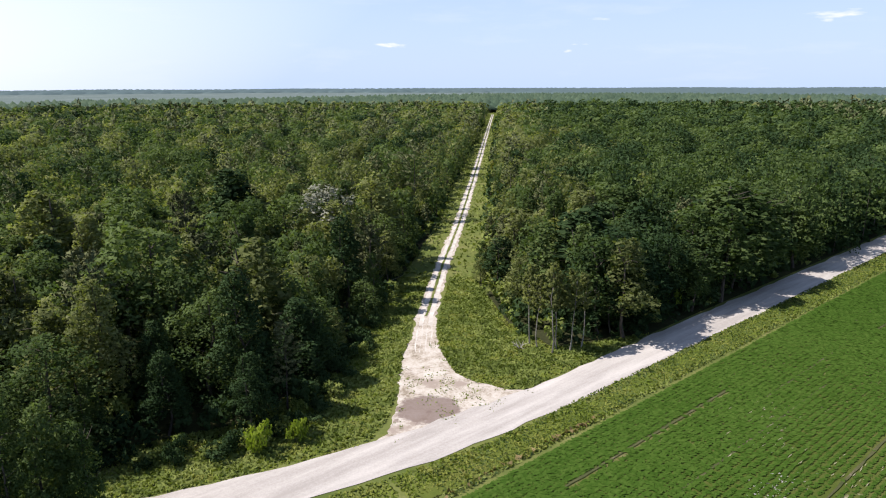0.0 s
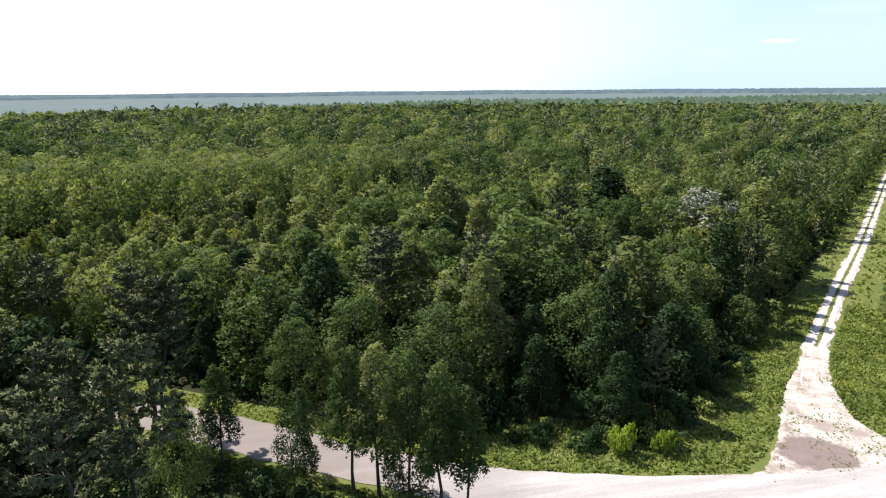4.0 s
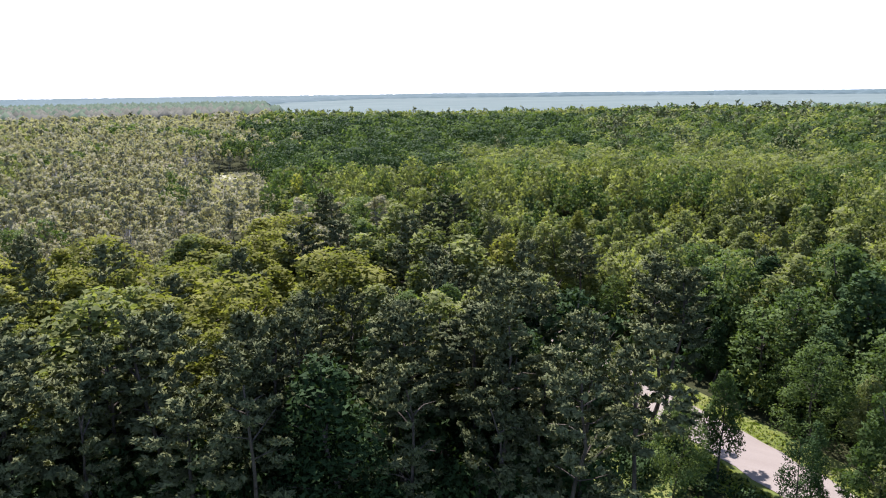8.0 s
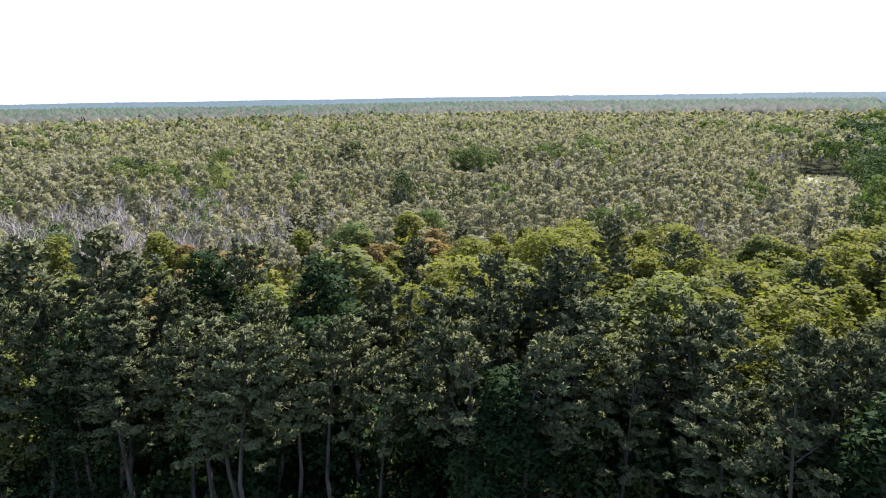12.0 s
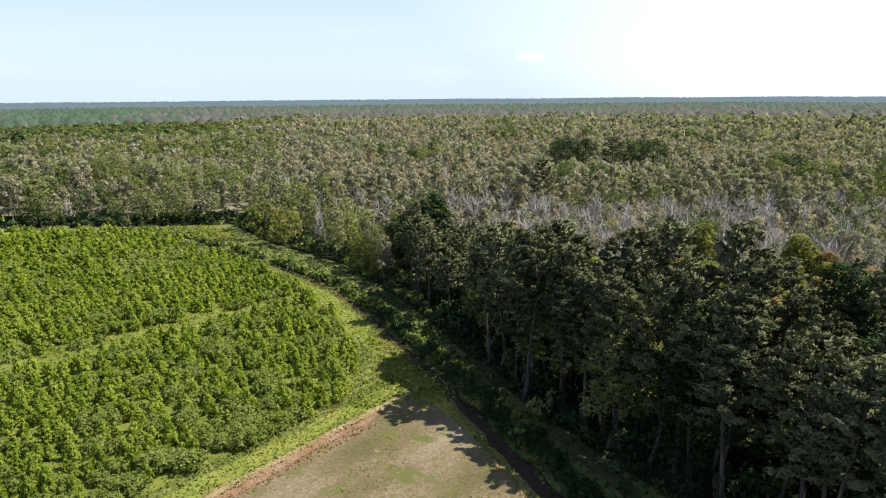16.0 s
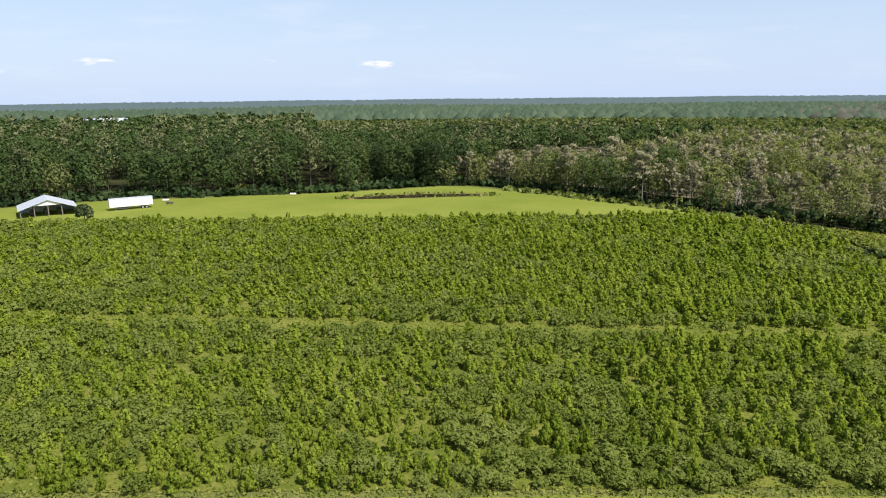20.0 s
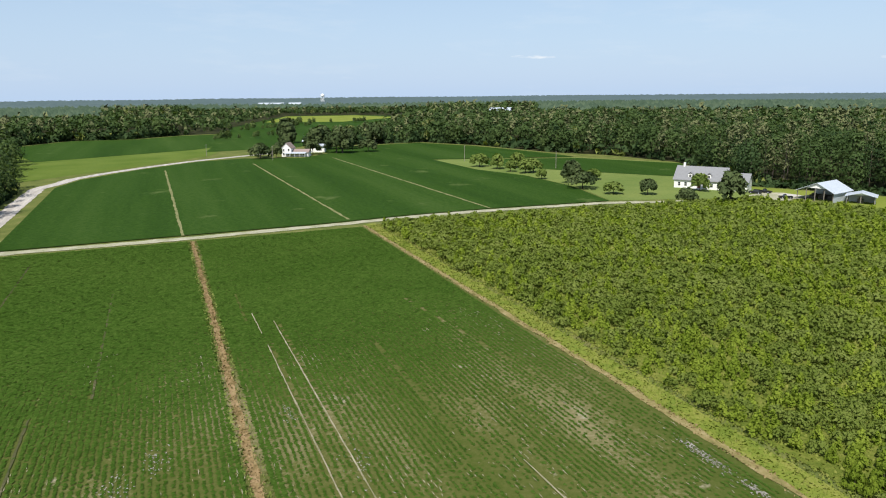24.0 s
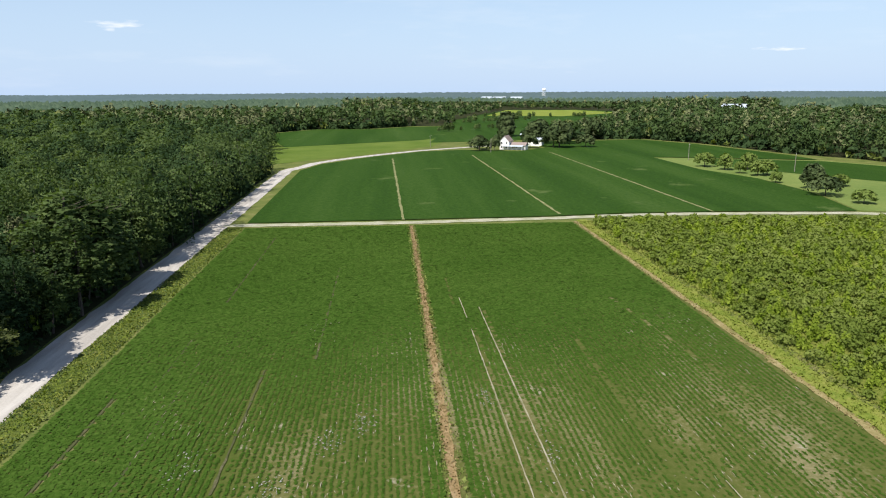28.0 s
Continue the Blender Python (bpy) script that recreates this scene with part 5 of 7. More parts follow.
# washed-out pale soil by the field margin
M["salt_crust"] = patchy("washed_pale_soil", [(0.3, (0.2, 0.19, 0.155)), (0.7, (0.36, 0.345, 0.31))], 0.6, 4.0)


def soil_crust(pu, pv, lu, lv, n, seed):
    """Ragged crusts of pale soil, thick in the middle of the patch."""
    r = np.random.default_rng(seed)
    polys = []
    for _ in range(n):
        u, v = pu + r.normal(0, lu * 0.5), pv + r.normal(0, lv * 0.5)
        if v > 54.6:
            continue
        a = np.sort(r.uniform(0, math.tau, 4))
        rad = r.uniform(0.04, 0.19, 4) * np.array([1.0, 0.8, 1.0, 0.8])
        polys.append([(*plan(u + 1.6 * q * math.cos(t), v + q * math.sin(t)), 0.16 + 0.02 * r.random()) for t, q in zip(a, rad)])
    return np.array(polys)


tagged(new("soil_crusts", soup_mesh("soil_crusts", [soil_crust(*row, 60 + k) for k, row in enumerate(((51, 52.0, 4.2, 0.8, 190), (43, 52.0, 3.2, 0.7, 120), (38, 50.0, 2.0, 0.8, 70), (31, 48.0, 2.5, 0.9, 50), (74, -5, 3.6, 1.6, 60), (66, -24, 5.0, 2.0, 70), (80, 10.8, 2.8, 0.8, 40), (70, -9, 3.5, 1.6, 60), (60, -14, 5.0, 3.0, 90), (64, 16, 6.0, 2.0, 60)))], M["salt_crust"])), "ragged whitish crusts of washed-out soil in the crop", "soil patch", kind="stuff")


# ---- grasses and weeds ----
M["rust_weed"] = leaf_material("rust_weeds", (0.15, 0.085, 0.04), (0.25, 0.14, 0.07), (0.34, 0.22, 0.12), tree_scale=0.3, through_light=0.2, cell=0.7)
def strip_points(line, left, right, per_metre, r):
    """Random points beside a line, between two offsets to its right."""
    xs, ys = [], []
    for (ax, ay), (bx, by) in zip(line, line[1:]):
        ln = math.hypot(bx - ax, by - ay)
        n = int(ln * abs(right - left) * per_metre)
        t = r.random(n)
        o = r.uniform(left, right, n)
        dx, dy = (bx - ax) / ln, (by - ay) / ln
        xs.append(ax + dx * ln * t + dy * o)
        ys.append(ay + dy * ln * t - dx * o)
    return np.concatenate(xs), np.concatenate(ys)


def tufts(name, x, y, z, size, mat, label, category="grass", lean=0.6):
    n = len(x)
    c = np.stack([x, y, z + size * 0.3], 1)
    side = rng.normal(size=(n, 3))
    side[:, 2] = np.abs(side[:, 2]) * lean + 0.25
    tagged(new(name, soup_mesh(name, [sprays(c, side, size, rng, tilt=0.3, lift=1.3)], M[mat])), label, category, kind="stuff")


def in_poly_points(poly, n, r):
    p = np.array(poly)
    x = r.uniform(p[:, 0].min(), p[:, 0].max(), n)
    y = r.uniform(p[:, 1].min(), p[:, 1].max(), n)
    k = inside(poly, x, y)
    return x[k], y[k]


RIGHT_VERGE = [(-0.6, 93), (1.6, 83), (3.5, 79.5), (8, 82.5), (14, 87.5), (26, 98), (34, 106), (17, 100), (11, 112), (6.5, 140), (1.5, 140), (-1, 112)]
LEFT_VERGE = [(-46, 57.5), (-32, 59.5), (-22, 64), (-12, 69.5), (-8.5, 71.5), (-7, 76), (-6.2, 84), (-6, 96), (-5, 118), (-2.6, 140), (-9, 140), (-17, 100), (-20, 84), (-24, 76), (-38, 69), (-50, 63)]
CANAL = [(49, -217), (23, -189), (7, -167), (-7.5, -141), (-14.6, -115), (-18.7, -97), (-21.9, -84), (-23.8, -74), (-25.5, -64), (-27.4, -52)]
for poly, n, name in ((RIGHT_VERGE, 80000, "verge_weeds"), (LEFT_VERGE, 130000, "verge_weeds")):
    x, y = in_poly_points(poly, n, rng)
    k = ~inside(APRON, x, y)
    x, y = x[k], y[k]
    lush = np.array([noise.noise(Vector((a / 4.5, b / 4.5, 6.0))) + 0.6 * noise.noise(Vector((a / 1.3, b / 1.3, 1.0))) for a, b in zip(x, y)]) + rng.normal(0, 0.15, len(x)) > -0.2
    tufts(name, x[lush], y[lush], np.zeros(lush.sum()), rng.uniform(0.14, 0.42, lush.sum()), "hedge", "knee-high lush green weeds beside the track", "weeds")
    tufts("verge_grass", x[~lush], y[~lush], np.zeros((~lush).sum()), rng.uniform(0.1, 0.28, (~lush).sum()), "grass", "yellow-green grass between weeds beside the track")
x, y = strip_points([plan(40, -45), plan(199, -45)], -4.9, 0.3, 26.0, rng)
k = rng.random(len(x)) < 0.5
tufts("road_margin_grass", x[k], y[k], np.full(k.sum(), 0.1), rng.uniform(0.08, 0.26, k.sum()), "grass", "tufted lime grass along the gravel road")
tufts("road_margin_weeds", x[~k], y[~k], np.full((~k).sum(), 0.05), rng.uniform(0.1, 0.28, (~k).sum()), "oak", "dark green weeds among the verge grass", "weeds")
x, y = strip_points([plan(36, -45.2), plan(66, -45.2)], -0.4, 0.4, 3.5, rng)
tufts("dry_ditch_weeds", x, y, np.full(len(x), 0.1), rng.uniform(0.25, 0.55, len(x)), "dry_weed", "brown dead weeds in the roadside drain", "weeds")
x, y = strip_points([plan(38, -45.2), plan(199, -45.0)], -0.5, 0.6, 9.0, rng)
tufts("roadside_weeds", x, y, np.full(len(x), 0.05), rng.uniform(0.12, 0.36, len(x)), "hedge", "dark green weeds in the roadside drain", "weeds")
x, y = strip_points([plan(-72, 57.8), plan(200, 57.8)], -1.9, 3.4, 14.0, rng)
tufts("margin_grass", x, y, np.full(len(x), 0.1), rng.uniform(0.1, 0.3, len(x)), "grass", "yellow-green grass strip along the plantation")
x, y = strip_points([plan(-72, 55.5), plan(199, 55.5)], -0.9, 0.9, 5.0, rng)
tufts("margin_straw", x, y, np.full(len(x), 0.08), rng.uniform(0.1, 0.26, len(x)), "dry_weed", "tan dead grass along the crop edge")
x, y = strip_points([plan(0, 4.9), plan(198, 4.9)], -1.35, -0.45, 9.0, rng)
x1, y1 = strip_points([plan(0, 4.9), plan(198, 4.9)], 0.5, 1.3, 7.0, rng)
x, y = np.concatenate([x, x1]), np.concatenate([y, y1])
tufts("drain_bank_weeds", x, y, np.full(len(x), 0.08), rng.uniform(0.12, 0.34, len(x)), "hedge", "dark green weeds on the drain's banks", "weeds")
x, y = strip_points([plan(0, 4.9), plan(198, 4.9)], -0.8, 0.8, 11.0, rng)
tufts("drain_weeds", x, y, np.full(len(x), 0.06), rng.uniform(0.1, 0.26, len(x)), "dry_weed", "brown dead weeds in the field drain", "weeds")
x, y = strip_points(ROAD[2:9], 4.0, 8.5, 30.0, rng)
tufts("verge_grass", x, y, np.full(len(x), 0.02), rng.uniform(0.1, 0.28, len(x)), "grass", "rough grass between road bend and field")
x, y = strip_points(ROAD[:7], -6.5, -3.7, 14.0, rng)
k = ~inside(APRON, x, y)
x, y = x[k], y[k]
tufts("verge_grass", x, y, np.zeros(len(x)), rng.uniform(0.12, 0.32, len(x)), "grass", "tall grass on the road verge")
x, y = in_poly_points(PLANTATION, 230000, rng)
tufts("plantation_weeds", x, y, np.full(len(x), 0.12), np.maximum(0.22, 0.0026 * np.hypot(x, y)) * rng.uniform(0.6, 1.4, len(x)), "grass", "yellow-green weeds between the saplings", "weeds")
x, y = in_poly_points([(-84, 46), (-33, 50), (-33, 38), (-62, 32)], 5000, rng)
# the dark leaf colour paints the shade under these trees
tufts("verge_weeds", x, y, np.zeros(len(x)), rng.uniform(0.15, 0.45, len(x)), "dark_oak", "undergrowth beneath the roadside trees, coloured dark for shade", "weeds")
x, y = in_poly_points(TRACK, 40000, rng)
k = np.abs(x - np.interp(y, [95, 115, 146, 195, 292, 506, 937], [-3, -3, -0.5, 4.5, 13, 31, 67.5])) > 2.4
tufts("track_weeds", x[k], y[k], np.zeros(k.sum()), rng.uniform(0.35, 0.9, k.sum()), "hedge", "green weeds lining the sand track", "weeds")

x, y = in_poly_points(APRON, 3600, rng)
k = np.array([noise.noise(Vector((a / 2.2, b / 2.2, 5.5))) for a, b in zip(x, y)]) + 0.05 * np.abs(x + 2.5) > 0.3
tufts("apron_weeds", x[k], y[k], np.full(k.sum(), 0.04), rng.uniform(0.08, 0.24, k.sum()), "hedge", "scattered weeds on the sandy junction", "weeds")
x, y = in_poly_points([(-23, -86), plan(-62, 57), plan(-58, 62), (-8, -92), (-8.6, -106), (-13, -112), (-18, -98)], 5200, rng)
tufts("corner_grass", x, y, np.full(len(x), 0.08), rng.uniform(0.15, 0.4, len(x)), "grass", "yellow-green grass at the plantation's corner")
BARE = [(-24.5, -52), (-23.6, -62), (-21.2, -74), (-18, -84), (-14.7, -87.5), plan(-58, 54.6), plan(40, 54.6), plan(40, 49), plan(-20, 42), plan(-45, 30)]
x, y = in_poly_points(BARE, 24000, rng)
k = np.array([noise.noise(Vector((a / 9, b / 9, 4.0))) + 0.5 * noise.noise(Vector((a / 2.5, b / 2.5, 9.0))) for a, b in zip(x, y)]) > 0.06
tufts("stubble_weeds", x[k], y[k], np.full(k.sum(), 0.06), rng.uniform(0.08, 0.22, k.sum()), "grass", "sparse yellow-green weeds in the stubble", "weeds")
x0, y0 = strip_points([plan(-60, 53.6), plan(40, 54.2)], -1.2, 1.7, 16.0, rng)
x1, y1 = strip_points(CANAL[4:], 1.2, 3.0, 8.0, rng)
x, y = np.concatenate([x0, x1]), np.concatenate([y0, y1])
tufts("rust_weeds", x, y, np.full(len(x), 0.06), rng.uniform(0.1, 0.24, len(x)), "rust_weed", "rust-brown dead weeds at the stubble's rim", "weeds")

# dark water of the canal ditch
M["ditch_water"] = patchy("ditch_water", [(0.3, (0.022, 0.015, 0.01)), (0.7, (0.055, 0.034, 0.022))], 0.3, 2.0, rough=0.6, spec=0.08, bump_strength=0.05)
M["pond_water"] = patchy("pond_water", [(0.3, (0.02, 0.017, 0.012)), (0.7, (0.05, 0.04, 0.025))], 0.1, 1.0, rough=0.08, spec=0.5, bump_strength=0.03)
ribbon("canal_ditch", CANAL, (0.8, 1.0, 1.7, 2.4), M["ditch_water"], 0.03, "narrow dark water ditch below the wood", "ditch", ragged=0.2, seed=31)
for a, b in ((2, 4), (5, 6), (7, 9)):
    # path colour includes the shade that the wood casts on it
    ribbon("canal_path", [(x - 7.6, y - 2.0) for x, y in CANAL[a:b + 1]], (0.8, 2.6, 2.4, 1.2), M["path"], 0.02, "trodden path along the wood, brown darkened for shade", "path", ragged=0.25, seed=32 + a)
x, y = strip_points(CANAL, -12.5, -0.15, 2.8, rng)
# oak's dark leaf colour gives this strip its shade
tufts("canal_weeds", x, y, np.zeros(len(x)), rng.uniform(0.25, 0.6, len(x)), "oak", "rank weeds between ditch and wood, coloured dark for shade", "weeds")
x, y = strip_points(CANAL[:7], 0.15, 5.5, 11.0, rng)
tufts("bank_grass", x, y, np.zeros(len(x)), rng.uniform(0.12, 0.32, len(x)), "grass", "yellow-green grass on the ditch bank")
HAY_CORNER = [(33, -203), (44, -213), (52, -226), (30, -226), (18, -208), (24, -198)]
x, y = in_poly_points(HAY_CORNER, 7000, rng)
tufts("corner_grass", x, y, np.zeros(len(x)), rng.uniform(0.25, 0.7, len(x)), "grass", "tall yellow grass in the corner by the swamp", "grass")
ribbon("ditch_bank", [(x + 3.4, y + 0.9) for x, y in CANAL[:8]], (3.2, 3.6, 3.8, 3.8), M["margin"], 0.05, "sunlit mown grass bank along the ditch", "grass", ragged=0.3, seed=36)
PIT = [(203, -178), (206, -182), (200, -194), (188, -208), (174, -219), (167, -219), (170, -214), (184, -198), (196, -184)]
sheet("pond_bank", [(186 + (x - 186) * 1.12, -199 + (y + 199) * 1.12) for x, y in PIT], M["ditch"], 0.08, "reddish-brown dug bank round the pond", "bank")
sheet("pond", PIT, M["pond_water"], 0.12, "shallow dark pond in the meadow", "pond")
x, y = in_poly_points([(186 + (x - 186) * 1.35, -199 + (y + 199) * 1.25) for x, y in PIT], 1500, rng)
k = ~inside(PIT, x, y)
tufts("pond_reeds", x[k], y[k], np.full(k.sum(), 0.1), rng.uniform(0.6, 1.3, k.sum()), "hedge", "dark reeds round the meadow pond", "reeds")


# ---- single trees and bushes ----
def hedge_meshes(mat):
    out = []
    for k in range(4):
        p, nr = PROTO["bush"][k + 2]
        out.append((soup_mesh("leaves", [sprays(p[:500], nr[:500], np.full(500, 0.11), np.random.default_rng(40 + k), tilt=0.9)], M[mat]), soup_mesh("stems", [tube([(0, 0, -0.1), (0.1, 0.05, 0.6)], [0.03, 0.012], 5), tube([(0, 0, -0.1), (-0.12, 0.08, 0.5)], [0.025, 0.01], 5)], M["bark"])))
    return out


BUSHES = []


def bush_thing(meshes, x, y, w, h, label, group):
    """Notes a bush; they are planted together, the nearest as things."""
    BUSHES.append((math.hypot(x, y), len(BUSHES), meshes, x, y, w, h, label, group))


def plant_bushes(limit=270):
    rest = {}
    for count, (d, _, (mat, meshes), x, y, w, h, label, group) in enumerate(sorted(BUSHES, key=lambda b: b[:2])):
        if count < limit:
            leaves, stems = meshes[int(rng.integers(4))]
            ob = new("bush")
            ob.matrix_world = pose(x, y, 0, 0, 0, rng.uniform(0, 360)) @ Matrix.Diagonal((w, w, h, 1))
            part("stems", stems, ob)
            part("leaves", leaves, ob)
            tagged(ob, label, "bush", group)
            continue
        p, nr = PROTO["bush"][int(rng.integers(8))]
        s = max(0.36, 0.0048 * d)
        n = int(min(260, max(12, 8.0 * w * h / 2.6 / (s * s))))
        rest.setdefault(mat, []).append(sprays(p[:n] * np.array([w, w, h]) + np.array([x, y, 0]), nr[:n], np.full(n, s), rng, tilt=0.4))
    for mat, groups in rest.items():
        tagged(new("distant_bushes", soup_mesh("distant_bushes", groups, M[mat])), "bushes along the farther wood edges", "bushes", kind="stuff")


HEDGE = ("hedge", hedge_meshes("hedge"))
# copy of the hedge bush with leaves darkened to stand in for shade
SHADE_DARK = ("dark_oak", hedge_meshes("dark_oak"))
SHRUB = ("sapling", hedge_meshes("sapling"))
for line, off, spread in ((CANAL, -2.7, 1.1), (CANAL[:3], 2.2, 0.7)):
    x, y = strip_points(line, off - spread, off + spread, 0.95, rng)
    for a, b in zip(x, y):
        # beyond y -125 the wood shades the ditch: mostly the shade-coloured leaves
        bush_thing(HEDGE if rng.random() < (0.3 if b > -125 else 0.85) else SHADE_DARK, a, b, rng.uniform(0.9, 1.8), rng.uniform(1.0, 2.3), "low green bush on the ditch bank", "bushes along the ditch")
x, y = strip_points([(49, -217), (57, -223), (90, -231), (143, -236), (170, -236)], -1.5, 1.5, 0.3, rng)
for a, b in zip(x, y):
    bush_thing(HEDGE, a, b, rng.uniform(1.0, 2.0), rng.uniform(0.9, 1.7), "green bush at the meadow's far edge", "bushes along the meadow")
x, y = strip_points([(204, -228), (224, -188), (252, -150), (282, -113), (296, -80), (314, -30)], -0.5, 3.0, 0.22, rng)
for a, b in zip(x, y):
    bush_thing(SHADE_DARK, a, b, rng.uniform(1.2, 2.6), rng.uniform(1.2, 3.2), "dark undergrowth bush before the tall wood", "bushes before the tall wood")
x, y = in_poly_points([(-82, 44), (-56, 44.5), (-36, 48), (-33, 42), (-46, 36), (-62, 38)], 60, rng)
for a, b in zip(x, y):
    bush_thing(SHADE_DARK, a, b, rng.uniform(1.4, 2.4), rng.uniform(1.3, 2.8), "dark bush under the roadside trees", "bushes under the roadside trees")
for a, b, w, h in ((40.4, 119.5, 3.2, 6.0), (-21, 68.5, 1.8, 3.6), (-17, 71, 1.5, 3.0)):
    bush_thing(SHRUB, a, b, w, h, "bright yellow-green bush at the wood's edge", "bright edge bushes")
x, y = strip_points([(-50, 60.5), (-42, 63), (-33, 66), (-23.5, 69.5), (-17.5, 76), (-13.8, 94), (-11.8, 112)], -1.5, 1.5, 0.4, rng)
for a, b in zip(x, y):
    # the wood's dark foot is coloured in with mostly shade-dark leaves
    bush_thing(HEDGE if rng.random() < 0.2 else SHADE_DARK, a, b, rng.uniform(1.0, 2.0), rng.uniform(0.9, 2.4), "lush green bush below the wood's edge", "bushes below the wood")
x, y = strip_points([plan(92, -60.2), plan(180, -60.2), plan(330, -60.2)], -2.5, 0.5, 0.22, rng)
for a, b in zip(x, y):
    bush_thing(SHADE_DARK, a, b, rng.uniform(1.2, 2.2), rng.uniform(1.4, 3.6), "dark leafy bush at the wood's edge by the road", "bushes by the road")

plant_bushes()
for key, shape, x, y, h, w in (
    ("pine", "pine", -69.5, 46.6, 20.5, 1.15), ("pine", "pine", -65.8, 46.6, 20.0, 1.2), ("gum", "gum", -73.3, 43.7, 9.5, 0.9), ("gum", "gum", -71.4, 44.0, 8.5, 0.8),
    ("gum", "gum", -68.6, 43.4, 8.0, 0.8), ("oak", "gum", -56.6, 45.4, 12.5, 0.95), ("gum", "gum", -61.5, 44.0, 9.0, 0.9), ("oak", "edge", -75.5, 41.5, 13.0, 0.9), ("dark_oak", "edge", -46.6, 45.5, 10.0, 0.9),
    ("dark_oak", "edge", -48.4, 49.0, 10.0, 0.8), ("oak", "gum", -42.5, 49.4, 15.5, 1.0), ("gum", "gum", -39.6, 49.8, 16.5, 1.0), ("oak", "edge", -36.2, 50.2, 16.0, 0.9),
    ("oak", "gum", -33.2, 50.8, 15.5, 1.0), ("oak", "gum", -30.6, 51.2, 13.5, 0.95), ("oak", "oak", -52.9, 37.5, 12.0, 0.9), ("pine", "pine", -66, 29, 21.0, 1.1)):
    tree_thing(key, shape, int(rng.integers(3)), x, y, h, w, rng.uniform(0, 360))

# the close front row of the wood above the ditch
FRONT = [(-49, -35), (-42.5, -54), (-37, -66), (-32.5, -82), (-29, -97)]
for (ax, ay), (bx, by) in zip(FRONT, FRONT[1:]):
    steps = int(math.hypot(bx - ax, by - ay) / 3.9)
    for i in range(steps):
        f = (i + rng.uniform(0.1, 0.9)) / steps
        key, shape = (("pine", "pine"), ("dark_oak", "edge"), ("pine", "tall"), ("pine", "pine"))[int(rng.integers(4))]
        h = rng.uniform(18.0, 22.5)
        tree_thing(key, shape, int(rng.integers(3)), ax + (bx - ax) * f + rng.normal(0, 0.7), ay + (by - ay) * f + rng.normal(0, 0.7), h, rng.uniform(1.0, 1.3), rng.uniform(0, 360))

# the close front row of the wood along the gravel road
for u in np.arange(90, 197, 3.9):
    x, y = plan(u + rng.normal(0, 0.6), -62.0 + rng.normal(0, 0.7))
    key, shape = (("dark_oak", "edge"), ("oak", "edge"), ("dark_oak", "oak"))[int(rng.integers(3))]
    tree_thing(key, shape, int(rng.integers(3)), x, y, rng.uniform(9.5, 14.5), rng.uniform(1.1, 1.5), rng.uniform(0, 360))

# tall oaks at the meadow's corner
for x, y in ((208, -231), (214, -226), (219, -219), (225, -214), (230, -207), (234, -216), (226, -224), (218, -233), (238, -226), (229, -235)):
    tree_thing("dark_oak" if x < 228 else "oak", "edge", int(rng.integers(3)), x + rng.normal(0, 0.8), y + rng.normal(0, 0.8), rng.uniform(16, 21), rng.uniform(1.3, 1.7), rng.uniform(0, 360))

# dark clumps that stand out of the swamp
for key, shape, az, d, h, w in (("pine", "tall", 161.0, 231, 19, 1.3), ("dark_oak", "oak", 158.8, 352, 19, 1.7), ("dark_oak", "oak", 157.6, 358, 18, 1.6), ("dark_oak", "oak", 159.6, 362, 18, 1.5), ("pine", "tall", 155.3, 338, 20, 1.5), ("dark_oak", "oak", 153.2, 352, 18, 1.7),
                             ("dark_oak", "oak", 152.0, 360, 18, 1.6), ("dark_oak", "oak", 154.2, 366, 17, 1.6), ("oak", "oak", 115.4, 296, 17, 1.7), ("oak", "oak", 116.6, 300, 16.5, 1.7), ("oak", "oak", 114.2, 304, 16, 1.6), ("dark_oak", "oak", 125.2, 330, 18, 1.5), ("pine", "tall", 126.0, 322, 18, 1.3),
                             ("oak", "oak", 143.0, 300, 17, 1.6), ("dark_oak", "oak", 142.0, 305, 16.5, 1.6), ("oak", "oak", 135.6, 330, 17, 1.6), ("dark_oak", "oak", 121.5, 215, 16, 1.3), ("pine", "tall", 128.5, 170, 15, 1.2)):
    tree_thing(key, shape, int(rng.integers(3)), -4.5 - d * math.sin(radians(az)), d * math.cos(radians(az)), h, w, rng.uniform(0, 360))

LABEL["silver"] = ("silvery_tree", "broad silvery-leaved tree standing out of the wood", "tree", "silvery trees")
tree_thing("silver", "oak", 1, -25, 143, 19.5, 1.5, 40)

# pale bare stems at the corner of the wood
for x, y, h in ((13.6, 101.2, 13.0), (14.6, 99.6, 12.0), (16.6, 97.6, 14.0), (17.4, 99.0, 12.5), (19.4, 98.2, 13.0), (21.5, 100.0, 12.0)):
    tree_thing("gum", "pine", int(rng.integers(4)), x, y, h, 0.8, rng.uniform(0, 360), bark="pale_bark")

LABEL["orchard"] = ("fruit_tree", "small round-crowned light-green fruit tree on mown grass", "tree", "trees of the farmyard")
LABEL["yard_oak"] = ("yard_tree", "dense dark-green shade tree in the farmyard", "tree", "trees of the farmyard")
M["orchard"] = leaf_material("fruit_tree_leaves", (0.085, 0.128, 0.03), (0.122, 0.174, 0.04), (0.18, 0.235, 0.062), through_light=0.3)
M["yard_oak"] = leaf_material("shade_tree_leaves", (0.03, 0.048, 0.02), (0.052, 0.076, 0.03), (0.09, 0.118, 0.048), through_light=0.15)


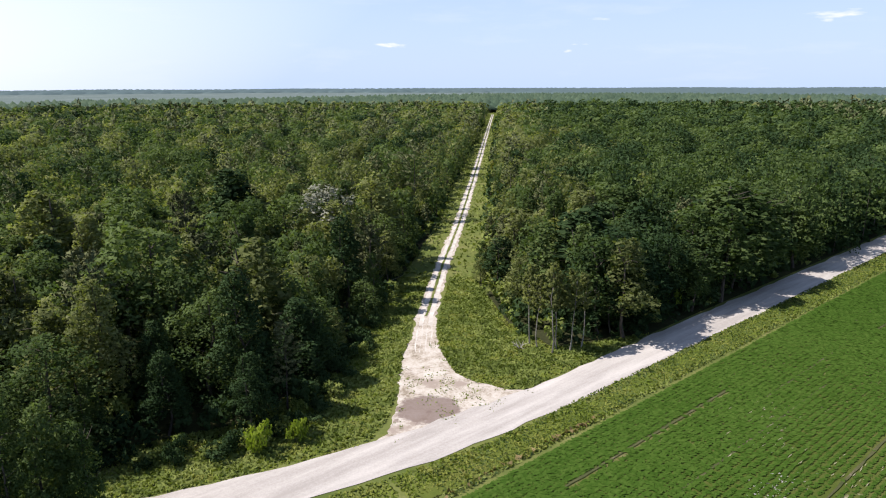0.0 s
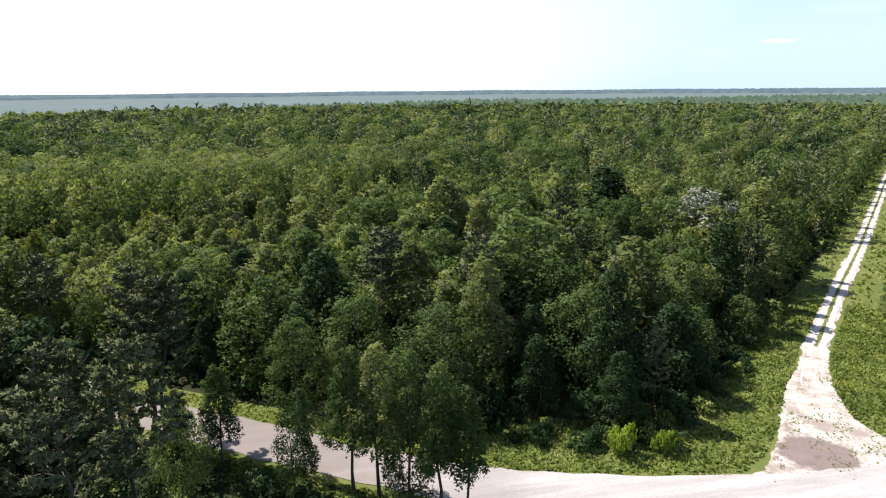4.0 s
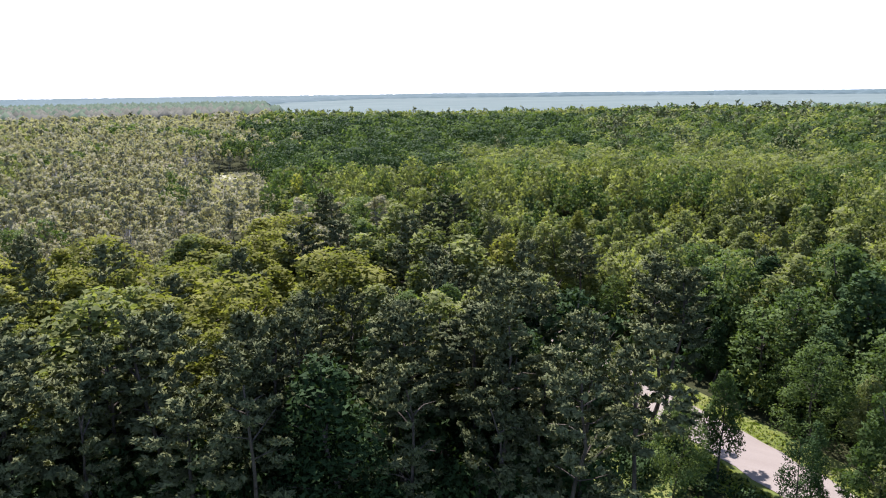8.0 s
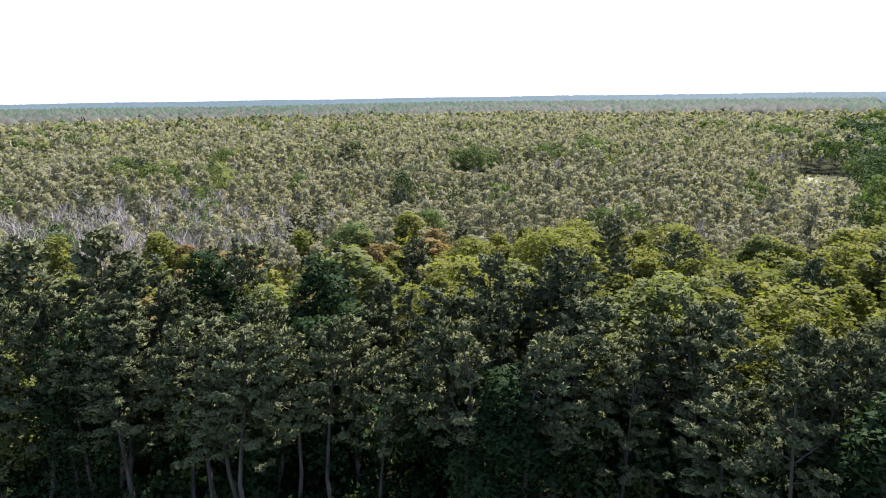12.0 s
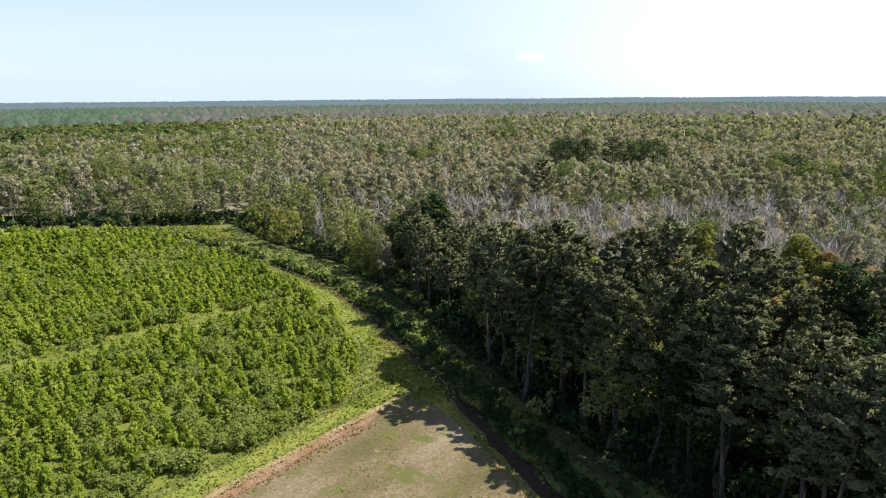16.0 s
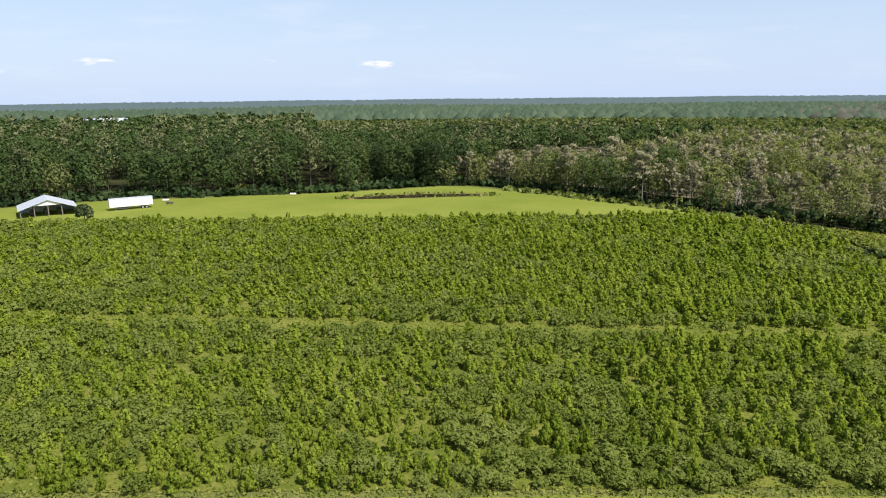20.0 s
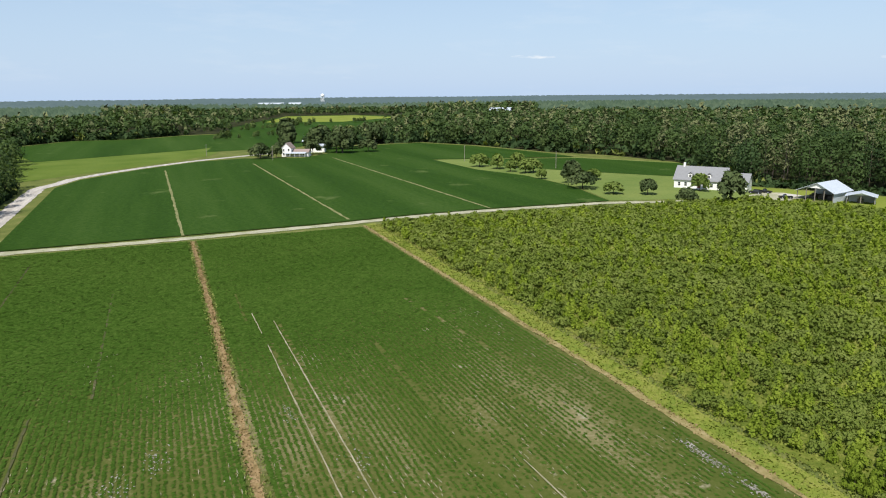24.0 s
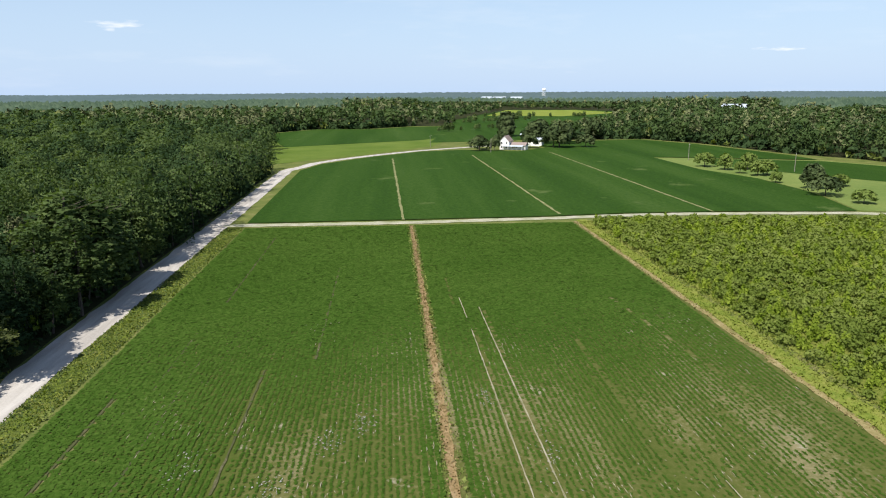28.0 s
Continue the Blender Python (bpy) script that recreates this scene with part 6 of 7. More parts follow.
def round_tree(key, x, y, h, w, k):
    """A low, round-crowned yard tree."""
    name, label, category, group = LABEL[key]
    h, w = h * 1.12, w * 1.2
    p, nr = PROTO["dome"][k % 6]
    n = 560
    ob = new(name)
    ob.matrix_world = pose(x, y, 0, 0, 0, rng.uniform(0, 360))
    crown = np.concatenate([p[:n], p[:n] * np.array([0.9, 0.9, 0.96]) + np.array([0.0, 0.0, 0.03])]) * np.array([w * 0.66, w * 0.66, h * 0.86]) + np.array([0, 0, h * 0.08])
    nr = np.concatenate([nr[:n], nr[:n]])
    n = len(crown)
    part("trunk", soup_mesh("trunk", [tube([(0, 0, -0.1), (0.1, 0.05, h * 0.3), (0.0, 0.1, h * 0.75)], [h * 0.03, h * 0.022, h * 0.008], 6), tube([(0.1, 0.05, h * 0.3), (w * 0.25, 0.1, h * 0.6)], [h * 0.014, h * 0.005], 5), tube([(0.1, 0.05, h * 0.3), (-w * 0.2, -0.2, h * 0.6)], [h * 0.014, h * 0.005], 5)], M["bark"]), ob)
    part("crown", soup_mesh("crown", [sprays(crown, nr[:n], np.full(n, max(0.6, h * 0.09)), rng, tilt=0.35)], M[key]), ob)
    tagged(ob, label, category, group)


ORCHARD = [("orchard", 361, 102, 7.3, 11), ("orchard", 353, 90, 7.4, 8), ("orchard", 342, 80, 5.7, 6), ("orchard", 361, 81, 8, 9), ("orchard", 337, 71, 7.1, 9), ("orchard", 342, 68, 7, 9), ("orchard", 316, 59, 4.7, 5.5),
           ("yard_oak", 305, 43, 9.7, 10), ("yard_oak", 287, 36, 7.2, 14), ("orchard", 320, 35.4, 4.8, 8), ("orchard", 275, 22.4, 5.0, 8), ("yard_oak", 276.5, 9.2, 6.4, 7.5), ("orchard", 292, -10.5, 7.2, 7.5),
           ("yard_oak", 257.5, -5.3, 5.6, 7.5), ("yard_oak", 260.5, -20, 11.4, 10), ("yard_oak", 237.6, -88.6, 5.6, 6), ("yard_oak", 373, 250, 9.2, 15), ("yard_oak", 381, 243.5, 8.4, 9),
           ("yard_oak", 433, 266, 20, 13), ("yard_oak", 444, 247, 16, 20), ("yard_oak", 423, 222, 14, 17), ("yard_oak", 452, 232, 15, 18), ("yard_oak", 438, 205, 9, 14), ("yard_oak", 470, 240, 16, 18), ("yard_oak", 415, 262, 8, 9), ("yard_oak", 422, 217, 17, 16), ("yard_oak", 464, 255, 16.5, 16), ("yard_oak", 384, 257, 9, 11), ("yard_oak", 410, 233, 10, 11), ("yard_oak", 502, 309, 21, 16), ("yard_oak", 510, 232, 17, 16)]
for k, row in enumerate(ORCHARD):
    round_tree(*row, k)


# ---- farm ----
def plain(name, colour, rough=0.6, metal=0.0, wear=0.12, scale=1.5):
    """Paint, sheet metal or timber with slight wear."""
    m, nt, b, geo = base_material(name, rough, 0.4)
    b.inputs["Metallic"].default_value = metal
    n = noise_tex(nt, scale, 5.0, 0.65, geo.outputs["Position"])
    r = ramp(nt, [(0.3, tuple(c * (1 - wear) for c in colour)), (0.7, tuple(min(1, c * (1 + wear * 0.4)) for c in colour))])
    nt.links.new(n.outputs["Fac"], r.inputs["Fac"])
    nt.links.new(r.outputs["Color"], b.inputs["Base Color"])
    bump(nt, b, n.outputs["Fac"], 0.1, 0.02)
    return m


M["white"] = plain("white_siding", (0.78, 0.78, 0.76))
M["shingle"] = plain("grey_shingles", (0.215, 0.22, 0.235), 0.85)
M["red_shingle"] = plain("brown_shingles", (0.26, 0.2, 0.18), 0.85)
M["tin"] = plain("galvanised_roof", (0.5, 0.555, 0.63), 0.5, 0.1)
M["timber"] = plain("grey_timber", (0.22, 0.2, 0.17), 0.85)
M["glass"] = plain("window_glass", (0.03, 0.035, 0.04), 0.08)
M["dark_inside"] = plain("machinery", (0.09, 0.08, 0.07), 0.7)
M["black_paint"] = plain("black_paint", (0.02, 0.02, 0.022), 0.25)
M["red_paint"] = plain("red_paint", (0.2, 0.03, 0.02), 0.3)
M["tyre"] = plain("tyre_rubber", (0.03, 0.03, 0.03), 0.85)
M["concrete"] = plain("pale_concrete", (0.5, 0.48, 0.45), 0.9)


def bm_part(name, boxes, mat, parent, label="", m=None):
    """One mesh of bevelled boxes (x0, y0, z0, x1, y1, z1) and loose faces."""
    bm = bmesh.new()
    for b in boxes:
        if len(b) == 6 and not isinstance(b[0], tuple):
            x0, y0, z0, x1, y1, z1 = b
            bmesh.ops.create_cube(bm, size=1, matrix=Matrix.Translation(((x0 + x1) / 2, (y0 + y1) / 2, (z0 + z1) / 2)) @ Matrix.Diagonal((x1 - x0, y1 - y0, z1 - z0, 1)))
        else:
            bm.faces.new([bm.verts.new(v) for v in b])
    if m:
        bm.transform(m)
    bmesh.ops.recalc_face_normals(bm, faces=bm.faces[:])
    me = bpy.data.meshes.new(name)
    bm.to_mesh(me)
    bm.free()
    me.materials.append(mat)
    return part(name, me, parent, label)


def slab(a, b, c, d, t):
    """A sloping slab from four corners, t thick, as six faces."""
    low = [(p[0], p[1], p[2] - t) for p in (a, b, c, d)]
    up = [a, b, c, d]
    faces = [tuple(up), tuple(reversed(low))]
    for i in range(4):
        j = (i + 1) % 4
        faces.append((up[i], low[i], low[j], up[j]))
    return faces


def anchor(name, left, right):
    """A thing whose x runs along the front from left to right, and y away from the viewer."""
    ob = new(name)
    ob.matrix_world = pose(left[0], left[1], 0.04, 0, 0, math.degrees(math.atan2(right[1] - left[1], right[0] - left[0])))
    return ob, math.hypot(right[0] - left[0], right[1] - left[1])


def window(parent, x, y, z, w, h, axis="x"):
    if axis == "x":
        f = bm_part("window", [(x - 0.08, y - 0.06, z - 0.08, x + w + 0.08, y + 0.02, z), (x - 0.08, y - 0.06, z + h, x + w + 0.08, y + 0.02, z + h + 0.08), (x - 0.08, y - 0.06, z, x, y + 0.02, z + h), (x + w, y - 0.06, z, x + w + 0.08, y + 0.02, z + h), (x, y - 0.05, z + h / 2 - 0.03, x + w, y + 0.02, z + h / 2 + 0.03)], M["white"], parent, "white window frame")
        bm_part("pane", [(x, y - 0.03, z, x + w, y + 0.02, z + h)], M["glass"], f, "dark glass pane")
    else:
        f = bm_part("window", [(x - 0.06, y - 0.08, z - 0.08, x + 0.02, y + w + 0.08, z), (x - 0.06, y - 0.08, z + h, x + 0.02, y + w + 0.08, z + h + 0.08), (x - 0.06, y - 0.08, z, x + 0.02, y, z + h), (x - 0.06, y + w, z, x + 0.02, y + w + 0.08, z + h)], M["white"], parent, "white window frame")
        bm_part("pane", [(x - 0.03, y, z, x + 0.02, y + w, z + h)], M["glass"], f, "dark glass pane")


def farmhouse():
    ob, w = anchor("farmhouse", (301, -0.2), (295.3, -19.7))
    d, eave, ridge = 11.0, 3.6, 8.9
    bm_part("wall", [(0, 0.6, 0, w, d - 0.6, eave), ((0, 0.6, eave), (0, d - 0.6, eave), (0, d / 2, ridge - 0.3)), ((w, 0.6, eave), (w, d - 0.6, eave), (w, d / 2, ridge - 0.3))], M["white"], ob, "white clapboard walls")
    bm_part("roof", slab((-0.5, 0, eave - 0.1), (w + 0.5, 0, eave - 0.1), (w + 0.5, d / 2, ridge), (-0.5, d / 2, ridge), 0.2) + slab((w + 0.5, d, eave - 0.1), (-0.5, d, eave - 0.1), (-0.5, d / 2, ridge), (w + 0.5, d / 2, ridge), 0.2), M["shingle"], ob, "steep grey shingle roof")
    for x in (w * 0.27, w * 0.64):
        dormer = bm_part("dormer", [(x, 1.2, eave + 0.6, x + 1.7, 3.8, eave + 2.4)], M["white"], ob, "white gabled dormer")
        bm_part("dormer_roof", slab((x - 0.2, 1.0, eave + 2.3), (x + 0.85, 1.0, eave + 3.2), (x + 0.85, 4.4, eave + 3.2), (x - 0.2, 4.4, eave + 2.3), 0.1) + slab((x + 0.85, 1.0, eave + 3.2), (x + 1.9, 1.0, eave + 2.3), (x + 1.9, 4.4, eave + 2.3), (x + 0.85, 4.4, eave + 3.2), 0.1), M["shingle"], dormer)
        window(ob, x + 0.4, 1.2, eave + 1.0, 0.9, 1.1)
    for x in (1.6, 4.3, 7.0, 12.0, 14.8, 17.4):
        window(ob, x, 0.6, 1.0, 1.0, 1.5)
    bm_part("front_door", [(9.6, 0.5, 0.1, 10.6, 0.62, 2.15)], M["red_paint"], ob, "dark front door")
    bm_part("porch", [(8.6, -1.4, 0, 11.6, 0.6, 0.35), (8.7, -1.3, 0.35, 8.85, -1.15, 2.7), (11.35, -1.3, 0.35, 11.5, -1.15, 2.7)], M["white"], ob, "small white porch")
    bm_part("chimney", [(2.2, d / 2 - 0.4, ridge - 0.8, 3.0, d / 2 + 0.4, ridge + 1.3)], M["white"], ob, "pale chimney")
    wing = bm_part("wing", [(w, 1.4, 0, w + 8.6, d - 1.5, 3.1), ((w + 8.6, 1.4, 3.1), (w + 8.6, d - 1.5, 3.1), (w + 8.6, d / 2, 6.6))], M["white"], ob, "white garage wing")
    bm_part("wing_roof", slab((w, 0.9, 3.0), (w + 9.0, 0.9, 3.0), (w + 9.0, d / 2, 7.0), (w, d / 2, 7.0), 0.2) + slab((w + 9.0, d - 1.0, 3.0), (w, d - 1.0, 3.0), (w, d / 2, 7.0), (w + 9.0, d / 2, 7.0), 0.2), M["shingle"], wing, "grey shingle roof")
    window(ob, w + 2.4, 1.4, 1.0, 1.2, 1.3)
    window(ob, w + 5.6, 1.4, 1.0, 1.2, 1.3)
    tagged(ob, "white farmhouse with steep grey roof and dormers", "house")


def pole_barn(name, left, right, depth, eave, ridge, label, bays, lean=0.0):
    """Open-fronted shed: posts, gable roof with its end to the front, dark inside."""
    ob, w = anchor(name, left, right)
    apex = w * (0.5 + lean)
    for i in range(bays + 1):
        x = 0.15 + (w - 0.3) * i / bays
        for y in (0.3, depth - 0.2):
            bm_part("post", [(x - 0.12, y - 0.12, 0, x + 0.12, y + 0.12, eave + (ridge - eave) * max(0, 1 - abs(x - apex) / max(apex, w - apex)) - 0.25)], M["timber"], ob)
    bm_part("back_wall", [(0, depth - 0.1, 0, w, depth, eave)], M["tin"], ob, "corrugated metal back wall")
    bm_part("side_wall", [(w - 0.08, 0.4, 0, w, depth, eave - 0.1)], M["tin"], ob, "corrugated metal side wall")
    bm_part("roof", slab((-0.6, -0.6, eave), (apex, -0.6, ridge), (apex, depth + 0.5, ridge), (-0.6, depth + 0.5, eave), 0.14), M["tin"], ob, "pale metal roof sheet")
    bm_part("roof", slab((apex, -0.6, ridge), (w + 0.6, -0.6, eave), (w + 0.6, depth + 0.5, eave), (apex, depth + 0.5, ridge), 0.14), M["tin"], ob, "pale metal roof sheet")
    k = 0.55
    bm_part("gable_panel", [((apex * (1 - k), 0.0, ridge - (ridge - eave) * k - 0.2), (apex + (w - apex) * k, 0.0, ridge - (ridge - eave) * k - 0.2), (apex, 0.0, ridge - 0.2))], M["white"], ob, "white gable panel")
    for i in range(1, bays):
        x = w * i / bays
        bm_part("stored_gear", [(x - 1.2, depth * 0.4, 0, x + 0.7, depth * 0.75, 1.4), (x - 0.8, depth * 0.45, 1.4, x + 0.2, depth * 0.6, 2.0)], M["dark_inside"], ob, "dark machinery in the shade")
    tagged(ob, label, "barn", "farm sheds")


def wheel(parent, x, y, r, w):
    bm = bmesh.new()
    bmesh.ops.create_cone(bm, cap_ends=True, segments=18, radius1=r, radius2=r, depth=w, matrix=Matrix.Translation((x, y, r)) @ Matrix.Rotation(math.pi / 2, 4, "X"))
    bmesh.ops.bevel(bm, geom=[e for e in bm.edges if e.is_boundary is False and abs(e.verts[0].co.y - e.verts[1].co.y) < 1e-4 and len(e.link_faces) == 2 and any(len(f.verts) > 4 for f in e.link_faces)], offset=r * 0.12, segments=1, affect="EDGES")
    me = bpy.data.meshes.new("wheel")
    bm.to_mesh(me)
    bm.free()
    me.materials.append(M["tyre"])
    ob = part("wheel", me, parent, "black rubber wheel")
    bm_part("rim", [(x - r * 0.4, y - w * 0.54, r * 0.6, x + r * 0.4, y + w * 0.54, r * 1.4)], M["tin"], ob, "grey metal rim")


def box_trailer():
    ob, w = anchor("box_trailer", (251.7, -103), (247.7, -117.4))
    bm_part("body", [(0, 0, 1.25, w, 2.6, 4.25)], M["white"], ob, "white box body")
    bm_part("roof_rim", [(-0.03, -0.03, 4.15, w + 0.03, 2.63, 4.3)], M["tin"], ob, "metal roof rim")
    bm_part("underframe", [(0.6, 0.5, 0.95, w - 0.3, 0.75, 1.25), (0.6, 1.85, 0.95, w - 0.3, 2.1, 1.25), (2.4, 0.4, 0.5, 6.5, 0.7, 0.95)], M["dark_inside"], ob, "dark steel underframe")
    for x in (w - 3.6, w - 2.3):
        for y in (0.3, 2.3):
            wheel(ob, x, y, 0.5, 0.3)
    for y in (0.6, 2.0):
        bm_part("landing_leg", [(2.0, y - 0.06, 0, 2.14, y + 0.06, 1.0), (1.85, y - 0.15, 0, 2.3, y + 0.15, 0.06)], M["timber"], ob)
    tagged(ob, "long white box trailer parked on the grass", "trailer")


def car(x, y, turn, paint, label, pickup=False):
    ob = new("pickup_truck" if pickup else "car")
    ob.matrix_world = pose(x, y, 0.06, 0, 0, turn)
    body = bm_part("body", [(-2.3, -0.9, 0.35, 2.3, 0.9, 0.95)], M[paint], ob)
    top = (-0.3, 1.1) if pickup else (-1.7, 1.0)
    a, b = top
    cab = bm_part("cabin", [((a, -0.85, 0.95), (b, -0.85, 0.95), (b - 0.45, -0.7, 1.6), (a + 0.35, -0.7, 1.6)), ((a, 0.85, 0.95), (b, 0.85, 0.95), (b - 0.45, 0.7, 1.6), (a + 0.35, 0.7, 1.6)), ((a, -0.85, 0.95), (a, 0.85, 0.95), (a + 0.35, 0.7, 1.6), (a + 0.35, -0.7, 1.6)), ((b, -0.85, 0.95), (b, 0.85, 0.95), (b - 0.45, 0.7, 1.6), (b - 0.45, -0.7, 1.6))], M["glass"], ob, "dark glazed cabin")
    bm_part("cabin_roof", [(a + 0.3, -0.72, 1.58, b - 0.4, 0.72, 1.66)], M[paint], cab)
    bm_part("bumper", [(2.28, -0.85, 0.4, 2.4, 0.85, 0.65)], M["dark_inside"], body)
    for wx in (-1.45, 1.45):
        for wy in (-0.82, 0.82):
            wheel(ob, wx, wy, 0.34, 0.24)
    tagged(ob, label, "vehicle", "parked vehicles")


def white_house():
    ob, w = anchor("white_house", (390, 245), (394, 228))
    bm_part("wall", [(0, 0, 0, 6.5, 9, 5.6), ((0, 0, 5.6), (6.5, 0, 5.6), (3.25, 0, 8.8)), ((0, 9, 5.6), (6.5, 9, 5.6), (3.25, 9, 8.8))], M["white"], ob, "white two-storey gabled walls")
    bm_part("roof", slab((-0.4, -0.4, 5.4), (3.25, -0.4, 9.1), (3.25, 9.4, 9.1), (-0.4, 9.4, 5.4), 0.18) + slab((3.25, -0.4, 9.1), (6.9, -0.4, 5.4), (6.9, 9.4, 5.4), (3.25, 9.4, 9.1), 0.18), M["red_shingle"], ob, "brown shingle roof")
    bm_part("annexe", [(6.5, 1.5, 0, w, 8, 2.9)], M["white"], ob, "white single-storey annexe")
    bm_part("annexe_roof", slab((6.5, 0.9, 2.8), (w + 0.4, 0.9, 2.8), (w + 0.4, 4.8, 4.8), (6.5, 4.8, 4.8), 0.15) + slab((w + 0.4, 8.5, 2.8), (6.5, 8.5, 2.8), (6.5, 4.8, 4.8), (w + 0.4, 4.8, 4.8), 0.15), M["red_shingle"], ob, "brown shingle roof")
    bm_part("porch_roof", slab((2.5, -2.2, 2.4), (w - 1, -2.2, 2.4), (w - 1, 1.4, 3.1), (2.5, 1.4, 3.1), 0.15), M["tin"], ob, "white porch roof")
    for x in np.linspace(2.8, w - 1.4, 5):
        bm_part("porch_post", [(x - 0.08, -2.1, 0, x + 0.08, -1.94, 2.4)], M["white"], ob)
    for x, z in ((1.0, 1.0), (4.4, 1.0), (1.0, 3.6), (4.4, 3.6)):
        window(ob, x, 0, z, 1.0, 1.5)
    for x in (8.0, 11.0, 14.0):
        window(ob, x, 1.5, 0.9, 1.1, 1.3)
    tagged(ob, "white two-storey house with brown roof among trees", "house")


def utility_pole(x, y, h, turn):
    ob = new("utility_pole")
    ob.matrix_world = pose(x, y, 0, 0, 0, turn)
    part("pole", soup_mesh("pole", [tube([(0, 0, -0.2), (0, 0, h * 0.5), (0, 0, h)], [0.17, 0.15, 0.11], 8)], M["timber"]), ob)
    arm = bm_part("crossarm", [(-1.1, -0.06, h - 0.75, 1.1, 0.06, h - 0.6)], M["timber"], ob)
    for s in (-1.0, 0.0, 1.0):
        bm_part("insulator", [(s - 0.05, -0.05, h - 0.6, s + 0.05, 0.05, h - 0.4)], M["white"], arm)
    tagged(ob, "grey timber utility pole with crossarm in the field", "utility pole", "utility poles")


def far_building(left, right, depth, h, label, roof="tin"):
    ob, w = anchor("far_building", left, right)
    bm_part("wall", [(0, 0, 0, w, depth, h)], M["white"], ob)
    bm_part("roof", slab((-1, -1, h), (w + 1, -1, h), (w + 1, depth / 2, h + depth * 0.18), (-1, depth / 2, h + depth * 0.18), 0.3) + slab((w + 1, depth + 1, h), (-1, depth + 1, h), (-1, depth / 2, h + depth * 0.18), (w + 1, depth / 2, h + depth * 0.18), 0.3), M[roof], ob)
    tagged(ob, label, "building", "buildings beyond the woods")


def water_tower(x, y, h):
    ob = new("water_tower")
    ob.matrix_world = pose(x, y, 0)
    bm = bmesh.new()
    bmesh.ops.create_uvsphere(bm, u_segments=20, v_segments=10, radius=1, matrix=Matrix.Translation((0, 0, h - 6)) @ Matrix.Diagonal((6.5, 6.5, 5.5, 1)))
    me = bpy.data.meshes.new("tank")
    bm.to_mesh(me)
    bm.free()
    me.materials.append(M["white"])
    part("tank", me, ob, "white steel tank")
    for a in range(6):
        c, s = math.cos(a * math.tau / 6) * 5.4, math.sin(a * math.tau / 6) * 5.4
        part("leg", soup_mesh("leg", [tube([(c * 1.15, s * 1.15, 0), (c, s, h - 7)], [0.6, 0.5], 6)], M["white"]), ob)
    part("riser", soup_mesh("riser", [tube([(0, 0, 0), (0, 0, h - 9)], [1.3, 1.3], 8)], M["white"]), ob)
    tagged(ob, "white water tower on legs above the forest", "water tower")


farmhouse()
white_house()
pole_barn("pole_barn", (279.5, -44.0), (272.0, -54.8), 14, 3.4, 6.8, "open-fronted pole barn with pale metal roof", 4, 0.05)
pole_barn("small_shed", (272.2, -59.0), (269.8, -67.5), 7, 2.9, 4.2, "small open shed with pale metal roof", 2)
pole_barn("pole_barn", (259.5, -76), (254.8, -92.6), 15, 2.8, 6.1, "low open barn with white gable and metal roof", 4)
box_trailer()
car(290.4, -31.0, 70, "black_paint", "black car parked on the gravel yard")
car(293.5, -35.0, 60, "black_paint", "dark pickup parked behind the house", True)
car(279.5, -40.5, 100, "black_paint", "dark truck beside the barn", True)
bm_part("slab", [(-3.5, -1.0, 0, 3.5, 4.5, 0.1)], M["concrete"], tagged(anchor("yard_slab", (288, -42), (284, -47))[0], "pale gravel yard slab before the barn", "yard"))
sheet("yard_gravel", ragged_outline([(266, -24), (284, -28), (294, -33), (296, -42), (281, -43.5), (266, -38)], np.random.default_rng(4), 0.8), M["lane"], 0.09, "pale gravel farmyard between house and barn", "yard")
for x, y in ((250.4, -125.3), (259, -128), (232, -170)):
    hay = new("feed_trough")
    hay.matrix_world = pose(x, y, 0.05, 0, 0, 40)
    bm_part("trough", [(-1.2, -0.5, 0.35, 1.2, 0.5, 0.9)], M["dark_inside"] if x < 252 and y > -130 else M["white"], hay)
    for a in (-1.0, 1.0):
        bm_part("leg", [(a - 0.08, -0.4, 0, a + 0.08, 0.4, 0.36)], M["timber"], hay)
    tagged(hay, "low feed trough at the meadow's edge", "trough", "feed troughs")
for x, y, h in ((388.5, 119, 9.6), (362, 60, 9.3), (382, 297.7, 8.2), (366.4, 236.7, 9.0)):
    utility_pole(x, y, h, rng.uniform(0, 40))
far_building((425, 243), (428, 234), 7, 4.5, "pale green-roofed outbuilding behind the white house")
far_building((475, 278), (479, 266), 8, 4.0, "small pale outbuilding among the trees")
for k, (x, y, w) in enumerate(((1700, 1130, 26), (1690, 1085, 34), (1705, 1035, 30))):
    far_building((x, y), (x + w * 0.4, y - w), 22, 13, "pale grey sheds far beyond the forest")
far_building((940, 250), (948, 222), 24, 14.5, "long pale roof above the far trees")
far_building((850, -330), (838, -375), 24, 13, "long pale roof above the far trees")
water_tower(2050, 1115, 41)

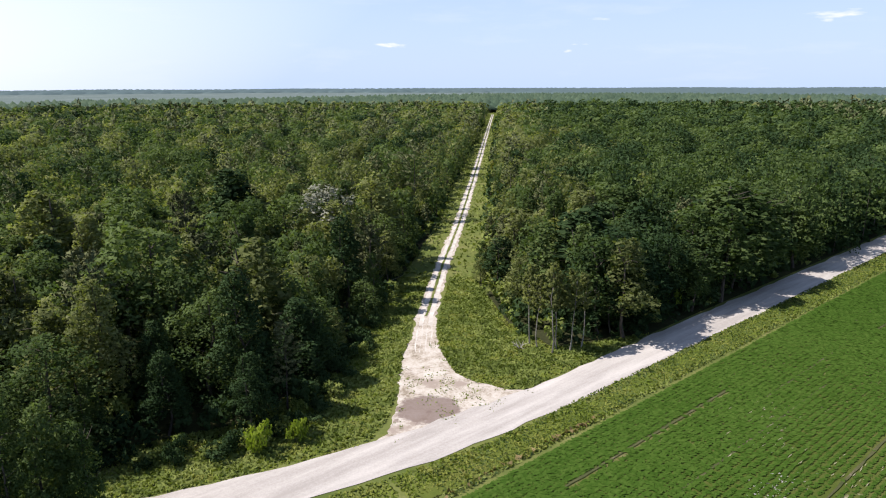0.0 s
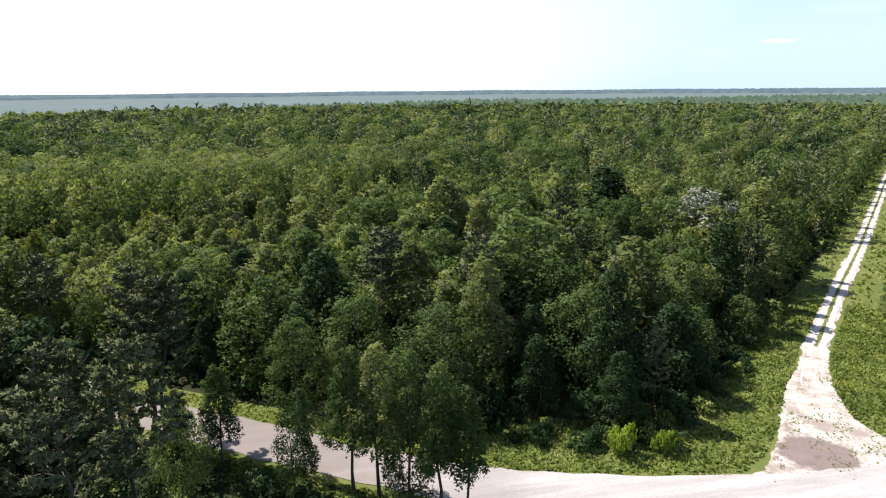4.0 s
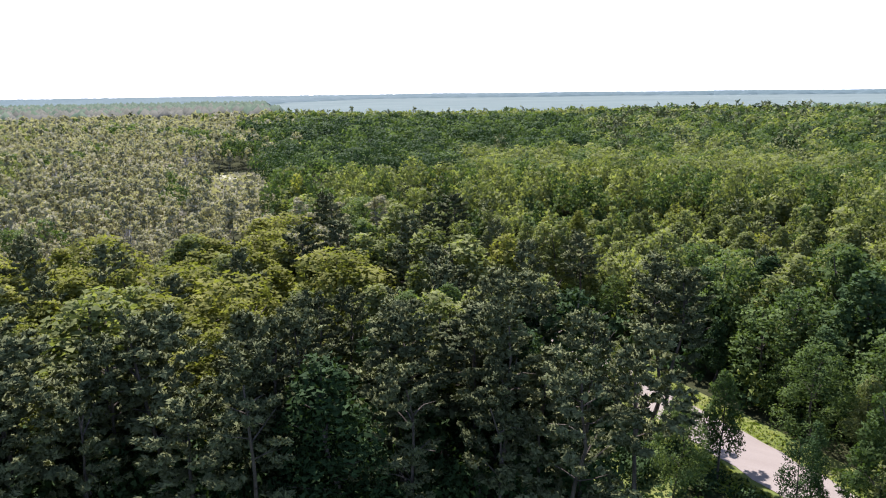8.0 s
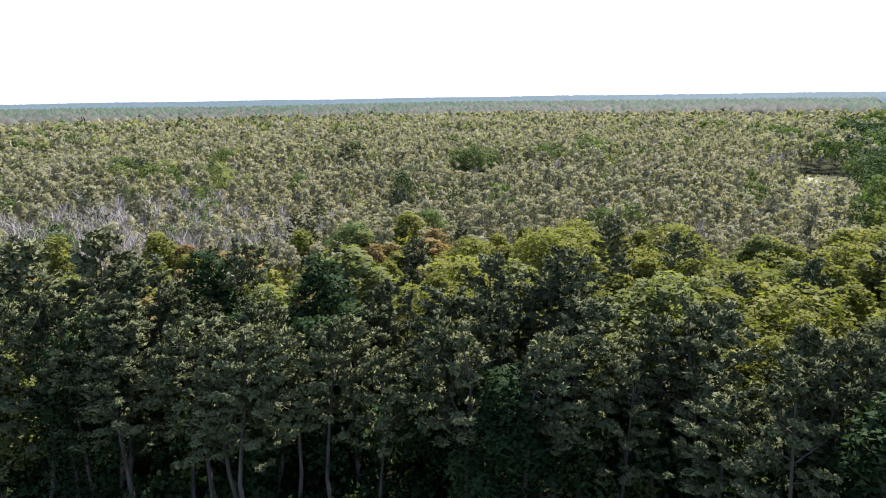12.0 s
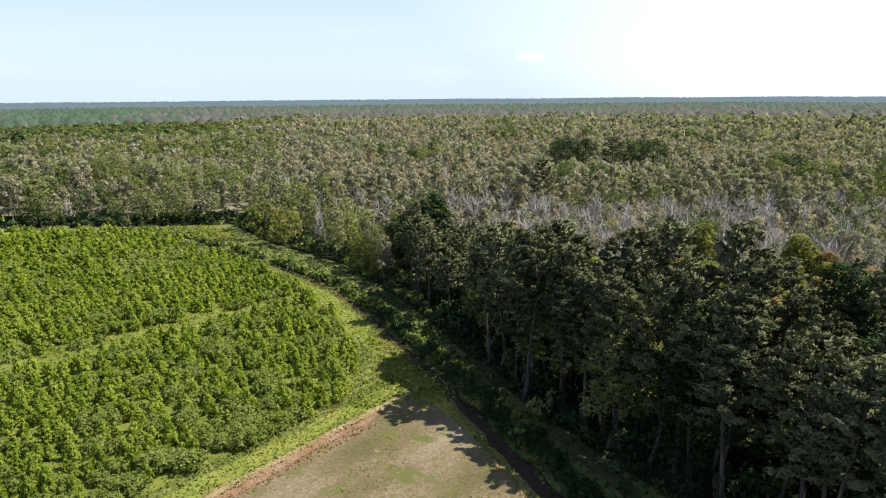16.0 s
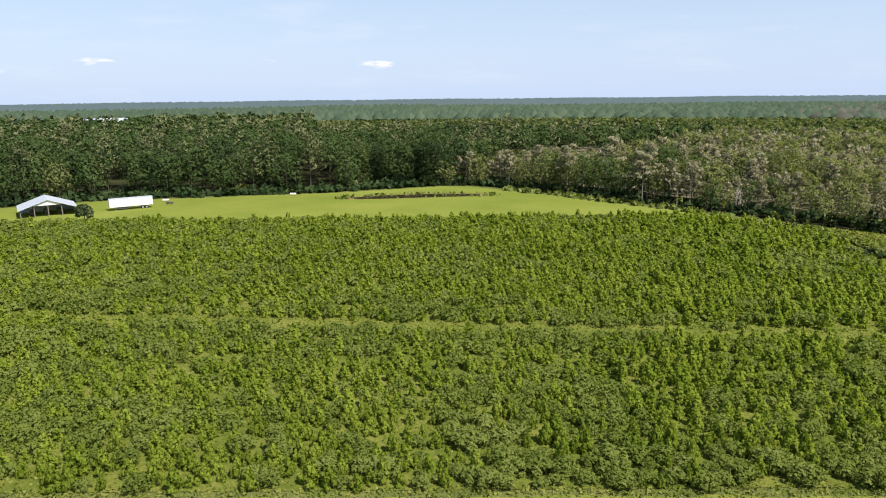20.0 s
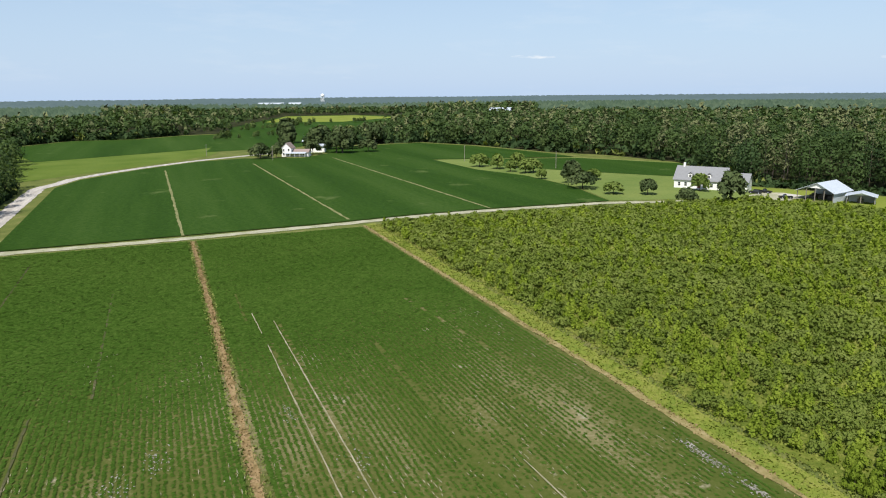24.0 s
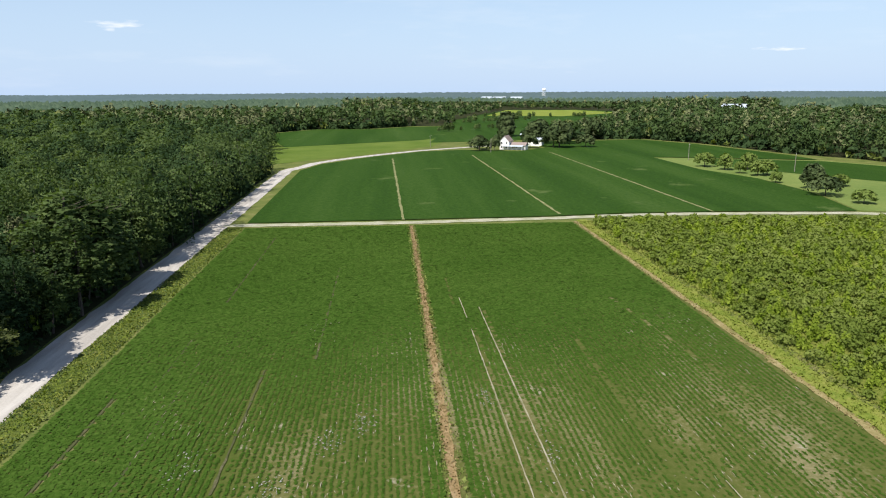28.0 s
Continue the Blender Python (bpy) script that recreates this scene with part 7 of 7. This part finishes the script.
# a pale clearing by the creek in the swamp
sheet("creek_bank", [(-352, 8), (-338, 12), (-330, 6), (-340, -2), (-356, 0)], M["lane"], 0.02, "bare pale bank of the creek", "bank")

x, y = in_poly_points(REEDS, 1400, rng)
tufts("creek_reeds", x, y, np.zeros(len(x)), rng.uniform(0.8, 2.0, len(x)), "swamp", "pale reeds in an opening of the swamp", "reeds")
x, y = in_poly_points(CREEK, 1500, rng)
tufts("creek_reeds", x, y, np.zeros(len(x)), rng.uniform(0.7, 1.8, len(x)), "swamp", "pale reeds along the swamp creek", "reeds")


def dead_wood(name, x, y, limbs, label, seed):
    """Bleached dead wood: bent, tapering stems that lie against each other."""
    r = np.random.default_rng(seed)
    ob = new(name)
    ob.matrix_world = pose(x, y, 0.0)
    for dx, dy, dz, thick in limbs:
        mid = np.array([dx * 0.5 + r.normal(0, 0.2), dy * 0.5 + r.normal(0, 0.2), dz * 0.5 + 0.3])
        faces = [tube([(0, 0, 0.05), mid, (dx, dy, dz)], [thick, thick * 0.7, thick * 0.2], 6)]
        for _ in range(3):
            f = r.uniform(0.3, 0.9)
            base = mid * f
            tip = base + np.array([r.normal(0, 0.9), r.normal(0, 0.9), r.uniform(0.2, 1.0)])
            faces.append(tube([base, (base + tip) / 2 + np.array([0, 0, 0.15]), tip], [thick * 0.35, thick * 0.25, thick * 0.08], 4))
        part("limb", soup_mesh("limb", [np.concatenate(faces)], M["dead_wood"]), ob)
    tagged(ob, label, "dead wood")


M["dead_wood"] = patchy("bleached_wood", [(0.3, (0.24, 0.22, 0.19)), (0.7, (0.42, 0.395, 0.35))], 0.8, 9.0)
dead_wood("fallen_tree", -14.5, 132.0, [(6.5, -2.5, 3.4, 0.2), (5.0, -4.5, 2.2, 0.15), (3.0, 1.5, 3.0, 0.12)], "bleached fallen tree leaning out of the wood", 3)
dead_wood("brush_pile", 11.8, 99.5, [(1.6, 0.8, 0.7, 0.12), (-1.2, 0.9, 0.8, 0.1), (0.6, -1.4, 0.5, 0.1), (-0.9, -0.9, 0.9, 0.09)], "pile of bleached brush at the wood's corner", 5)
